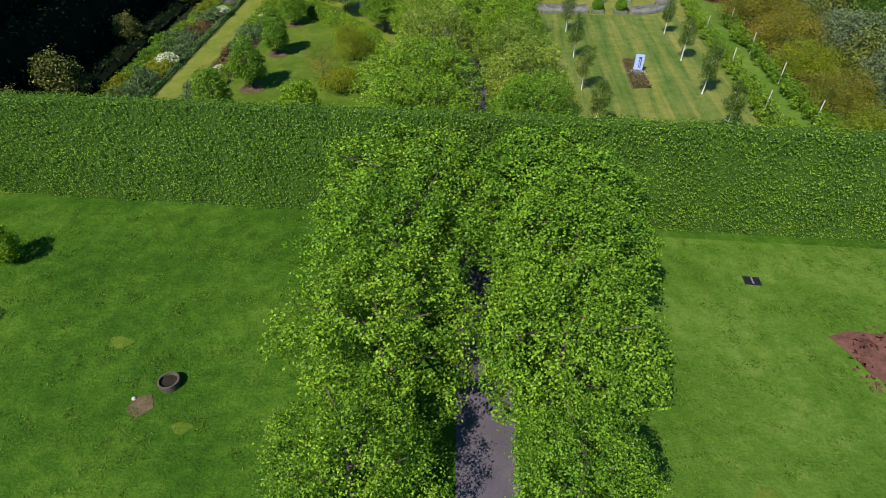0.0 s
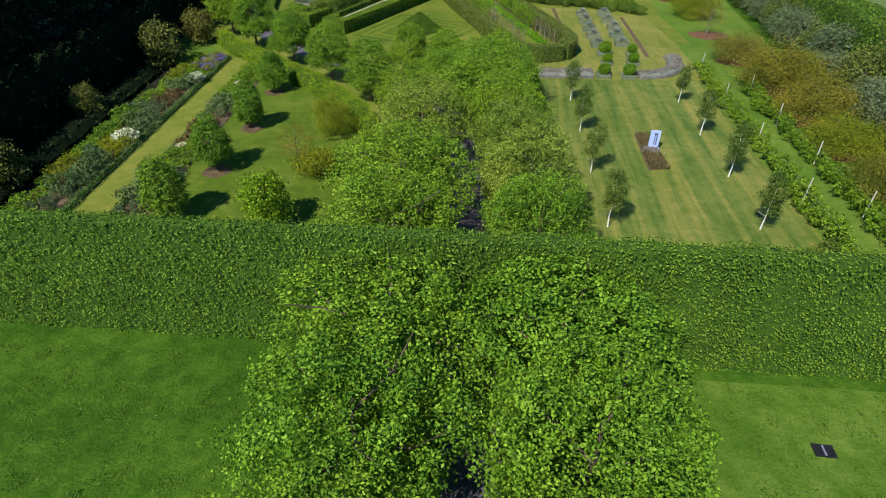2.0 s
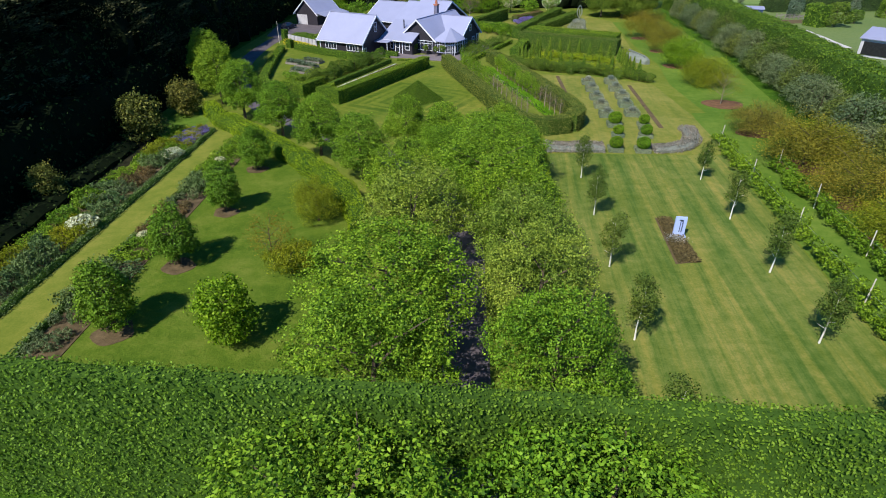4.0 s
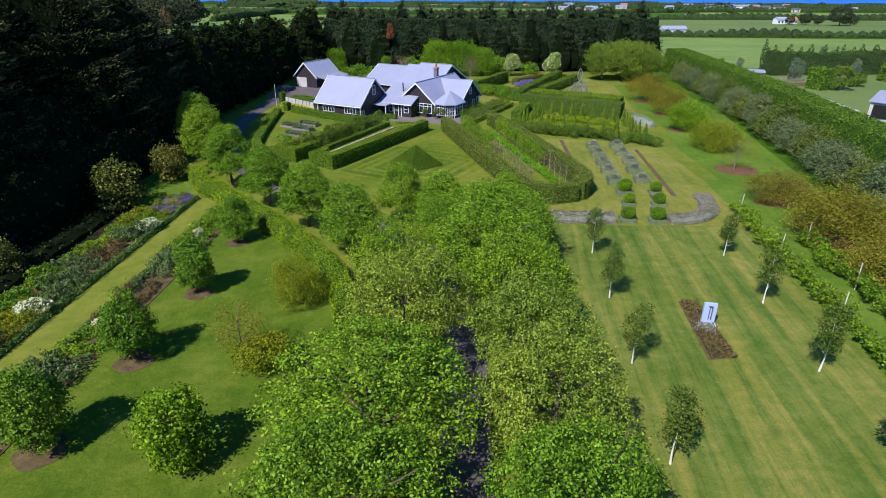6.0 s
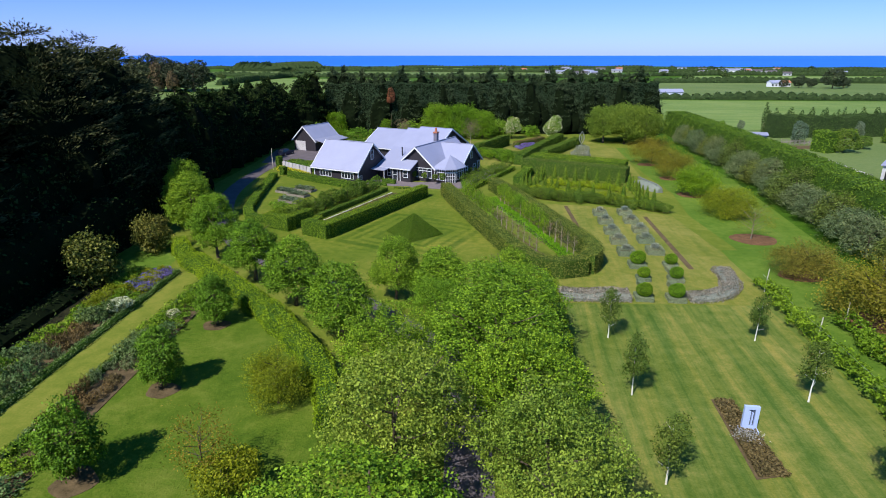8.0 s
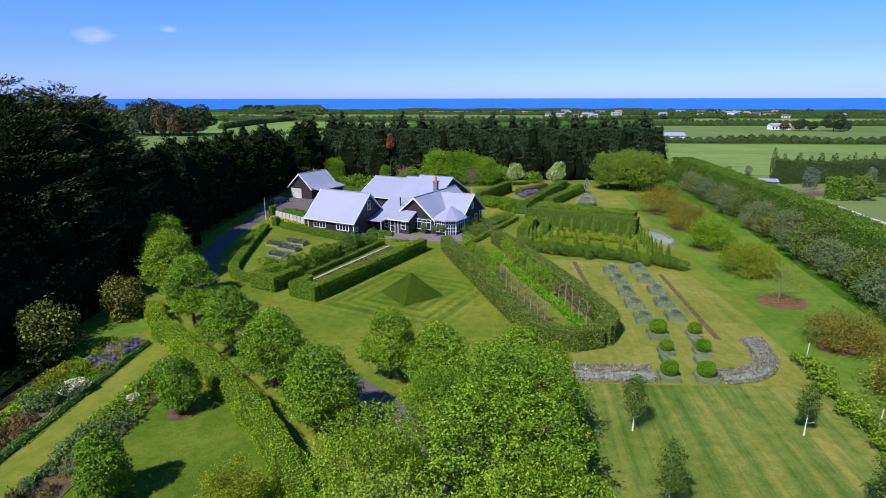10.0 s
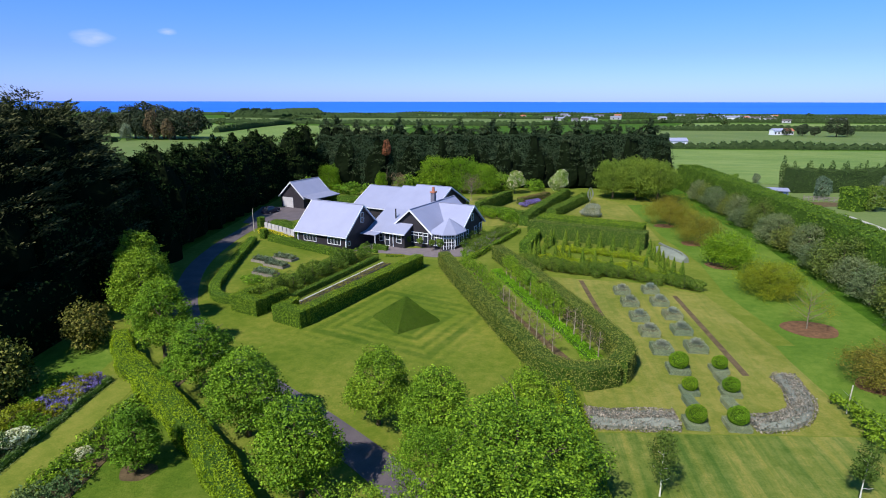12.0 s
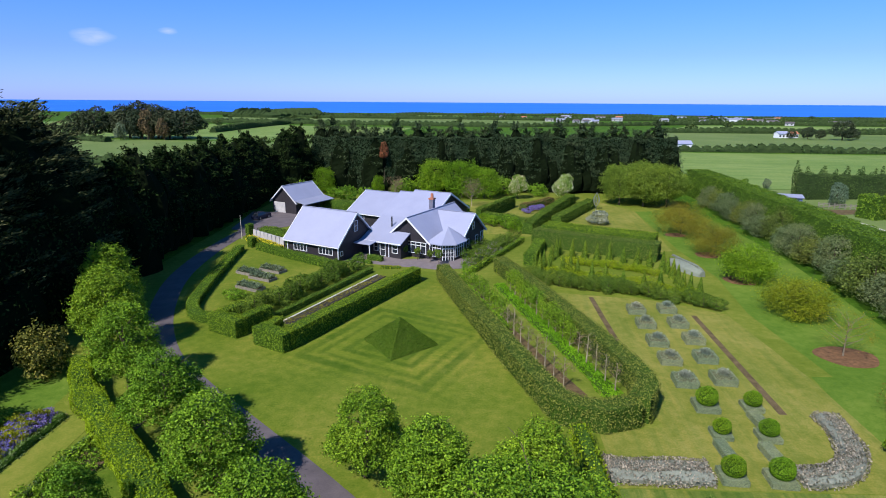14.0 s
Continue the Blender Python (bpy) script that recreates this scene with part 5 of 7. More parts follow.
row_of(row_lime, [(19.0, 132.6), (22.0, 131.5), (25.2, 130.5), (28.1, 128.8), (30.3, 127.2)], 1.15, 0.95, 0.95, 0)
row_of(row_lime, [(15.6, 127.0), (19.3, 124.9), (21.8, 123.6), (24.3, 122.2)], 1.2, 1.0, 1.2, 4)
row_of(row_lime, [(26.5, 123.3), (28.7, 120.5), (31.6, 117.8)], 1.4, 0.95, 1.0, 5)
cone = thing("cone_topiary", "narrow clipped green yew cone", "topiary", None, "yew cones")
rz = rngp.random(1100) ** 1.3
ang = rngp.uniform(0, 2 * math.pi, 1100)
rad = 0.52 * (1 - rz) ** 0.9 + 0.02
pp = np.stack([rad * np.cos(ang), rad * np.sin(ang), rz * 2.35], 1)
put("clipped_cone", mesh_np("clipped_cone", *leaves(pp, np.stack([np.cos(ang), np.sin(ang), 0 * ang + 0.3], 1), 0.13, rngp, 0.6, 0.1, 0.4)), M["yew_leaf"], cone)
put("core", Shape().prism([(0.48 * math.cos(t), 0.48 * math.sin(t)) for t in np.linspace(0, 2 * math.pi, 13)[:-1]], 0, 2.25, 0.95).mesh("core"), M["inner"], cone)
CONES = [(16.5, 134.0), (17.7, 136.5), (18.5, 138.0), (20.3, 136.7), (22.2, 136.1), (23.9, 135.1), (25.8, 134.9), (27.5, 133.1), (29.6, 132.8), (30.9, 131.1), (32.6, 130.2), (32.5, 127.9), (32.4, 125.5), (32.2, 123.1), (32.1, 120.8), (32.3, 119.0), (32.9, 117.4),
         (13.4, 129.2), (13.9, 128.0), (14.8, 130.2), (15.3, 127.6), (17.0, 126.6), (18.4, 128.1), (18.9, 125.6), (20.4, 123.2), (22.3, 123.3), (24.1, 121.0), (26.3, 119.2), (29.1, 121.0), (30.7, 118.8)]
for i, (x, y) in enumerate(CONES):
    m = at_pose(x, y, 0, i * 50, 1.06 - 0.03 * (i % 4), 1.12 - 0.06 * (i % 3))
    if i:
        copy_thing(cone, m)
    else:
        cone.matrix_basis = m
pond = thing("stone_boat", "long smooth grey upturned stone hull on the grass", "sculpture", Matrix.LocRotScale((36.2, 130.8, 0), Euler((0, 0, radians(10))), (1.25, 1.15, 1.5)))
n_, k_ = 26, 7
v, f = [], []
for i in range(n_ + 1):
    t_ = i / n_
    y_ = -3.9 + 7.8 * t_
    w_ = 1.35 * max(0.03, math.sin(math.pi * (0.04 + 0.93 * t_))) ** 0.6
    h_ = 0.62 * max(0.04, math.sin(math.pi * (0.06 + 0.9 * t_))) ** 0.45 + 0.25 * (1 - t_)
    for j in range(k_):
        a_ = math.pi * j / (k_ - 1)
        v.append((w_ * math.cos(a_), y_, h_ * math.sin(a_) ** 0.8 if 0 < j < k_ - 1 else 0.0))
for i in range(n_):
    f += [(i * k_ + j, i * k_ + j + 1, (i + 1) * k_ + j + 1, (i + 1) * k_ + j) for j in range(k_ - 1)]
f += [tuple(range(k_))[::-1], tuple(range(n_ * k_, (n_ + 1) * k_))]
put("hull", Shape().add(v, f).mesh("hull"), M["boat_stone"], pond)
put("keel", Shape().prism([(-0.12, -3.2), (0.12, -3.2), (0.09, 3.4), (-0.09, 3.4)], 0.62, 0.84, 0.08).mesh("keel"), M["boat_stone"], pond)
leafs = thing("leaf_sculpture", "pointed oval steel sculpture on a thin stem", "sculpture", pose(33.6, 178, 0, 0, 0, 0))
v, f = [], []
n_ = 12
for k, wd in ((0, 1.0), (1, 0.62)):
    for i in range(n_ + 1):
        t_ = i / n_
        v += [(-wd * 0.75 * math.sin(math.pi * t_), 0, 0.6 + (0.15 * k) + (3.4 - 0.3 * k) * t_), (wd * 0.75 * math.sin(math.pi * t_), 0, 0.6 + 0.15 * k + (3.4 - 0.3 * k) * t_)]
o = 2 * (n_ + 1)
for i in range(n_):
    f += [(2 * i, 2 * i + 2, o + 2 * i + 2, o + 2 * i), (2 * i + 1, o + 2 * i + 1, o + 2 * i + 3, 2 * i + 3)]
vv = [(x, y - 0.08, z) for x, y, z in v] + [(x, y + 0.08, z) for x, y, z in v]
ff = [tuple(reversed(q_)) for q_ in f] + [tuple(i + len(v) for i in q_) for q_ in f]
put("ring", Shape().add(vv, ff).mesh("ring"), M["steel"], leafs)
put("stem", Shape().tube((0, 0, 0), (0, 0, 0.8), 0.06, 0.05).tube((0, 0, 1.6), (0, 0, 2.9), 0.16, 0.1).mesh("stem"), M["steel"], leafs)
gm = tree_proto("silver_bush", "silver-grey bush at the head of the lawn", "silver_leaf", "bark", 1.9, 1.9, 0.0, 1600, 0.2, 141, 8, 0.5, 0.4, 0.05, 4, category="bush")
gm.matrix_basis = at_pose(30.2, 161.5, 0, 0, 1.3, 1.45)

# ---- trees, shrubs and hedge along the far side ----
SIDE_KINDS = (("spreading young tree in yellow-green leaf", "olive_leaf", 17000, 0.13, 0.25), ("bushy young tree in bright green leaf", "bright_leaf", 14000, 0.16, 0.1), ("sparse young tree in bronze leaf", "bronze_leaf", 17000, 0.115, 0.35),
              ("low spreading tree in brownish green leaf", "rusty_leaf", 15000, 0.14, 0.15))
side = [tree_proto("side_tree", lb, k, "bark", 4.4, 3.9, 0.1, n, z, 150 + i, 34, 0.27, 0.5, 0.09, 9, "young trees on the grass", 1.0, twig=0.36, heart=0.5, per=14, thin=th, lift=0.7) for i, (lb, k, n, z, th) in enumerate(SIDE_KINDS)]
SIDE = [(42.0, 111.9, 1.3, 1.0, 0), (42.5, 125.2, 1.2, 1.15, 1), (44.0, 139.0, 1.3, 1.15, 2), (39.8, 87.8, 1.1, 0.85, 3), (44.0, 153.5, 1.3, 1.15, 2), (39.8, 76.6, 1.3, 1.05, 2), (43.0, 79.6, 0.95, 0.85, 0), (39.4, 67.2, 1.1, 0.9, 2), (38.6, 59.4, 0.9, 0.8, 0), (37.4, 51.0, 0.85, 0.8, 2), (36.6, 43.5, 0.85, 0.8, 0)]
first = set()
for i, (x, y, s_, h_, k) in enumerate(SIDE):
    m = at_pose(x, y, 0, i * 63, s_, h_)
    if k in first:
        copy_thing(side[k], m)
    else:
        side[k].matrix_basis = m
        first.add(k)
bare = tree_proto("side_tree", "thin young tree barely in leaf over mulch", "bronze_leaf", "twig_bark", 5.0, 3.2, 0.8, 2600, 0.10, 160, 16, 0.36, 0.2, 0.08, 16, "young trees on the grass", 1.0, twig=0.3, thin=0.5)
bare.matrix_basis = at_pose(40.3, 100.6, 0)
for i, (x, y, r_) in enumerate(((40.6, 100.4, 2.9), (41.8, 125.0, 2.4), (43.0, 138.6, 2.2), (42.8, 153.0, 2.0), (39.4, 87.6, 2.2), (39.4, 76.2, 2.6), (39.0, 67.2, 2.0), (38.4, 59.4, 1.8))):
    flat("mulch_circle", [(x + r_ * (1 + 0.08 * math.sin(3 * t + i)) * math.cos(t), y + 0.85 * r_ * math.sin(t)) for t in np.linspace(0, 2 * math.pi, 22)[:-1]], "bark_mulch", 0.04, "circle of reddish bark mulch under a young tree", "mulch")
hedge("boundary_hedge", "long tall clipped green boundary hedge", smooth([(46, 20), (50, 60), (54, 82), (57.4, 104), (60.4, 128), (63.2, 152), (66.4, 204)], 4), 6.6, 6.6, "boundary_leaf", 0.24, 24, 71, wave=0.25, top_wave=0.2, rounded=0.25)
shrub = [tree_proto("tall_shrub", "tall grey-green evergreen shrub against the hedge", k, "bark", 4.8, 3.0, 0.0, 6500, 0.17, 170 + i, 30, 0.28, 0.45, 0.12, 6, "evergreen shrubs", 0.5, twig=0.2, heart=0.62, category="shrub") for i, k in enumerate(("shrub_leaf", "holm_leaf", "shrub_leaf"))]
SH = []
for i in range(30):
    y = 40 + i * 4.9
    x = np.interp(y, [40, 60, 82, 104, 128, 152, 198], [41.0, 45.0, 49.4, 52.6, 56.0, 59.4, 63.0])
    SH.append((x + 0.7 * math.sin(i * 2.1), y, 1.12 + 0.16 * math.sin(i * 1.7), 1.05 + 0.2 * math.sin(i * 2.9)))
plant(shrub, SH)

# ---- vine rows by the birch lawn ----
def vine_row(line, seed, posts):
    """A row of loose vines on pale posts: leaf heaps of uneven size with gaps between them."""
    rng = np.random.default_rng(seed)
    vr = thing("vine_row", "leafy yellow-green vine row on timber posts", "vine row", None, "vine rows")
    ys = [q_[1] for q_ in line]
    xs = [q_[0] for q_ in line]
    heap, y = [], ys[0]
    while y < ys[-1]:
        r_ = rng.uniform(0.4, 0.95)
        for _ in range(3):
            heap.append(((np.interp(y, ys, xs) + rng.normal(0, 0.32), y + rng.normal(0, 0.4), rng.uniform(0.45, 1.0) + 0.3 * r_), (r_ * rng.uniform(0.5, 0.9), r_, r_ * rng.uniform(0.5, 0.8))))
        y += rng.uniform(0.7, 1.5)
    p, nn = lump_points(heap, 15000, rng, 0.5, 0.1, 0.5, 0.12, 12)
    put("foliage", mesh_np("foliage", *leaves(p, nn, 0.19, rng)), M["vine_leaf"], vr)
    for k in range(posts):
        y = ys[0] + 3 + k * (ys[-1] - ys[0] - 4) / (posts - 1)
        x = np.interp(y, ys, xs)
        put("post", Shape().tube((x, y, 0), (x + rng.normal(0, 0.06), y, 2.5), 0.055, 0.045, 6).mesh("post"), M["pale_timber"], vr)
        put("stake", Shape().tube((x + 0.9, y + 0.5, 0), (x, y + 0.05, 1.7), 0.04, 0.035, 6).mesh("stake"), M["timber"], vr)
    for z in (0.7, 1.5):
        w_ = Shape()
        for a, b in zip(line, line[1:]):
            w_.tube((*a, z), (*b, z), 0.008, 0.008, 4)
        put("wire", w_.mesh("wire"), M["steel"], vr)


M["vine_leaf"] = leaf_mat("vine_leaf", (0.085, 0.165, 0.010), (0.150, 0.255, 0.015), (0.240, 0.365, 0.028), 0.22)
vine_row([(28.9, 36), (30.2, 50), (31.4, 64), (32.6, 78), (33.4, 84)], 72, 5)
vine_row([(33.0, 36), (34.2, 50), (35.2, 64), (36.3, 76)], 73, 5)

# ---- shrubs at the edge of the wood ----
mag = tree_proto("magnolia_bush", "glossy magnolia with yellowish leaves", "magnolia_leaf", "bark", 5.4, 2.7, 0.2, 5200, 0.26, 180, 22, 0.32, 0.3, 0.12, 6, category="shrub", twig=0.24, heart=0.6)
mag.matrix_basis = at_pose(-36.0, 82.8, 0, 0, 1.08)
for x, y, s_ in ((-35.2, 93.2, 0.85), (-37.0, 66.0, 0.62), (-36.4, 50.5, 0.85), (-36.8, 44.0, 0.7)):
    copy_thing(mag, at_pose(x, y, 0, x * 40, s_))

# ---- dark wood ----
def conifer(name, label, h, r, n, size, seed, leaf, z0=0.5, group="", tiers=9, spiky=0.25, flat_=0.5, dome=1.0, lift_=0.10, thick=0.25, narrow=0.42, core=0.0):
    """A big conifer: drooping tiers of flat sprays round a tapered trunk."""
    rng = np.random.default_rng(seed)
    t = thing(name, label, "tree", None, group)
    put("trunk", trunk_mesh("trunk", h, 0.45, rng, 8, 0.2, r * 0.4, 0.3, 0.9), M["bark"], t)
    if core:
        s = Shape()
        v, f, k, rings = [], [], 14, 12
        for j in range(rings + 1):
            w = j / rings * 0.97
            for i in range(k):
                a = 2 * math.pi * i / k
                q = r * core * (1 - w**dome) ** 0.62 * (1 + 0.16 * math.sin(3 * a + 5 * w + seed) + 0.12 * math.sin(5 * a - 9 * w))
                v.append((q * math.cos(a), q * math.sin(a), (h - z0) * w + z0 * 0.5 + 0.35 * math.sin(4 * a + seed)))
        for j in range(rings):
            f += [(j * k + i, j * k + (i + 1) % k, (j + 1) * k + (i + 1) % k, (j + 1) * k + i) for i in range(k)]
        f.append(tuple(range(rings * k, (rings + 1) * k)))
        # Inner body takes the near-black tone that stands for shade.
        put("inner_crown", s.add(v, f).mesh("inner_crown"), M["inner_shade"], t)
    P, N = [], []
    boughs = int(n / 55)
    for b in range(boughs):
        w = rng.random() ** 0.8
        z = z0 + (h - z0) * w
        reach = r * (1 - w**dome) ** 0.62 * rng.uniform(0.7, 1.12) + spiky
        a = rng.uniform(0, 2 * math.pi)
        k = 55
        q = rng.random(k) ** 0.55
        wide = (rng.random(k) - 0.5) * reach * 0.55 * (0.35 + q)
        x = q * reach * math.cos(a) - wide * math.sin(a)
        y = q * reach * math.sin(a) + wide * math.cos(a)
        zz = z + lift_ * reach * q - 0.22 * reach * q**2 + rng.normal(0, thick, k) + (rng.random() < 0.15) * q * 1.2
        P.append(np.stack([x, y, np.maximum(zz, 0.3)], 1))
        N.append(np.tile([0.35 * math.cos(a), 0.35 * math.sin(a), 1.0], (k, 1)))
    P, N = np.concatenate(P), unit(np.concatenate(N))
    put("crown", mesh_np("crown", *leaves(P, N, size, rng, narrow, 0.08, flat_)), M[leaf], t)
    return t


def cypress(seed):
    """A huge cypress: an inner crown coloured near-black as shade, and many flat pads of long sprays that reach up and
    out of a broad dome.
    """
    rng = np.random.default_rng(seed)
    h, r, dome = 25.0, 9.6, 2.4
    t = thing("macrocarpa_tree", "huge dark cypress with flat layered boughs", "tree", None, "wood of dark cypresses")
    put("trunk", trunk_mesh("trunk", h, 0.6, rng, 8, 0.2, r * 0.4, 0.3, 0.9), M["bark"], t)
    v, f, k, rings = [], [], 16, 14
    for j in range(rings + 1):
        w = j / rings * 0.95
        for i in range(k):
            a = 2 * math.pi * i / k
            q = r * 0.74 * (1 - w**dome) ** 0.6 * (1 + 0.2 * math.sin(3 * a + 7 * w + seed) + 0.16 * math.sin(5 * a - 13 * w))
            v.append((q * math.cos(a), q * math.sin(a), (h - 1.5) * w + 0.3 + 0.6 * math.sin(4 * a + 9 * w + seed)))
    for j in range(rings):
        f += [(j * k + i, j * k + (i + 1) % k, (j + 1) * k + (i + 1) % k, (j + 1) * k + i) for i in range(k)]
    f.append(tuple(range(rings * k, (rings + 1) * k)))
    put("inner_crown", Shape().add(v, f).mesh("inner_crown"), M["inner_shade"], t)
    n, k = 300, 78
    w = rng.beta(2.2, 1.35, n)
    a = rng.uniform(0, 2 * math.pi, n)
    q = r * (1 - w**dome) ** 0.6 * rng.uniform(0.82, 1.06, n) + 0.25
    o = np.stack([np.cos(a), np.sin(a), 0 * a], 1)
    s = np.stack([-np.sin(a), np.cos(a), 0 * a], 1)
    c = o * q[:, None] + np.stack([0 * w, 0 * w, h * w], 1)
    c, o, s = (np.repeat(z, k, 0) for z in (c, o, s))
    u, y = rng.uniform(-1.2, 1.0, n * k), rng.uniform(-1, 1, n * k)
    wide = 1.7 * (1.15 - 0.45 * (u + 1.2) / 2.2)
    up = np.repeat(rng.uniform(0.05, 0.6, n), k)
    p = c + o * (u * 1.5)[:, None] + s * (y * wide)[:, None]
    p[:, 2] += u * 1.5 * up + rng.normal(0, 0.1, n * k) - 0.18 * y * y
    ax = unit(o + s * (0.55 * y)[:, None] + np.stack([0 * u, 0 * u, up + 0.12], 1) + rng.normal(0, 0.22, (n * k, 3)))
    side_ = unit(np.cross(ax, np.tile([0, 0, 1.0], (n * k, 1)) + rng.normal(0, 0.8, (n * k, 3))))
    L = rng.uniform(0.3, 0.64, n * k)[:, None]
    vv = np.empty((n * k, 4, 3), np.float32)
    vv[:, 0], vv[:, 2] = p - ax * L * 0.5, p + ax * L * 0.5
    vv[:, 1], vv[:, 3] = p + side_ * L * 0.16, p - side_ * L * 0.16
    put("crown", mesh_np("crown", vv.reshape(-1, 3), np.arange(4 * n * k).reshape(-1, 4)), M["conifer_leaf"], t)
    return t


big = [cypress(200 + i) for i in range(3)]
BIG = []
for i in range(9):
    y = 12 + i * 9.6
    BIG.append((-53.5 + 1.2 * math.sin(i * 2.2), y, 1.0 + 0.06 * math.sin(i * 1.3), 1.0 + 0.03 * math.sin(i * 2.7 + 1)))
# The row near x -65.5 is unseen, added to shade the wood's lower boughs.
BIG += [(-49.4, 98.0, 1.0, 1.02), (-49.2, 108.5, 1.0, 1.02), (-51.6, 116.5, 0.86, 0.95), (-62, 96, 1.1, 0.98)] + [(-65.5 + math.sin(i * 1.7), 4 + i * 10.5, 1.12, 1.0 + 0.04 * math.sin(i * 2.3)) for i in range(9)]
plant(big, BIG)
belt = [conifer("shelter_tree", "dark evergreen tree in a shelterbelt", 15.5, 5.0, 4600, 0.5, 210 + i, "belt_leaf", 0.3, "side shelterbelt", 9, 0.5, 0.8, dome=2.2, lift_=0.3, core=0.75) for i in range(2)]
plant(belt, [((-46.2 if i < 2 else -48.6) + 0.8 * math.sin(i * 2.3), 118 + i * 5.2, 1.02 + 0.06 * math.sin(i * 1.9), 0.99 + 0.06 * math.sin(i * 2.6)) for i in range(15)] + [(-43.5, 194.5, 1.05, 1.04), (-41.2, 200, 1.1, 1.1)])
# Added to throw shade across the drive; the body is coloured near-black.
hedge("dark_hedge", "tall dark evergreens added to shade the drive", [(-43.4, 98), (-44.0, 112), (-45.4, 125)], 4.4, 13.0, "belt_leaf", 0.42, 7, 79, wave=0.5, top_wave=0.8, inner="inner_shade", rounded=0.3)
hedge("dark_hedge", "dark clipped lower face of the side shelterbelt", [(-46.4, 126), (-48.6, 136), (-48.4, 170), (-46.0, 196)], 4.0, 9.0, "belt_leaf", 0.42, 8, 74, wave=0.4, top_wave=0.6, inner="inner_shade", rounded=0.2)
# Undergrowth added to hide and shade lit ground; its blackness imitates shade.
hedge("dark_hedge", "added undergrowth beneath the cypresses, near-black as shade", [(-44.8, -10), (-44.8, 60), (-45.0, 103)], 4.0, 12.0, "belt_leaf", 0.45, 6, 75, wave=0.6, top_wave=1.0, inner="inner_shade", rounded=0.3)
hedge("dark_hedge", "lower added undergrowth at the wood edge, near-black as shade", [(-40.6, -10), (-40.6, 60), (-41.0, 100)], 4.6, 6.0, "belt_leaf", 0.4, 2.5, 77, wave=0.7, top_wave=1.0, inner="inner_shade", rounded=0.4)
hedge("dark_hedge", "knee-high added undergrowth behind the flower bed, dark as shade", [(-36.2, 34), (-36.3, 60), (-37.0, 80)], 3.6, 0.9, "belt_leaf", 0.3, 6, 78, wave=0.4, top_wave=0.3, inner="inner_shade", rounded=0.5)

# ---- pine belt behind the house ----
pine = [conifer("pine_tree", "dark green pine in the shelterbelt behind the house", 19.0, 5.0, 3600, 0.58, 220 + i, "pine_leaf", 2.0, "back shelterbelt", 9, 0.4, 0.9, dome=1.9, lift_=0.45, narrow=0.3, core=0.85) for i in range(3)]
plant(pine, [(-36.0 + i * 2.95, 205 + 1.2 * math.sin(i * 2.1), 0.95 + 0.08 * math.sin(i * 1.7), 0.94 + 0.06 * math.sin(i * 2.9)) for i in range(33)])
hedge("dark_hedge", "clipped dark green lower face of the pine belt", [(-38, 204), (10, 204.5), (60, 205)], 4.4, 14.5, "pine_leaf", 0.36, 24, 76, wave=0.3, top_wave=0.5, inner="inner_shade")
rust = tree_proto("dead_tree", "small rust-brown dead conifer against the pines", "brown_leaf", "bark", 13.0, 1.5, 8.5, 1100, 0.35, 230, 8, 0.45, 0.4, 0.16, 6)
rust.matrix_basis = at_pose(-18.5, 201.4, 0)

# ---- trees behind the house ----
fresh = tree_proto("garden_tree", "broad tree in fresh bright green leaf", "bright_leaf", "bark", 9.5, 5.2, 0.6, 9000, 0.30, 240, 22, 0.34, 0.25, 0.25, 8, "trees behind the house", 0.8, twig=0.34)
fresh.matrix_basis = at_pose(2.6, 193, 0, 0, 1.05)
for x, y, s_, h_ in ((-4.4, 194, 0.95, 1.0), (8.4, 192, 0.8, 0.82), (-34.3, 197.5, 0.6, 0.72), (-19.7, 197.6, 0.34, 0.5)):
    copy_thing(fresh, at_pose(x, y, 0, x * 31, s_, h_))
for i, (x, y, s_, h_) in enumerate(((-30, 190, 0.6, 0.42), (-26, 186, 0.7, 0.4), (-21.5, 189, 0.7, 0.45), (-13, 193, 0.75, 0.5), (-9.0, 196, 0.8, 0.6), (-37.5, 187, 0.6, 0.5), (-31.5, 178, 0.5, 0.3), (13.5, 197, 0.8, 0.5), (22.5, 197, 0.8, 0.5))):
    copy_thing(mound[(0, 5)[i % 2]], at_pose(x, y, 0, x * 31, s_ * 3.0, h_ * 6.0))["label"] = "dark green shrub before the shelterbelt"
copse = tree_proto("copse_tree", "mid-green spreading tree with bare lower stems", "copse_leaf", "bark", 9.0, 5.0, 1.2, 11500, 0.28, 241, 24, 0.34, 0.2, 0.22, 8, "copse by the lawn", 0.8, twig=0.32)
copse.matrix_basis = at_pose(46, 183, 0, 0, 1.12)
for x, y, s_ in ((40.8, 185, 0.98), (51.0, 182, 0.98), (48.5, 190, 1.0)):
    copy_thing(copse, at_pose(x, y, 0, x * 31, s_))
blos = tree_proto("blossom_tree", "round tree covered in cream blossom", "bright_leaf", "bark", 6.6, 2.6, 1.2, 2600, 0.32, 242, 12, 0.42, 0.2, 0.14, 6, "blossom trees", flower="white_flower", flowers=800)
blos.matrix_basis = at_pose(28.2, 190, 0, 0, 1.0)
copy_thing(blos, at_pose(16.8, 192, 0, 60, 0.9))
vase = tree_proto("bare_tree", "pale bare vase-shaped tree", "twig", "pale_bark", 6.4, 2.3, 1.6, 1500, 0.17, 243, 12, 0.42, -0.4, 0.10, 16, shell=0.9)
vase.matrix_basis = at_pose(4.9, 180.5, 0, 0, 1.0)
copy_thing(vase, at_pose(-14, 188, 0, 60, 0.9))
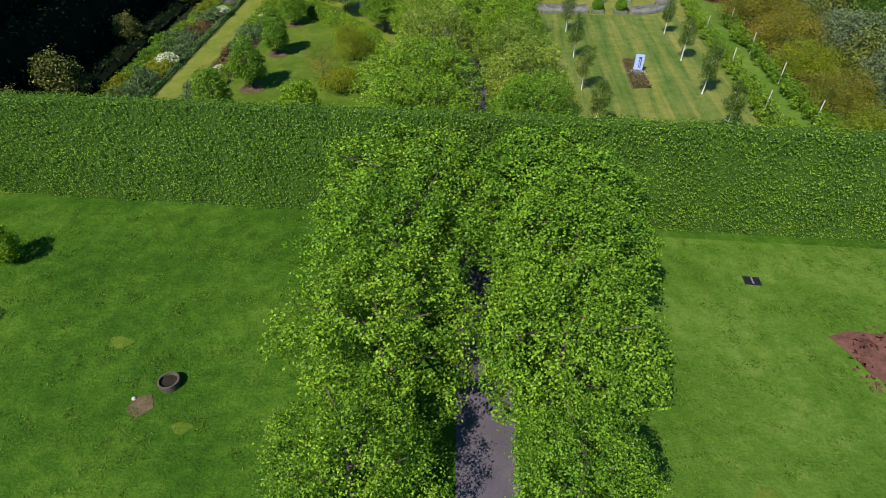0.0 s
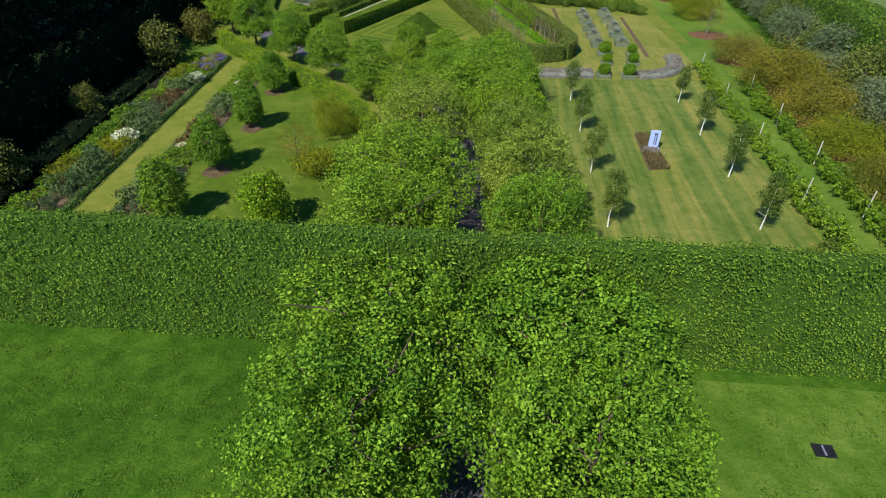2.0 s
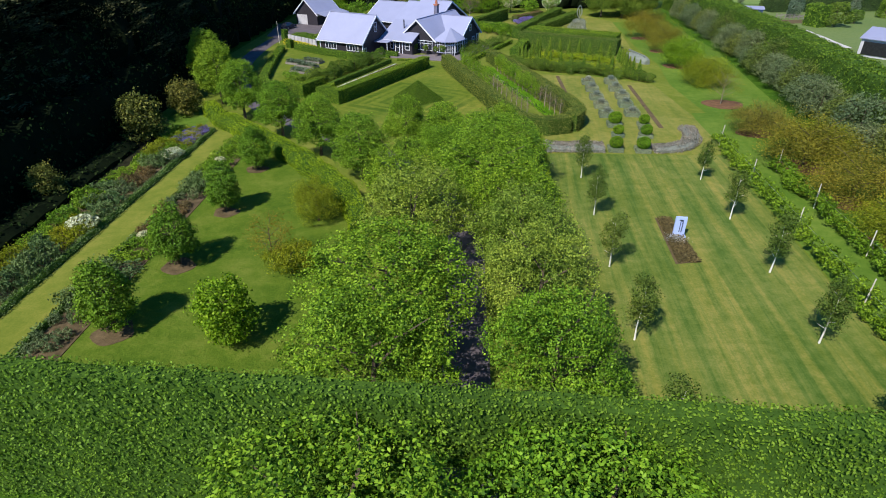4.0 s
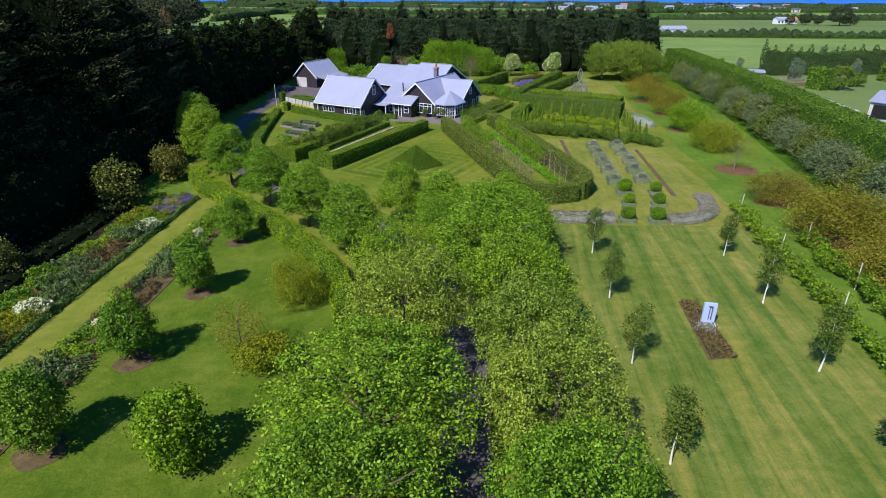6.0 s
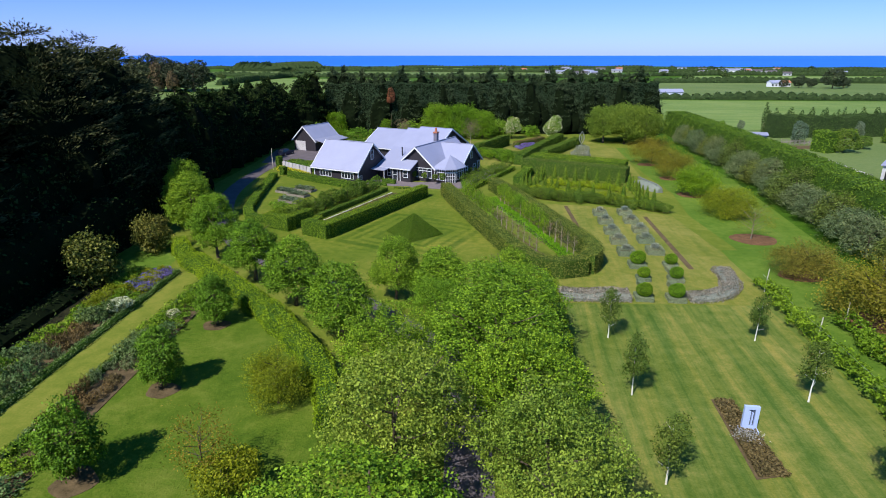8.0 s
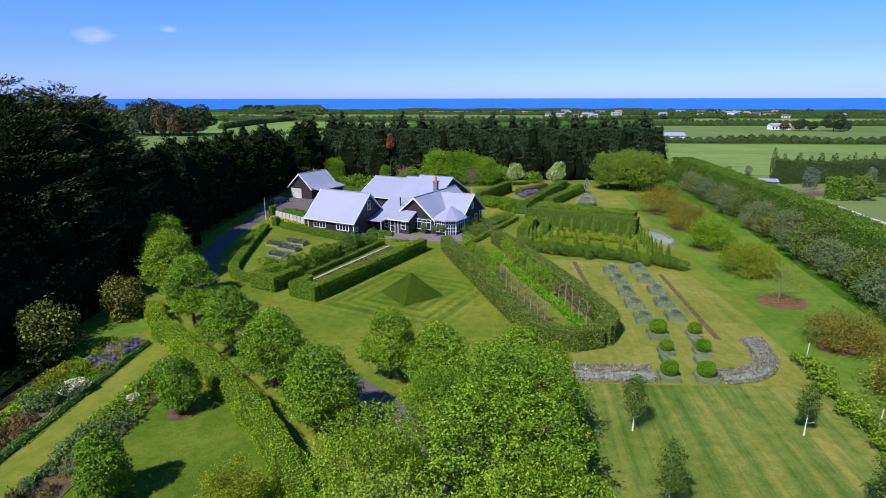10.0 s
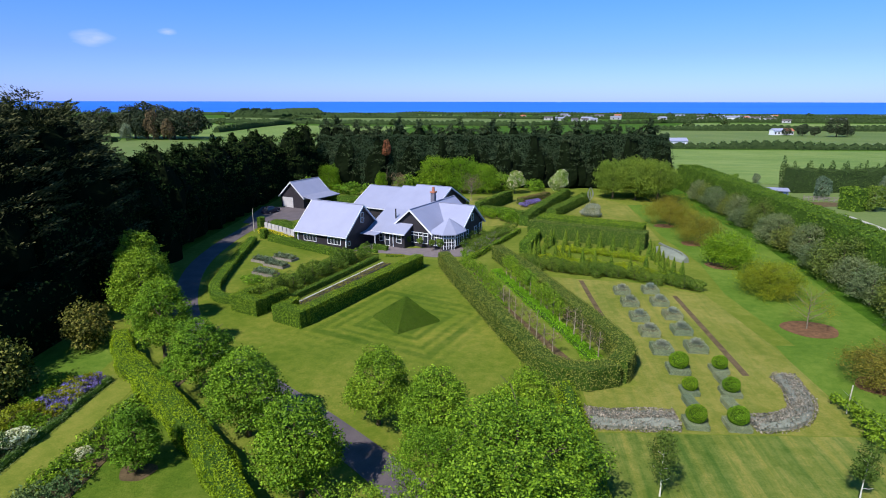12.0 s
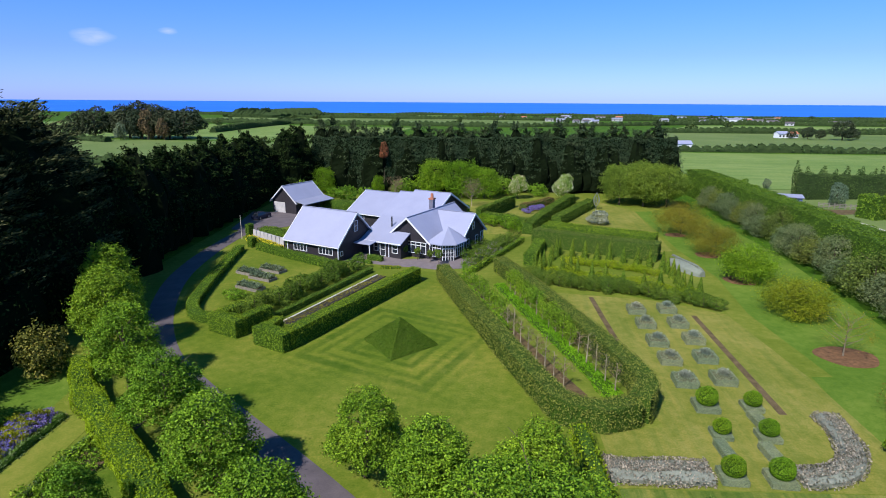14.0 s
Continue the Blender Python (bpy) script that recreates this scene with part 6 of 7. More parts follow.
for k, (pts, wd, ht, lf) in enumerate((([(6.0, 163), (14.5, 180)], 1.6, 2.8, "box_leaf"), ([(6.2, 164.5), (12, 160.5), (15.4, 157)], 2.0, 2.0, "box_leaf"), ([(14.8, 152), (22, 170), (29.5, 187)], 2.2, 2.2, "box_leaf"),
                                       ([(21.5, 160), (33, 181)], 2.4, 2.0, "box_leaf"), ([(4.2, 127.2), (13.4, 146.4)], 0.8, 0.8, "hedge_leaf"), ([(16.5, 176), (24.5, 186)], 2.2, 1.4, "rust_leaf"),
                                       ([(2.8, 125.5), (6.6, 132.5)], 0.8, 0.7, "lime_leaf"), ([(8.2, 126.4), (9.4, 129)], 1.6, 1.2, "lime_leaf"), ([(-32, 176), (-12, 171)], 2.0, 2.2, "box_leaf"), ([(-8, 176), (4, 172)], 2.0, 1.8, "hedge_leaf"))):
    hedge("garden_hedge", "clipped garden hedge beyond the house" if pts[0][1] > 140 else "clipped hedge beside the terrace", pts, wd, ht, lf, 0.2, 40, 250 + k, wave=0.1, top_wave=0.08, rounded=0.2)
for x, y, s_ in ((6.8, 160.0, 0.85), (8.7, 158.6, 0.85), (11.0, 156.6, 0.95), (12.7, 154.2, 1.0)):
    b2 = tree_proto("ball_bush", "clipped yellow-green ball bush", "bright_leaf", "bark", 2.5, 1.3, 0.1, 1600, 0.17, int(x * 10), 7, 0.5, 0.1, 0.05, 3, "ball bushes", 0.25, category="bush")
    b2.matrix_basis = at_pose(x, y, 0, 0, s_ * 1.2)

rb = tree_proto("round_bush", "dark green clipped round bush by the terrace", "box_leaf", "bark", 2.1, 1.35, 0.0, 1300, 0.19, 262, 8, 0.55, 0.1, 0.06, 3, "round bushes by the terrace", 0.3, category="bush", twig=0.12)
ROUND = [(3.9, 130.3), (4.9, 133.1), (6.0, 135.2), (7.3, 138.1), (8.8, 141.1), (10.4, 144.4), (11.6, 147.0), (4.0, 138.9), (5.6, 142.0), (9.6, 142.6), (3.0, 134.6)]
for i, (x, y) in enumerate(ROUND):
    m = at_pose(x, y, 0, i * 55, 0.95 + 0.1 * math.sin(i * 2.3))
    if i:
        copy_thing(rb, m)
    else:
        rb.matrix_basis = m
for x, y, s_ in ((19.0, 175.6, 1.4), (17.2, 172.4, 1.2), (20.6, 177.8, 1.2)):
    copy_thing(purp, at_pose(x, y, 0, x * 30, s_))["label"] = "clump of purple flowers behind the hedge"
lawn("lawn_back", [(7, 152), (15, 150), (29, 188), (8, 188), (-12, 178), (-10, 166)], "planter_lawn", 0.010, "mown grass among garden hedges")

# ---- house ----
HOME = pose(-16.1, 128.3, 0, 0, 0, -27)
house = thing("house", "dark timber country house with pale metal roofs", "house", HOME)


def poly_slab(s, pts, t):
    """A sloping slab with the outline given on its top face."""
    n = len(pts)
    s.add([tuple(p) for p in pts] + [(x, y, z - t) for x, y, z in pts], [tuple(range(n)), tuple(range(n, 2 * n))[::-1]] + [(i, n + i, n + (i + 1) % n, (i + 1) % n) for i in range(n)])


def gable_block(parent, a0, a1, b0, b1, eave, ridge, along="a", over=0.45, ends=(True, True), boards="boards"):
    """Walls with gables, two roof slopes, ridge cap, barge boards and gutters. along: the axis that the ridge follows."""
    flip = along == "b"

    def P(x, y, z):
        return (y, x, z) if flip else (x, y, z)

    x0, x1, y0, y1 = (b0, b1, a0, a1) if flip else (a0, a1, b0, b1)
    ym = (y0 + y1) / 2
    k = (ridge - eave) / (ym - y0)
    s = Shape()
    pro = [(y0, 0.0), (y1, 0.0), (y1, eave), (ym, ridge - 0.05), (y0, eave)]
    v = [P(x0, y, z) for y, z in pro] + [P(x1, y, z) for y, z in pro]
    f = [(0, 1, 2, 3, 4), (9, 8, 7, 6, 5)] + [(i, (i + 1) % 5 + 5 - 5, (i + 1) % 5 + 5, i + 5) for i in range(5)]
    s.add(v, f)
    put("wall", s.mesh("wall"), M[boards], parent)
    e0, e1 = (over if ends[0] else 0), (over if ends[1] else 0)
    for sg in (-1, 1):
        yo = ym + sg * ((y1 - y0) / 2 + over)
        zo = eave - k * over
        r = Shape()
        poly_slab(r, [P(x0 - e0, yo, zo + 0.16), P(x1 + e1, yo, zo + 0.16), P(x1 + e1, ym, ridge + 0.16), P(x0 - e0, ym, ridge + 0.16)], 0.14)
        put("roof", r.mesh("roof"), M["roof"], parent)
        g = Shape()
        a_, b_ = P(x0 - e0, yo + sg * 0.02 - 0.05, zo - 0.06), P(x1 + e1, yo + sg * 0.02 + 0.05, zo + 0.10)
        g.box(min(a_[0], b_[0]), min(a_[1], b_[1]), a_[2], max(a_[0], b_[0]), max(a_[1], b_[1]), b_[2])
        put("gutter", g.mesh("gutter"), M["white_paint"], parent)
    for on, x in zip(ends, (x0 - over, x1 + over)):
        if not on:
            continue
        for sg in (-1, 1):
            yo = ym + sg * ((y1 - y0) / 2 + over)
            zo = eave - k * over
            b = Shape()
            w = 0.05
            pts = [(x - w, yo, zo), (x + w, yo, zo), (x + w, ym, ridge), (x - w, ym, ridge)]
            lo = [P(*p_) for p_ in pts]
            hi = [P(p_[0], p_[1], p_[2] + 0.19) for p_ in pts]
            lo = [(p_[0], p_[1], p_[2] - 0.12) for p_ in lo]
            b.add(lo + hi, [(3, 2, 1, 0), (4, 5, 6, 7), (0, 1, 5, 4), (1, 2, 6, 5), (2, 3, 7, 6), (3, 0, 4, 7)])
            put("barge_board", b.mesh("barge_board"), M["white_paint"], parent)
    c = Shape()
    u0, u1 = P(x0 - e0, ym - 0.12, ridge + 0.15), P(x1 + e1, ym + 0.12, ridge + 0.23)
    c.box(min(u0[0], u1[0]), min(u0[1], u1[1]), u0[2], max(u0[0], u1[0]), max(u0[1], u1[1]), u1[2])
    put("ridge_cap", c.mesh("ridge_cap"), M["roof"], parent)


def window(parent, a, b, z0, w, h, face, panes=2, bars=0, name="window", transom=0.0):
    """A white-framed window; face: the degrees to which it looks, -90 for the front, 0 for the east end."""
    o = new(name)
    o.empty_display_size = 0.1
    o.parent = parent
    o.matrix_basis = pose(a, b, z0, 0, 0, face + 90)
    s = Shape()
    t = 0.09
    s.box(-w / 2 - t, -0.07, -t, w / 2 + t, 0.06, 0.0).box(-w / 2 - t, -0.07, h, w / 2 + t, 0.06, h + t)
    s.box(-w / 2 - t, -0.07, 0, -w / 2, 0.06, h).box(w / 2, -0.07, 0, w / 2 + t, 0.06, h)
    for i in range(1, panes):
        x = -w / 2 + w * i / panes
        s.box(x - 0.04, -0.06, 0, x + 0.04, 0.05, h)
    for i in range(bars):
        z = h * (i + 1) / (bars + 1)
        s.box(-w / 2, -0.055, z - 0.03, w / 2, 0.045, z + 0.03)
    if transom:
        s.box(-w / 2, -0.06, transom - 0.05, w / 2, 0.05, transom + 0.05)
    put("window_frame", s.mesh("window_frame"), M["white_paint"], o)
    for i in range(panes):
        x = -w / 2 + w * i / panes
        put("pane", Shape().box(x + 0.02, -0.02, 0.01, x + w / panes - 0.02, 0.01, h - 0.01).mesh("pane"), M["glass"], o)
    return o


# west wing, link, middle gable, east gable and the back range
gable_block(house, -12.2, -1.8, 2.4, 11.6, 2.75, 6.95, "a")
window(house, -9.4, 2.38, 1.0, 2.6, 0.95, -90, 4)
window(house, -4.2, 2.38, 1.0, 2.6, 0.95, -90, 4)
window(house, -1.78, 7.0, 4.1, 0.8, 1.6, 0, 1, 1)
window(house, -1.78, 3.2, 0.9, 0.5, 0.6, 0, 1)
for a in (-12.1, -1.75):
    put("corner_board", Shape().box(a - 0.08, 2.3, 0, a + 0.08, 2.46, 2.7).mesh("corner_board"), M["white_paint"], house)
s = Shape()
poly_slab(s, [(-14.0, 3.2, 2.35), (-12.2, 3.2, 2.6), (-12.2, 9.0, 2.6), (-14.0, 9.0, 2.35)], 0.12)
put("porch_roof", s.mesh("porch_roof"), M["roof"], house)
for b in (3.4, 8.8):
    put("porch_post", Shape().box(-13.9, b - 0.06, 0, -13.78, b + 0.06, 2.3).mesh("porch_post"), M["boards"], house)
s = Shape().add([(-1.8, 8.7, 0), (5.6, 8.7, 0), (5.6, 14.4, 0), (-1.8, 14.4, 0), (-1.8, 8.7, 2.6), (5.6, 8.7, 2.6), (5.6, 14.4, 5.2), (-1.8, 14.4, 5.2)],
                [(0, 1, 5, 4), (1, 2, 6, 5), (2, 3, 7, 6), (3, 0, 4, 7), (4, 5, 6, 7)])
put("wall", s.mesh("wall"), M["boards"], house)
s = Shape()
poly_slab(s, [(-1.9, 8.2, 2.55), (5.95, 8.2, 2.55), (5.95, 14.6, 5.45), (-1.9, 14.6, 5.45)], 0.16)
put("roof", s.mesh("roof"), M["roof"], house)
put("gutter", Shape().box(-1.9, 8.08, 2.36, 5.95, 8.2, 2.54).mesh("gutter"), M["white_paint"], house)
s = Shape()
poly_slab(s, [(-2.2, 6.3, 2.35), (1.4, 6.3, 2.35), (1.4, 8.8, 2.6), (-2.2, 8.8, 2.6)], 0.12)
put("porch_roof", s.mesh("porch_roof"), M["roof"], house)
for a in (-2.0, 1.2):
    put("porch_post", Shape().box(a - 0.06, 6.4, 0, a + 0.06, 6.52, 2.3).mesh("porch_post"), M["white_paint"], house)
window(house, 2.2, 8.68, 0.2, 0.9, 2.0, -90, 1, 1, "door")
window(house, 0.9, 8.68, 0.9, 0.7, 1.2, -90, 1, 1)
window(house, 4.5, 8.68, 0.9, 0.9, 1.2, -90, 1, 1)
put("corner_board", Shape().box(3.3, 8.6, 0, 3.42, 8.72, 2.5).mesh("corner_board"), M["white_paint"], house)
put("flue", Shape().tube((1.8, 12.0, 4.2), (1.8, 12.0, 5.9), 0.12, 0.12).mesh("flue"), M["black_metal"], house)
gable_block(house, 1.6, 9.4, 11.0, 27.0, 2.8, 6.2, "b", ends=(True, False))
window(house, 7.0, 10.98, 0.75, 3.6, 1.7, -90, 4, 0, "window", 1.25)
gable_block(house, 6.0, 12.6, 16.0, 24.4, 2.8, 6.0, "a", ends=(False, True))
for b, z, w, h in ((18.2, 0.8, 0.8, 1.3), (21.6, 0.8, 0.9, 1.3), (20.2, 3.5, 0.6, 1.1), (23.6, 0.5, 0.8, 1.9)):
    window(house, 12.62, b, z, w, h, 0, 1, 1)
# bay with its faceted roof
BAY = [(9.3, 11.2), (11.7, 11.0), (13.3, 12.2), (13.5, 15.0), (12.6, 16.6)]
s = Shape().prism(BAY + [(9.3, 16.6)], 0, 2.75)
put("wall", s.mesh("wall"), M["boards"], house)
apex = (10.9, 14.6, 4.75)
rim = [(9.0, 10.7, 2.7), (11.9, 10.5, 2.7), (13.8, 11.9, 2.7), (14.0, 15.2, 2.7), (12.9, 17.0, 2.75), (9.0, 16.8, 3.4)]
for i in range(5):
    s = Shape()
    poly_slab(s, [rim[i], rim[i + 1], apex], 0.14)
    put("roof", s.mesh("roof"), M["roof"], house)
for i in range(4):
    (a0, b0), (a1, b1) = BAY[i], BAY[i + 1]
    L = math.hypot(a1 - a0, b1 - b0)
    ang = math.degrees(math.atan2(b1 - b0, a1 - a0)) - 90
    mx, my = (a0 + a1) / 2 + 0.02 * math.cos(radians(ang)), (b0 + b1) / 2 + 0.02 * math.sin(radians(ang))
    if i == 1:
        window(house, mx, my, 0.05, L - 0.3, 2.5, ang, 4, 3, "door", 2.0)
    else:
        window(house, mx, my, 0.6, L - 0.4, 1.95, ang, 4 if L > 2 else 2, 0, "window", 1.4)
# back range
gable_block(house, -13.2, -6.0, 20.0, 32.2, 4.0, 7.05, "a", ends=(True, False))
gable_block(house, -6.0, -3.2, 20.0, 33.4, 4.0, 7.35, "a", ends=(False, False))
gable_block(house, -3.2, 4.2, 20.0, 34.8, 4.0, 7.7, "a", ends=(False, True))
for a in (-11.6, -10.2, -5.0, -4.2):
    window(house, a, 19.98, 2.7, 0.8, 1.1, -90, 2)
ch = Shape().box(4.6, 19.3, 4.5, 5.35, 20.05, 7.9)
chim = put("chimney", ch.mesh("chimney"), M["slate_paint"], house, "grey rendered chimney")
put("chimney_cap", Shape().box(4.5, 19.2, 7.9, 5.45, 20.15, 8.15).mesh("chimney_cap"), M["terracotta"], chim)
put("chimney_pot", Shape().tube((4.98, 19.68, 8.15), (4.98, 19.68, 8.95), 0.28, 0.22, 10).mesh("chimney_pot"), M["terracotta"], chim)


def home(a, b):
    p = HOME @ Vector((a, b, 0))
    return p.x, p.y


flat("terrace", [home(-1.5, 3.2), home(13, 6.5), home(17, 9.5), home(18, 30), home(14, 31), home(12.6, 17), home(9, 11), home(5.6, 8.7), home(-1.5, 8.7)], "paving", 0.05, "grey paved terrace round the house", "terrace")
for k, (p, q_, wd, ht, lf) in enumerate((((1.2, 6.0), (3.8, 6.2), 0.9, 0.9, "box_leaf"), ((-0.6, 4.6), (3.2, 4.2), 0.7, 0.5, "hedge_leaf"), ((5.6, 3.2), (8.2, 4.4), 0.9, 0.35, "olive_leaf"))):
    hedge("house_planting", "low planting at the foot of the house wall", [home(*p), home(*q_)], wd, ht, lf, 0.16, 60, 280 + k, wave=0.1, rounded=0.4, category="planting")
std = tree_proto("standard_bush", "clipped round bush on a short stem by the house", "box_leaf", "bark", 2.0, 0.62, 0.75, 1500, 0.1, 290, 4, 0.3, 0.0, 0.05, 2, "round bushes by the house", 0.12, category="bush")
for i, (a, b) in enumerate(((5.6, 9.9), (8.0, 9.8), (10.4, 9.6), (12.3, 9.0))):
    x, y = home(a, b)
    m = at_pose(x, y, 0, i * 50, 1.0 if i < 3 else 1.25)
    if i:
        copy_thing(std, m)
    else:
        std.matrix_basis = m

# ---- garage, car and yard wall ----
garage = thing("garage", "dark timber garage with a pale metal roof", "garage", HOME)
gable_block(garage, -40.4, -33.6, 27.6, 36.5, 2.75, 5.85, "b")
s = Shape()
poly_slab(s, [(-33.6, 27.2, 3.05), (-30.6, 27.2, 2.45), (-30.6, 37.0, 2.45), (-33.6, 37.0, 3.05)], 0.14)
put("carport_roof", s.mesh("carport_roof"), M["roof"], garage)
for b in (27.5, 32, 36.6):
    put("carport_post", Shape().box(-30.9, b - 0.08, 0, -30.74, b + 0.08, 2.35).mesh("carport_post"), M["boards"], garage)
s = Shape()
for i in range(5):
    s.box(-39.9, 27.50, 0.02 + i * 0.47, -36.7, 27.57, 0.02 + i * 0.47 + 0.45)
put("garage_door", s.mesh("garage_door"), M["render_wall"], garage, "pale sectional garage door")
car = thing("car", "dark blue parked hatchback car", "car", pose(-39.6, 163.4, 0, 0, 0, -22))
prof = [(-0.86, -2.1), (0.86, -2.1), (0.9, 0), (0.86, 2.1), (-0.86, 2.1), (-0.9, 0)]
put("body", Shape().prism(prof, 0.28, 0.88, 0.04).mesh("body"), M["car_paint"], car)
put("cabin", Shape().prism([(-0.78, -1.9), (0.78, -1.9), (0.78, 0.7), (-0.78, 0.7)], 0.86, 1.42, 0.22).mesh("cabin"), M["glass"], car)
put("roof", Shape().prism([(-0.64, -1.4), (0.64, -1.4), (0.64, 0.4), (-0.64, 0.4)], 1.40, 1.47, 0.1).mesh("roof"), M["car_paint"], car)
for x in (-0.8, 0.8):
    for y in (-1.3, 1.3):
        wh = put("wheel", Shape().tube((x - 0.1, y, 0.32), (x + 0.1, y, 0.32), 0.32, 0.32, 14).mesh("wheel"), M["tyre"], car)
        put("rim", Shape().tube((x - 0.11, y, 0.32), (x + 0.11, y, 0.32), 0.19, 0.19, 10).mesh("rim"), M["steel"], wh)
yard = thing("yard_wall", "pale rendered yard wall with climbing plants", "wall")
wa, wb = Vector((-36.0, 147.0, 0)), Vector((-27.4, 139.6, 0))
for i in range(9):
    p, q_ = wa.lerp(wb, i / 9), wa.lerp(wb, (i + 0.82) / 9)
    l_, r_ = ribbon([(p.x, p.y), (q_.x, q_.y)], [0.25, 0.25])
    put("panel", Shape().prism([l_[0], r_[0], r_[1], l_[1]], 0, 1.6).mesh("panel"), M["render_wall"], yard)
l_, r_ = ribbon([(wa.x, wa.y), (wb.x, wb.y)], [0.12, 0.12])
put("footing", Shape().prism([l_[0], r_[0], r_[1], l_[1]], 0, 0.9).mesh("footing"), M["render_wall"], yard)
hedge("yellow_hedge", "low hedge of yellow flowering shrubs below the wall", [(-35.2, 144.4), (-31, 140.8), (-27.6, 137.8)], 1.4, 0.9, "yellow_flower", 0.18, 55, 295, wave=0.12, top_wave=0.1, rounded=0.3)
hedge("yard_shrubs", "dark green shrubs behind the yard wall", [(-34.6, 149.5), (-29, 146), (-27.5, 143)], 2.2, 1.5, "box_leaf", 0.2, 40, 296, wave=0.2, top_wave=0.2, rounded=0.4, category="shrubs")
tagged(put("pole", Shape().tube((0, 0, 0), (0, 0, 4.4), 0.06, 0.04).mesh("pole"), M["pale_timber"], None, "", pose(-36.9, 145.2, 0)), "thin pale pole beside the gate", "pole")

# ---- neighbouring place ----
nb = [tree_proto("far_tree", "rounded evergreen tree by the neighbouring yard", k, "bark", 7.0, 3.6, 0.2, 2200, 0.45, 300 + i, 12, 0.42, 0.3, 0.2, 6, "trees of the next place", 0.4) for i, k in enumerate(("hedge_leaf", "blue_leaf", "box_leaf"))]
plant(nb, [(118, 186, 0.75), (93.5, 186.2, 0.62, 0.85), (96, 171, 0.95, 0.85), (126, 190, 0.8), (113.7, 193, 0.65, 0.85), (104, 176, 0.6), (86, 217, 0.5), (79, 216, 0.55), (72, 219, 0.45), (66, 221, 0.45), (91, 214, 0.5)])
hedge("far_hedge", "tall clipped hedge of the next place", [(91.5, 197.5), (124, 201), (166, 199)], 5, 6.0, "dark_hedge_leaf", 0.3, 16, 310, inner="inner_far", wave=0.3, top_wave=0.6)
hedge("far_hedge", "tall clipped hedge beside a shed", [(90.6, 173.5), (92.4, 169.5)], 3.6, 5.0, "hedge_leaf", 0.42, 9, 311, wave=0.3, top_wave=0.2)


def shed(name, label, x, y, w, d, h, rise, turn, wall="render_wall", roof="roof", category="building", doors=2):
    o = thing(name, label, category, pose(x, y, 0, 0, 0, turn))
    put("wall", Shape().box(-w / 2, -d / 2, 0, w / 2, d / 2, h).mesh("wall"), M[wall], o)
    for sg in (-1, 1):
        s = Shape()
        poly_slab(s, [(-w / 2 - 0.3, sg * (d / 2 + 0.4), h), (w / 2 + 0.3, sg * (d / 2 + 0.4), h), (w / 2 + 0.3, 0, h + rise), (-w / 2 - 0.3, 0, h + rise)], 0.14)
        put("roof", s.mesh("roof"), M[roof], o)
    g = Shape()
    for x_ in (-w / 2, w / 2):
        g.add([(x_ - 0.02, -d / 2, h - 0.05), (x_ - 0.02, d / 2, h - 0.05), (x_ - 0.02, 0, h + rise - 0.1), (x_ + 0.02, -d / 2, h - 0.05), (x_ + 0.02, d / 2, h - 0.05), (x_ + 0.02, 0, h + rise - 0.1)],
              [(0, 2, 1), (3, 4, 5), (0, 1, 4, 3), (1, 2, 5, 4), (2, 0, 3, 5)])
    put("gable", g.mesh("gable"), M[wall], o)
    for i in range(doors):
        x_ = -w / 2 + w * (i + 0.5) / doors
        put("opening", Shape().box(x_ - 0.6, -d / 2 - 0.04, 0.7, x_ + 0.6, -d / 2 + 0.02, 2.0).mesh("opening"), M["glass"], o)
    return o


shed("shed", "long low shed with a white roof", 81.5, 188, 7.5, 4, 2.2, 0.5, -16, "blue_wall")
small = tree_proto("small_conifer", "small dark conifer behind the clipped hedge", "dark_hedge_leaf", "bark", 8.8, 0.85, 0.4, 760, 0.36, 401, 12, 0.5, 0.75, 0.08, 3, "row of small conifers", 0.5)
small.matrix_basis = at_pose(91.4, 201.2, 0)
for i in range(40):
    copy_thing(small, at_pose(92.6 + i * 1.75 + 0.6 * math.sin(i * 2.9), 201.4 + (i * 0.14 if i < 26 else 3.6), 0, i * 40, 1.1 + 0.3 * math.sin(i * 3.7), 0.76 + 0.1 * math.sin(i * 2.1)))
shed("barn", "white farm building with a dark opening", 88, 134, 12, 9, 3.4, 1.6, -50)
put("dark_front", Shape().box(-5.4, -4.62, 0.4, 4.8, -4.5, 2.8).mesh("dark_front"), M["black_metal"], bpy.data.objects["barn"])
strip("concrete_path", smooth([(83.4, 172), (85.6, 166.5), (85.2, 158), (84.2, 150), (83.6, 143)], 3), [1.5] * 13, "concrete", 0.05, "pale concrete path of the next place", "path")
flat("yard", [(84, 182), (96, 181), (97, 177), (86, 175)], "soil", 0.03, "worn earth yard", "yard")
fence = thing("fence", "grey timber rail fence by the yard", "fence")
for i in range(8):
    x, y = 88 + i * 1.0, 184.2 - i * 0.4
    put("post", Shape().box(x - 0.08, y - 0.08, 0, x + 0.08, y + 0.08, 1.3).mesh("post"), M["timber"], fence)
for z in (0.45, 0.8, 1.15):
    s = Shape()
    poly_slab(s, [(88, 184.2, z), (95, 181.4, z), (95, 181.48, z), (88, 184.28, z)], 0.12)
    put("rail", s.mesh("rail"), M["timber"], fence)

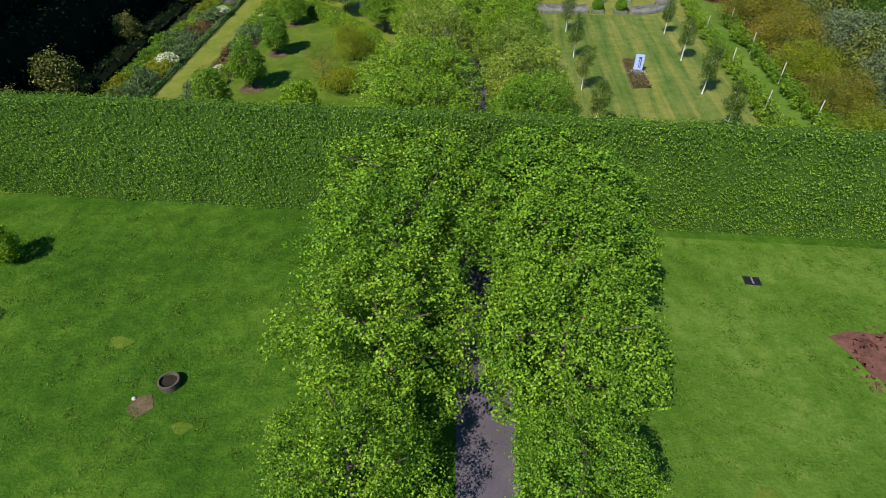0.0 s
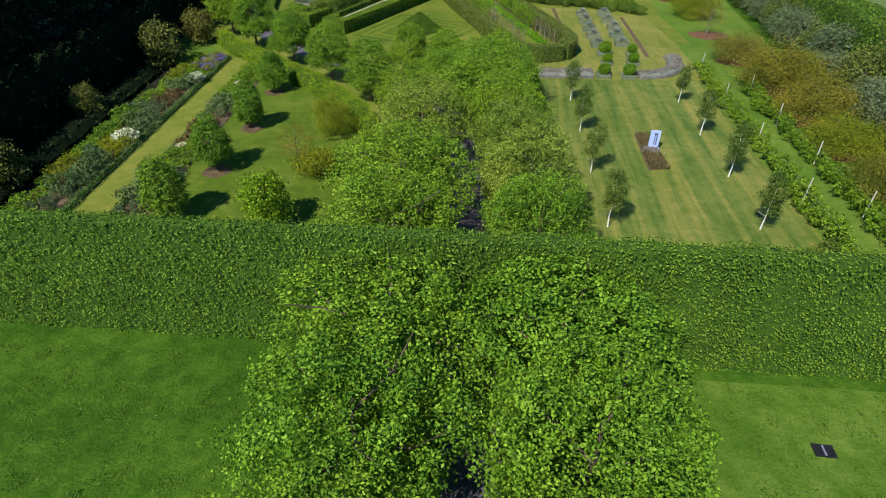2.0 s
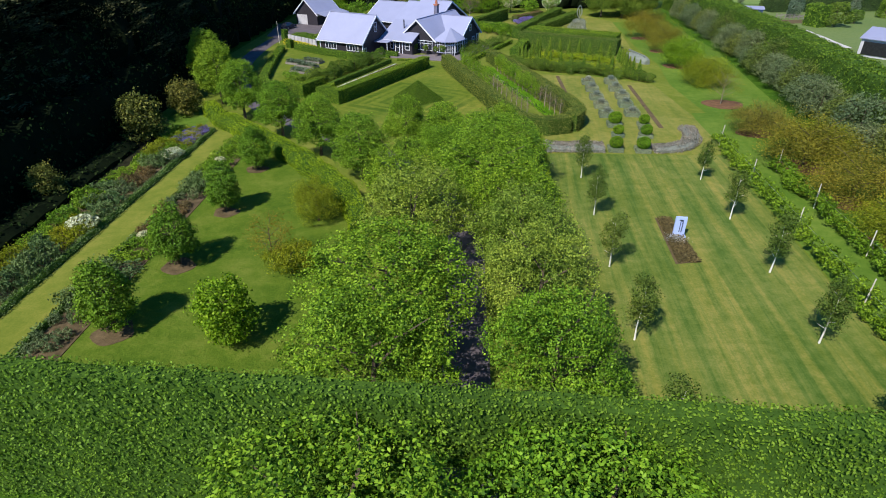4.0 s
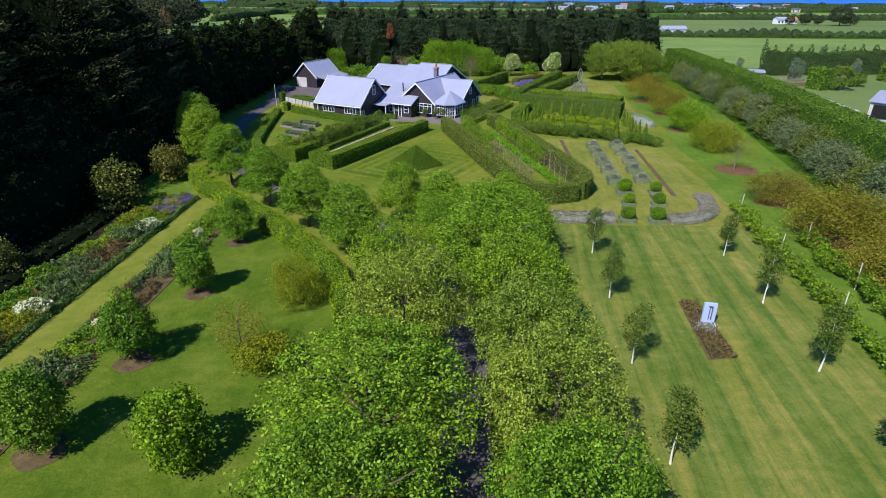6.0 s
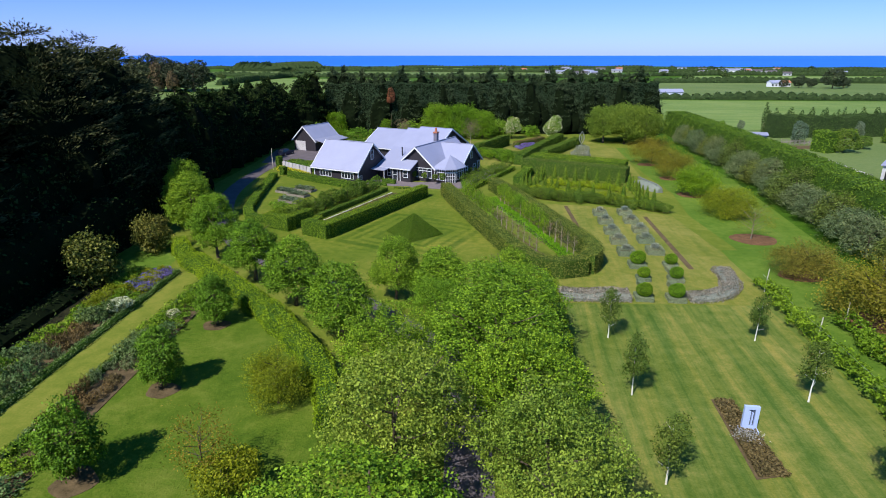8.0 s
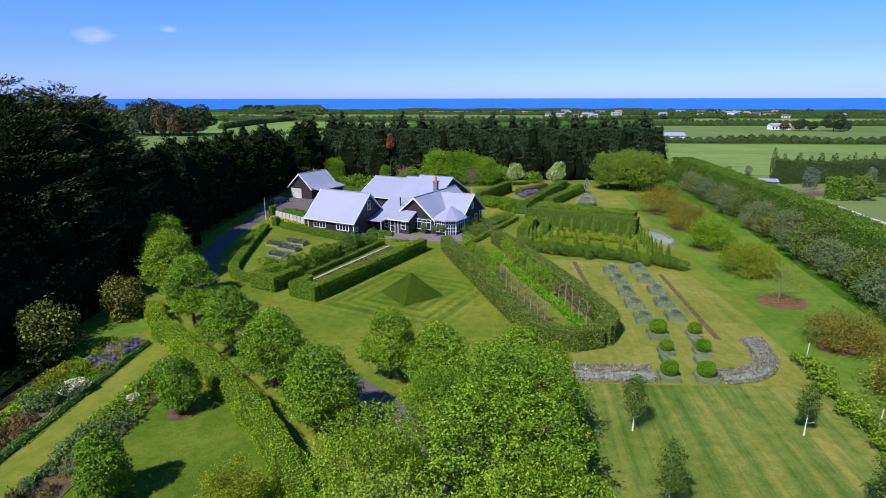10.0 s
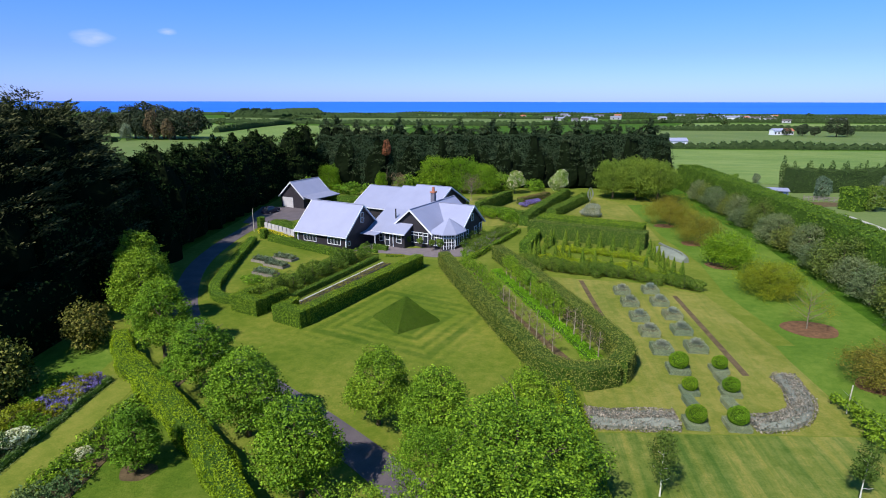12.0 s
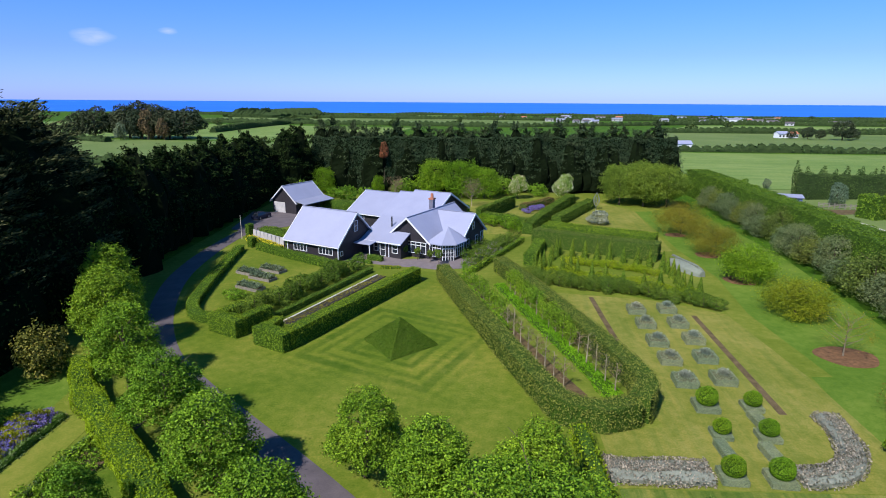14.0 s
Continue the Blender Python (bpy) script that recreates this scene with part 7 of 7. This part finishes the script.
# ---- far fields ----
lawn("field", [(20, 224), (66, 214), (320, 206), (330, 322), (120, 332), (30, 345)], "pasture_a", 0.02, "pale green mown pasture")
lawn("field", [(104, 350), (118, 340), (420, 326), (520, 500), (160, 512)], "pasture_b", 0.02, "mid green pasture")
lawn("field", [(165, 520), (560, 505), (640, 640), (240, 660)], "pasture_a", 0.02, "pale green pasture")
lawn("field", [(-380, 420), (-60, 380), (-40, 560), (-420, 640)], "pasture_a", 0.02, "bright green pasture")
lawn("field", [(-160, 250), (-48, 215), (-36, 330), (-80, 372), (-300, 400)], "pasture_b", 0.02, "green pasture beyond the shelterbelt")
lawn("field", [(-340, 680), (60, 600), (120, 760), (-300, 820)], "pasture_b", 0.02, "green pasture towards the coast")
lawn("field", [(-60, 780), (180, 770), (220, 860), (-80, 880)], "pasture_c", 0.02, "pale straw-coloured field")
lawn("field", [(260, 700), (800, 640), (860, 720), (280, 790)], "pasture_c", 0.02, "pale straw-coloured field")
lawn("field", [(-300, 850), (-90, 890), (40, 960), (-300, 980)], "pasture_a", 0.02, "pale green coastal field")
FH = [((-177.8, 463.1), (-175.2, 541.3), 6, 5), ((-175.2, 541.3), (-161.7, 672.2), 6, 5), ((104, 340), (430, 322), 5, 4), ((160, 516), (560, 502), 6, 5), ((-400, 660), (60, 580), 6, 5), ((60, 590), (300, 690), 5, 4), ((240, 690), (800, 628), 6, 5), ((-320, 832), (130, 768), 6, 5),
      ((120, 770), (600, 800), 6, 5), ((-500, 930), (-60, 886), 6, 5), ((200, 868), (900, 840), 7, 5), ((-100, 975), (300, 960), 7, 5), ((-46, 228), (-150, 262), 5, 4), ((600, 560), (760, 500), 8, 7), ((330, 316), (330, 206), 5, 4)]
for k, (p, q_, wd, ht) in enumerate(FH):
    L = math.hypot(q_[0] - p[0], q_[1] - p[1])
    n_ = max(2, int(L / 40))
    hedge("field_hedge", "dark green hedge between far fields", [(p[0] + (q_[0] - p[0]) * i / n_, p[1] + (q_[1] - p[1]) * i / n_) for i in range(n_ + 1)], wd, ht * 0.8, "field_hedge_leaf", 1.05, 0.4, 320 + k, wave=0.9, inner="inner_far", top_wave=1.4, rounded=0.4)
fw = [tree_proto("far_tree", "dark spreading tree in the distance", "far_haze_leaf", "bark", 17, 9.5, 1.0, 3200, 0.9, 350 + i, 30, 0.3, 0.2, 0.5, 6, "far trees", 0.4) for i in range(3)]
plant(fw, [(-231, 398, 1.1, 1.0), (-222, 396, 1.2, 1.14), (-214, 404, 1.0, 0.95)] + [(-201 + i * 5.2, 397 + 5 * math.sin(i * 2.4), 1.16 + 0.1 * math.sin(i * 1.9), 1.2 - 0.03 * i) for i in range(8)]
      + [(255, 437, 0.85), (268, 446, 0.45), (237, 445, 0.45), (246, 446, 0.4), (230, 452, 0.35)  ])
rust2 = tree_proto("far_tree", "tawny tree among the dark ones", "tawny_leaf", "bark", 15, 6, 1.0, 1200, 1.2, 360, 12, 0.42, 0.2, 0.4, 6)
rust2.matrix_basis = at_pose(-184, 386, 0, 0, 0.75, 1.12)
copy_thing(rust2, at_pose(-173, 384, 0, 90, 0.85, 0.72))
grey = copy_thing(nb[1], at_pose(-197, 380, 0, 0, 1.7))
grey["label"] = "grey-leaved tree before the far wood"
hedge("field_scrub", "scrub below the far wood", [(-250, 392), (-222, 380), (-196, 366)], 6, 2.6, "field_hedge_leaf", 0.9, 0.9, 361, inner="inner_far", wave=1.0, top_wave=1.2, rounded=0.5)
rh = random.Random(11)
COAST = [("white house near the far coast", "white_paint", "roof"), ("pale house near the far coast", "render_wall", "roof"), ("cottage with a terracotta roof near the coast", "render_wall", "terracotta"), ("grey shed near the far coast", "render_wall", "asphalt")]
for i in range(44):
    x = 60 + 560 * rh.random() ** 0.8
    y = 700 + 190 * rh.random() - 0.08 * x
    lb, wl_, rf = COAST[rh.choice((0, 1, 1, 2, 3, 3))]
    shed("far_house", lb, x, y, rh.uniform(6, 13), rh.uniform(5, 8), 2.6, 1.5, rh.uniform(-30, 30), wl_, rf, "house", 2)
for x, y, w, d, t_, lb, wl_ in ((227, 459, 8, 5, 10, "white farmhouse among distant trees", "white_paint"), (235, 460, 6, 5, 10, "farmhouse with a terracotta roof", "white_paint"), (116, 352, 13, 5, 5, "long white farm shed in pasture", "white_paint"),
                                (345, 780, 36, 10, 2, "long pale building by the sea", "white_paint"), (440, 560, 28, 6, -20, "long pale glasshouse across the fields", "white_paint"), (150, 862, 14, 8, 4, "white cottage standing near the coast", "white_paint")):
    shed("far_house", lb, x, y, w, d, 3.0, 1.6, t_, wl_, "terracotta" if "terracotta" in lb else "roof", "house", 3)
hedge("coast_wood", "low grey-green wood on the far headland", [(-298.5, 823.7), (-248.4, 811.5), (-204.1, 876.4)], 40, 9, "field_hedge_leaf", 2.2, 0.12, 362, wave=2.0, inner="inner_far", top_wave=3.0, rounded=0.5, category="wood")
scrub = tree_proto("far_bush", "dark clump of trees near the coast", "field_hedge_leaf", "bark", 6, 5, 0.2, 260, 1.5, 371, 9, 0.45, 0.2, 0.3, 4, "far clumps", 0.4, category="trees")
scrub.matrix_basis = at_pose(100, 800, 0)
for i in range(60):
    x = rh.uniform(-330, 700)
    copy_thing(scrub, at_pose(x, rh.uniform(560, 960) - 0.1 * max(0, x), 0, rh.uniform(0, 360), rh.uniform(0.5, 1.3), rh.uniform(0.5, 1.1)))
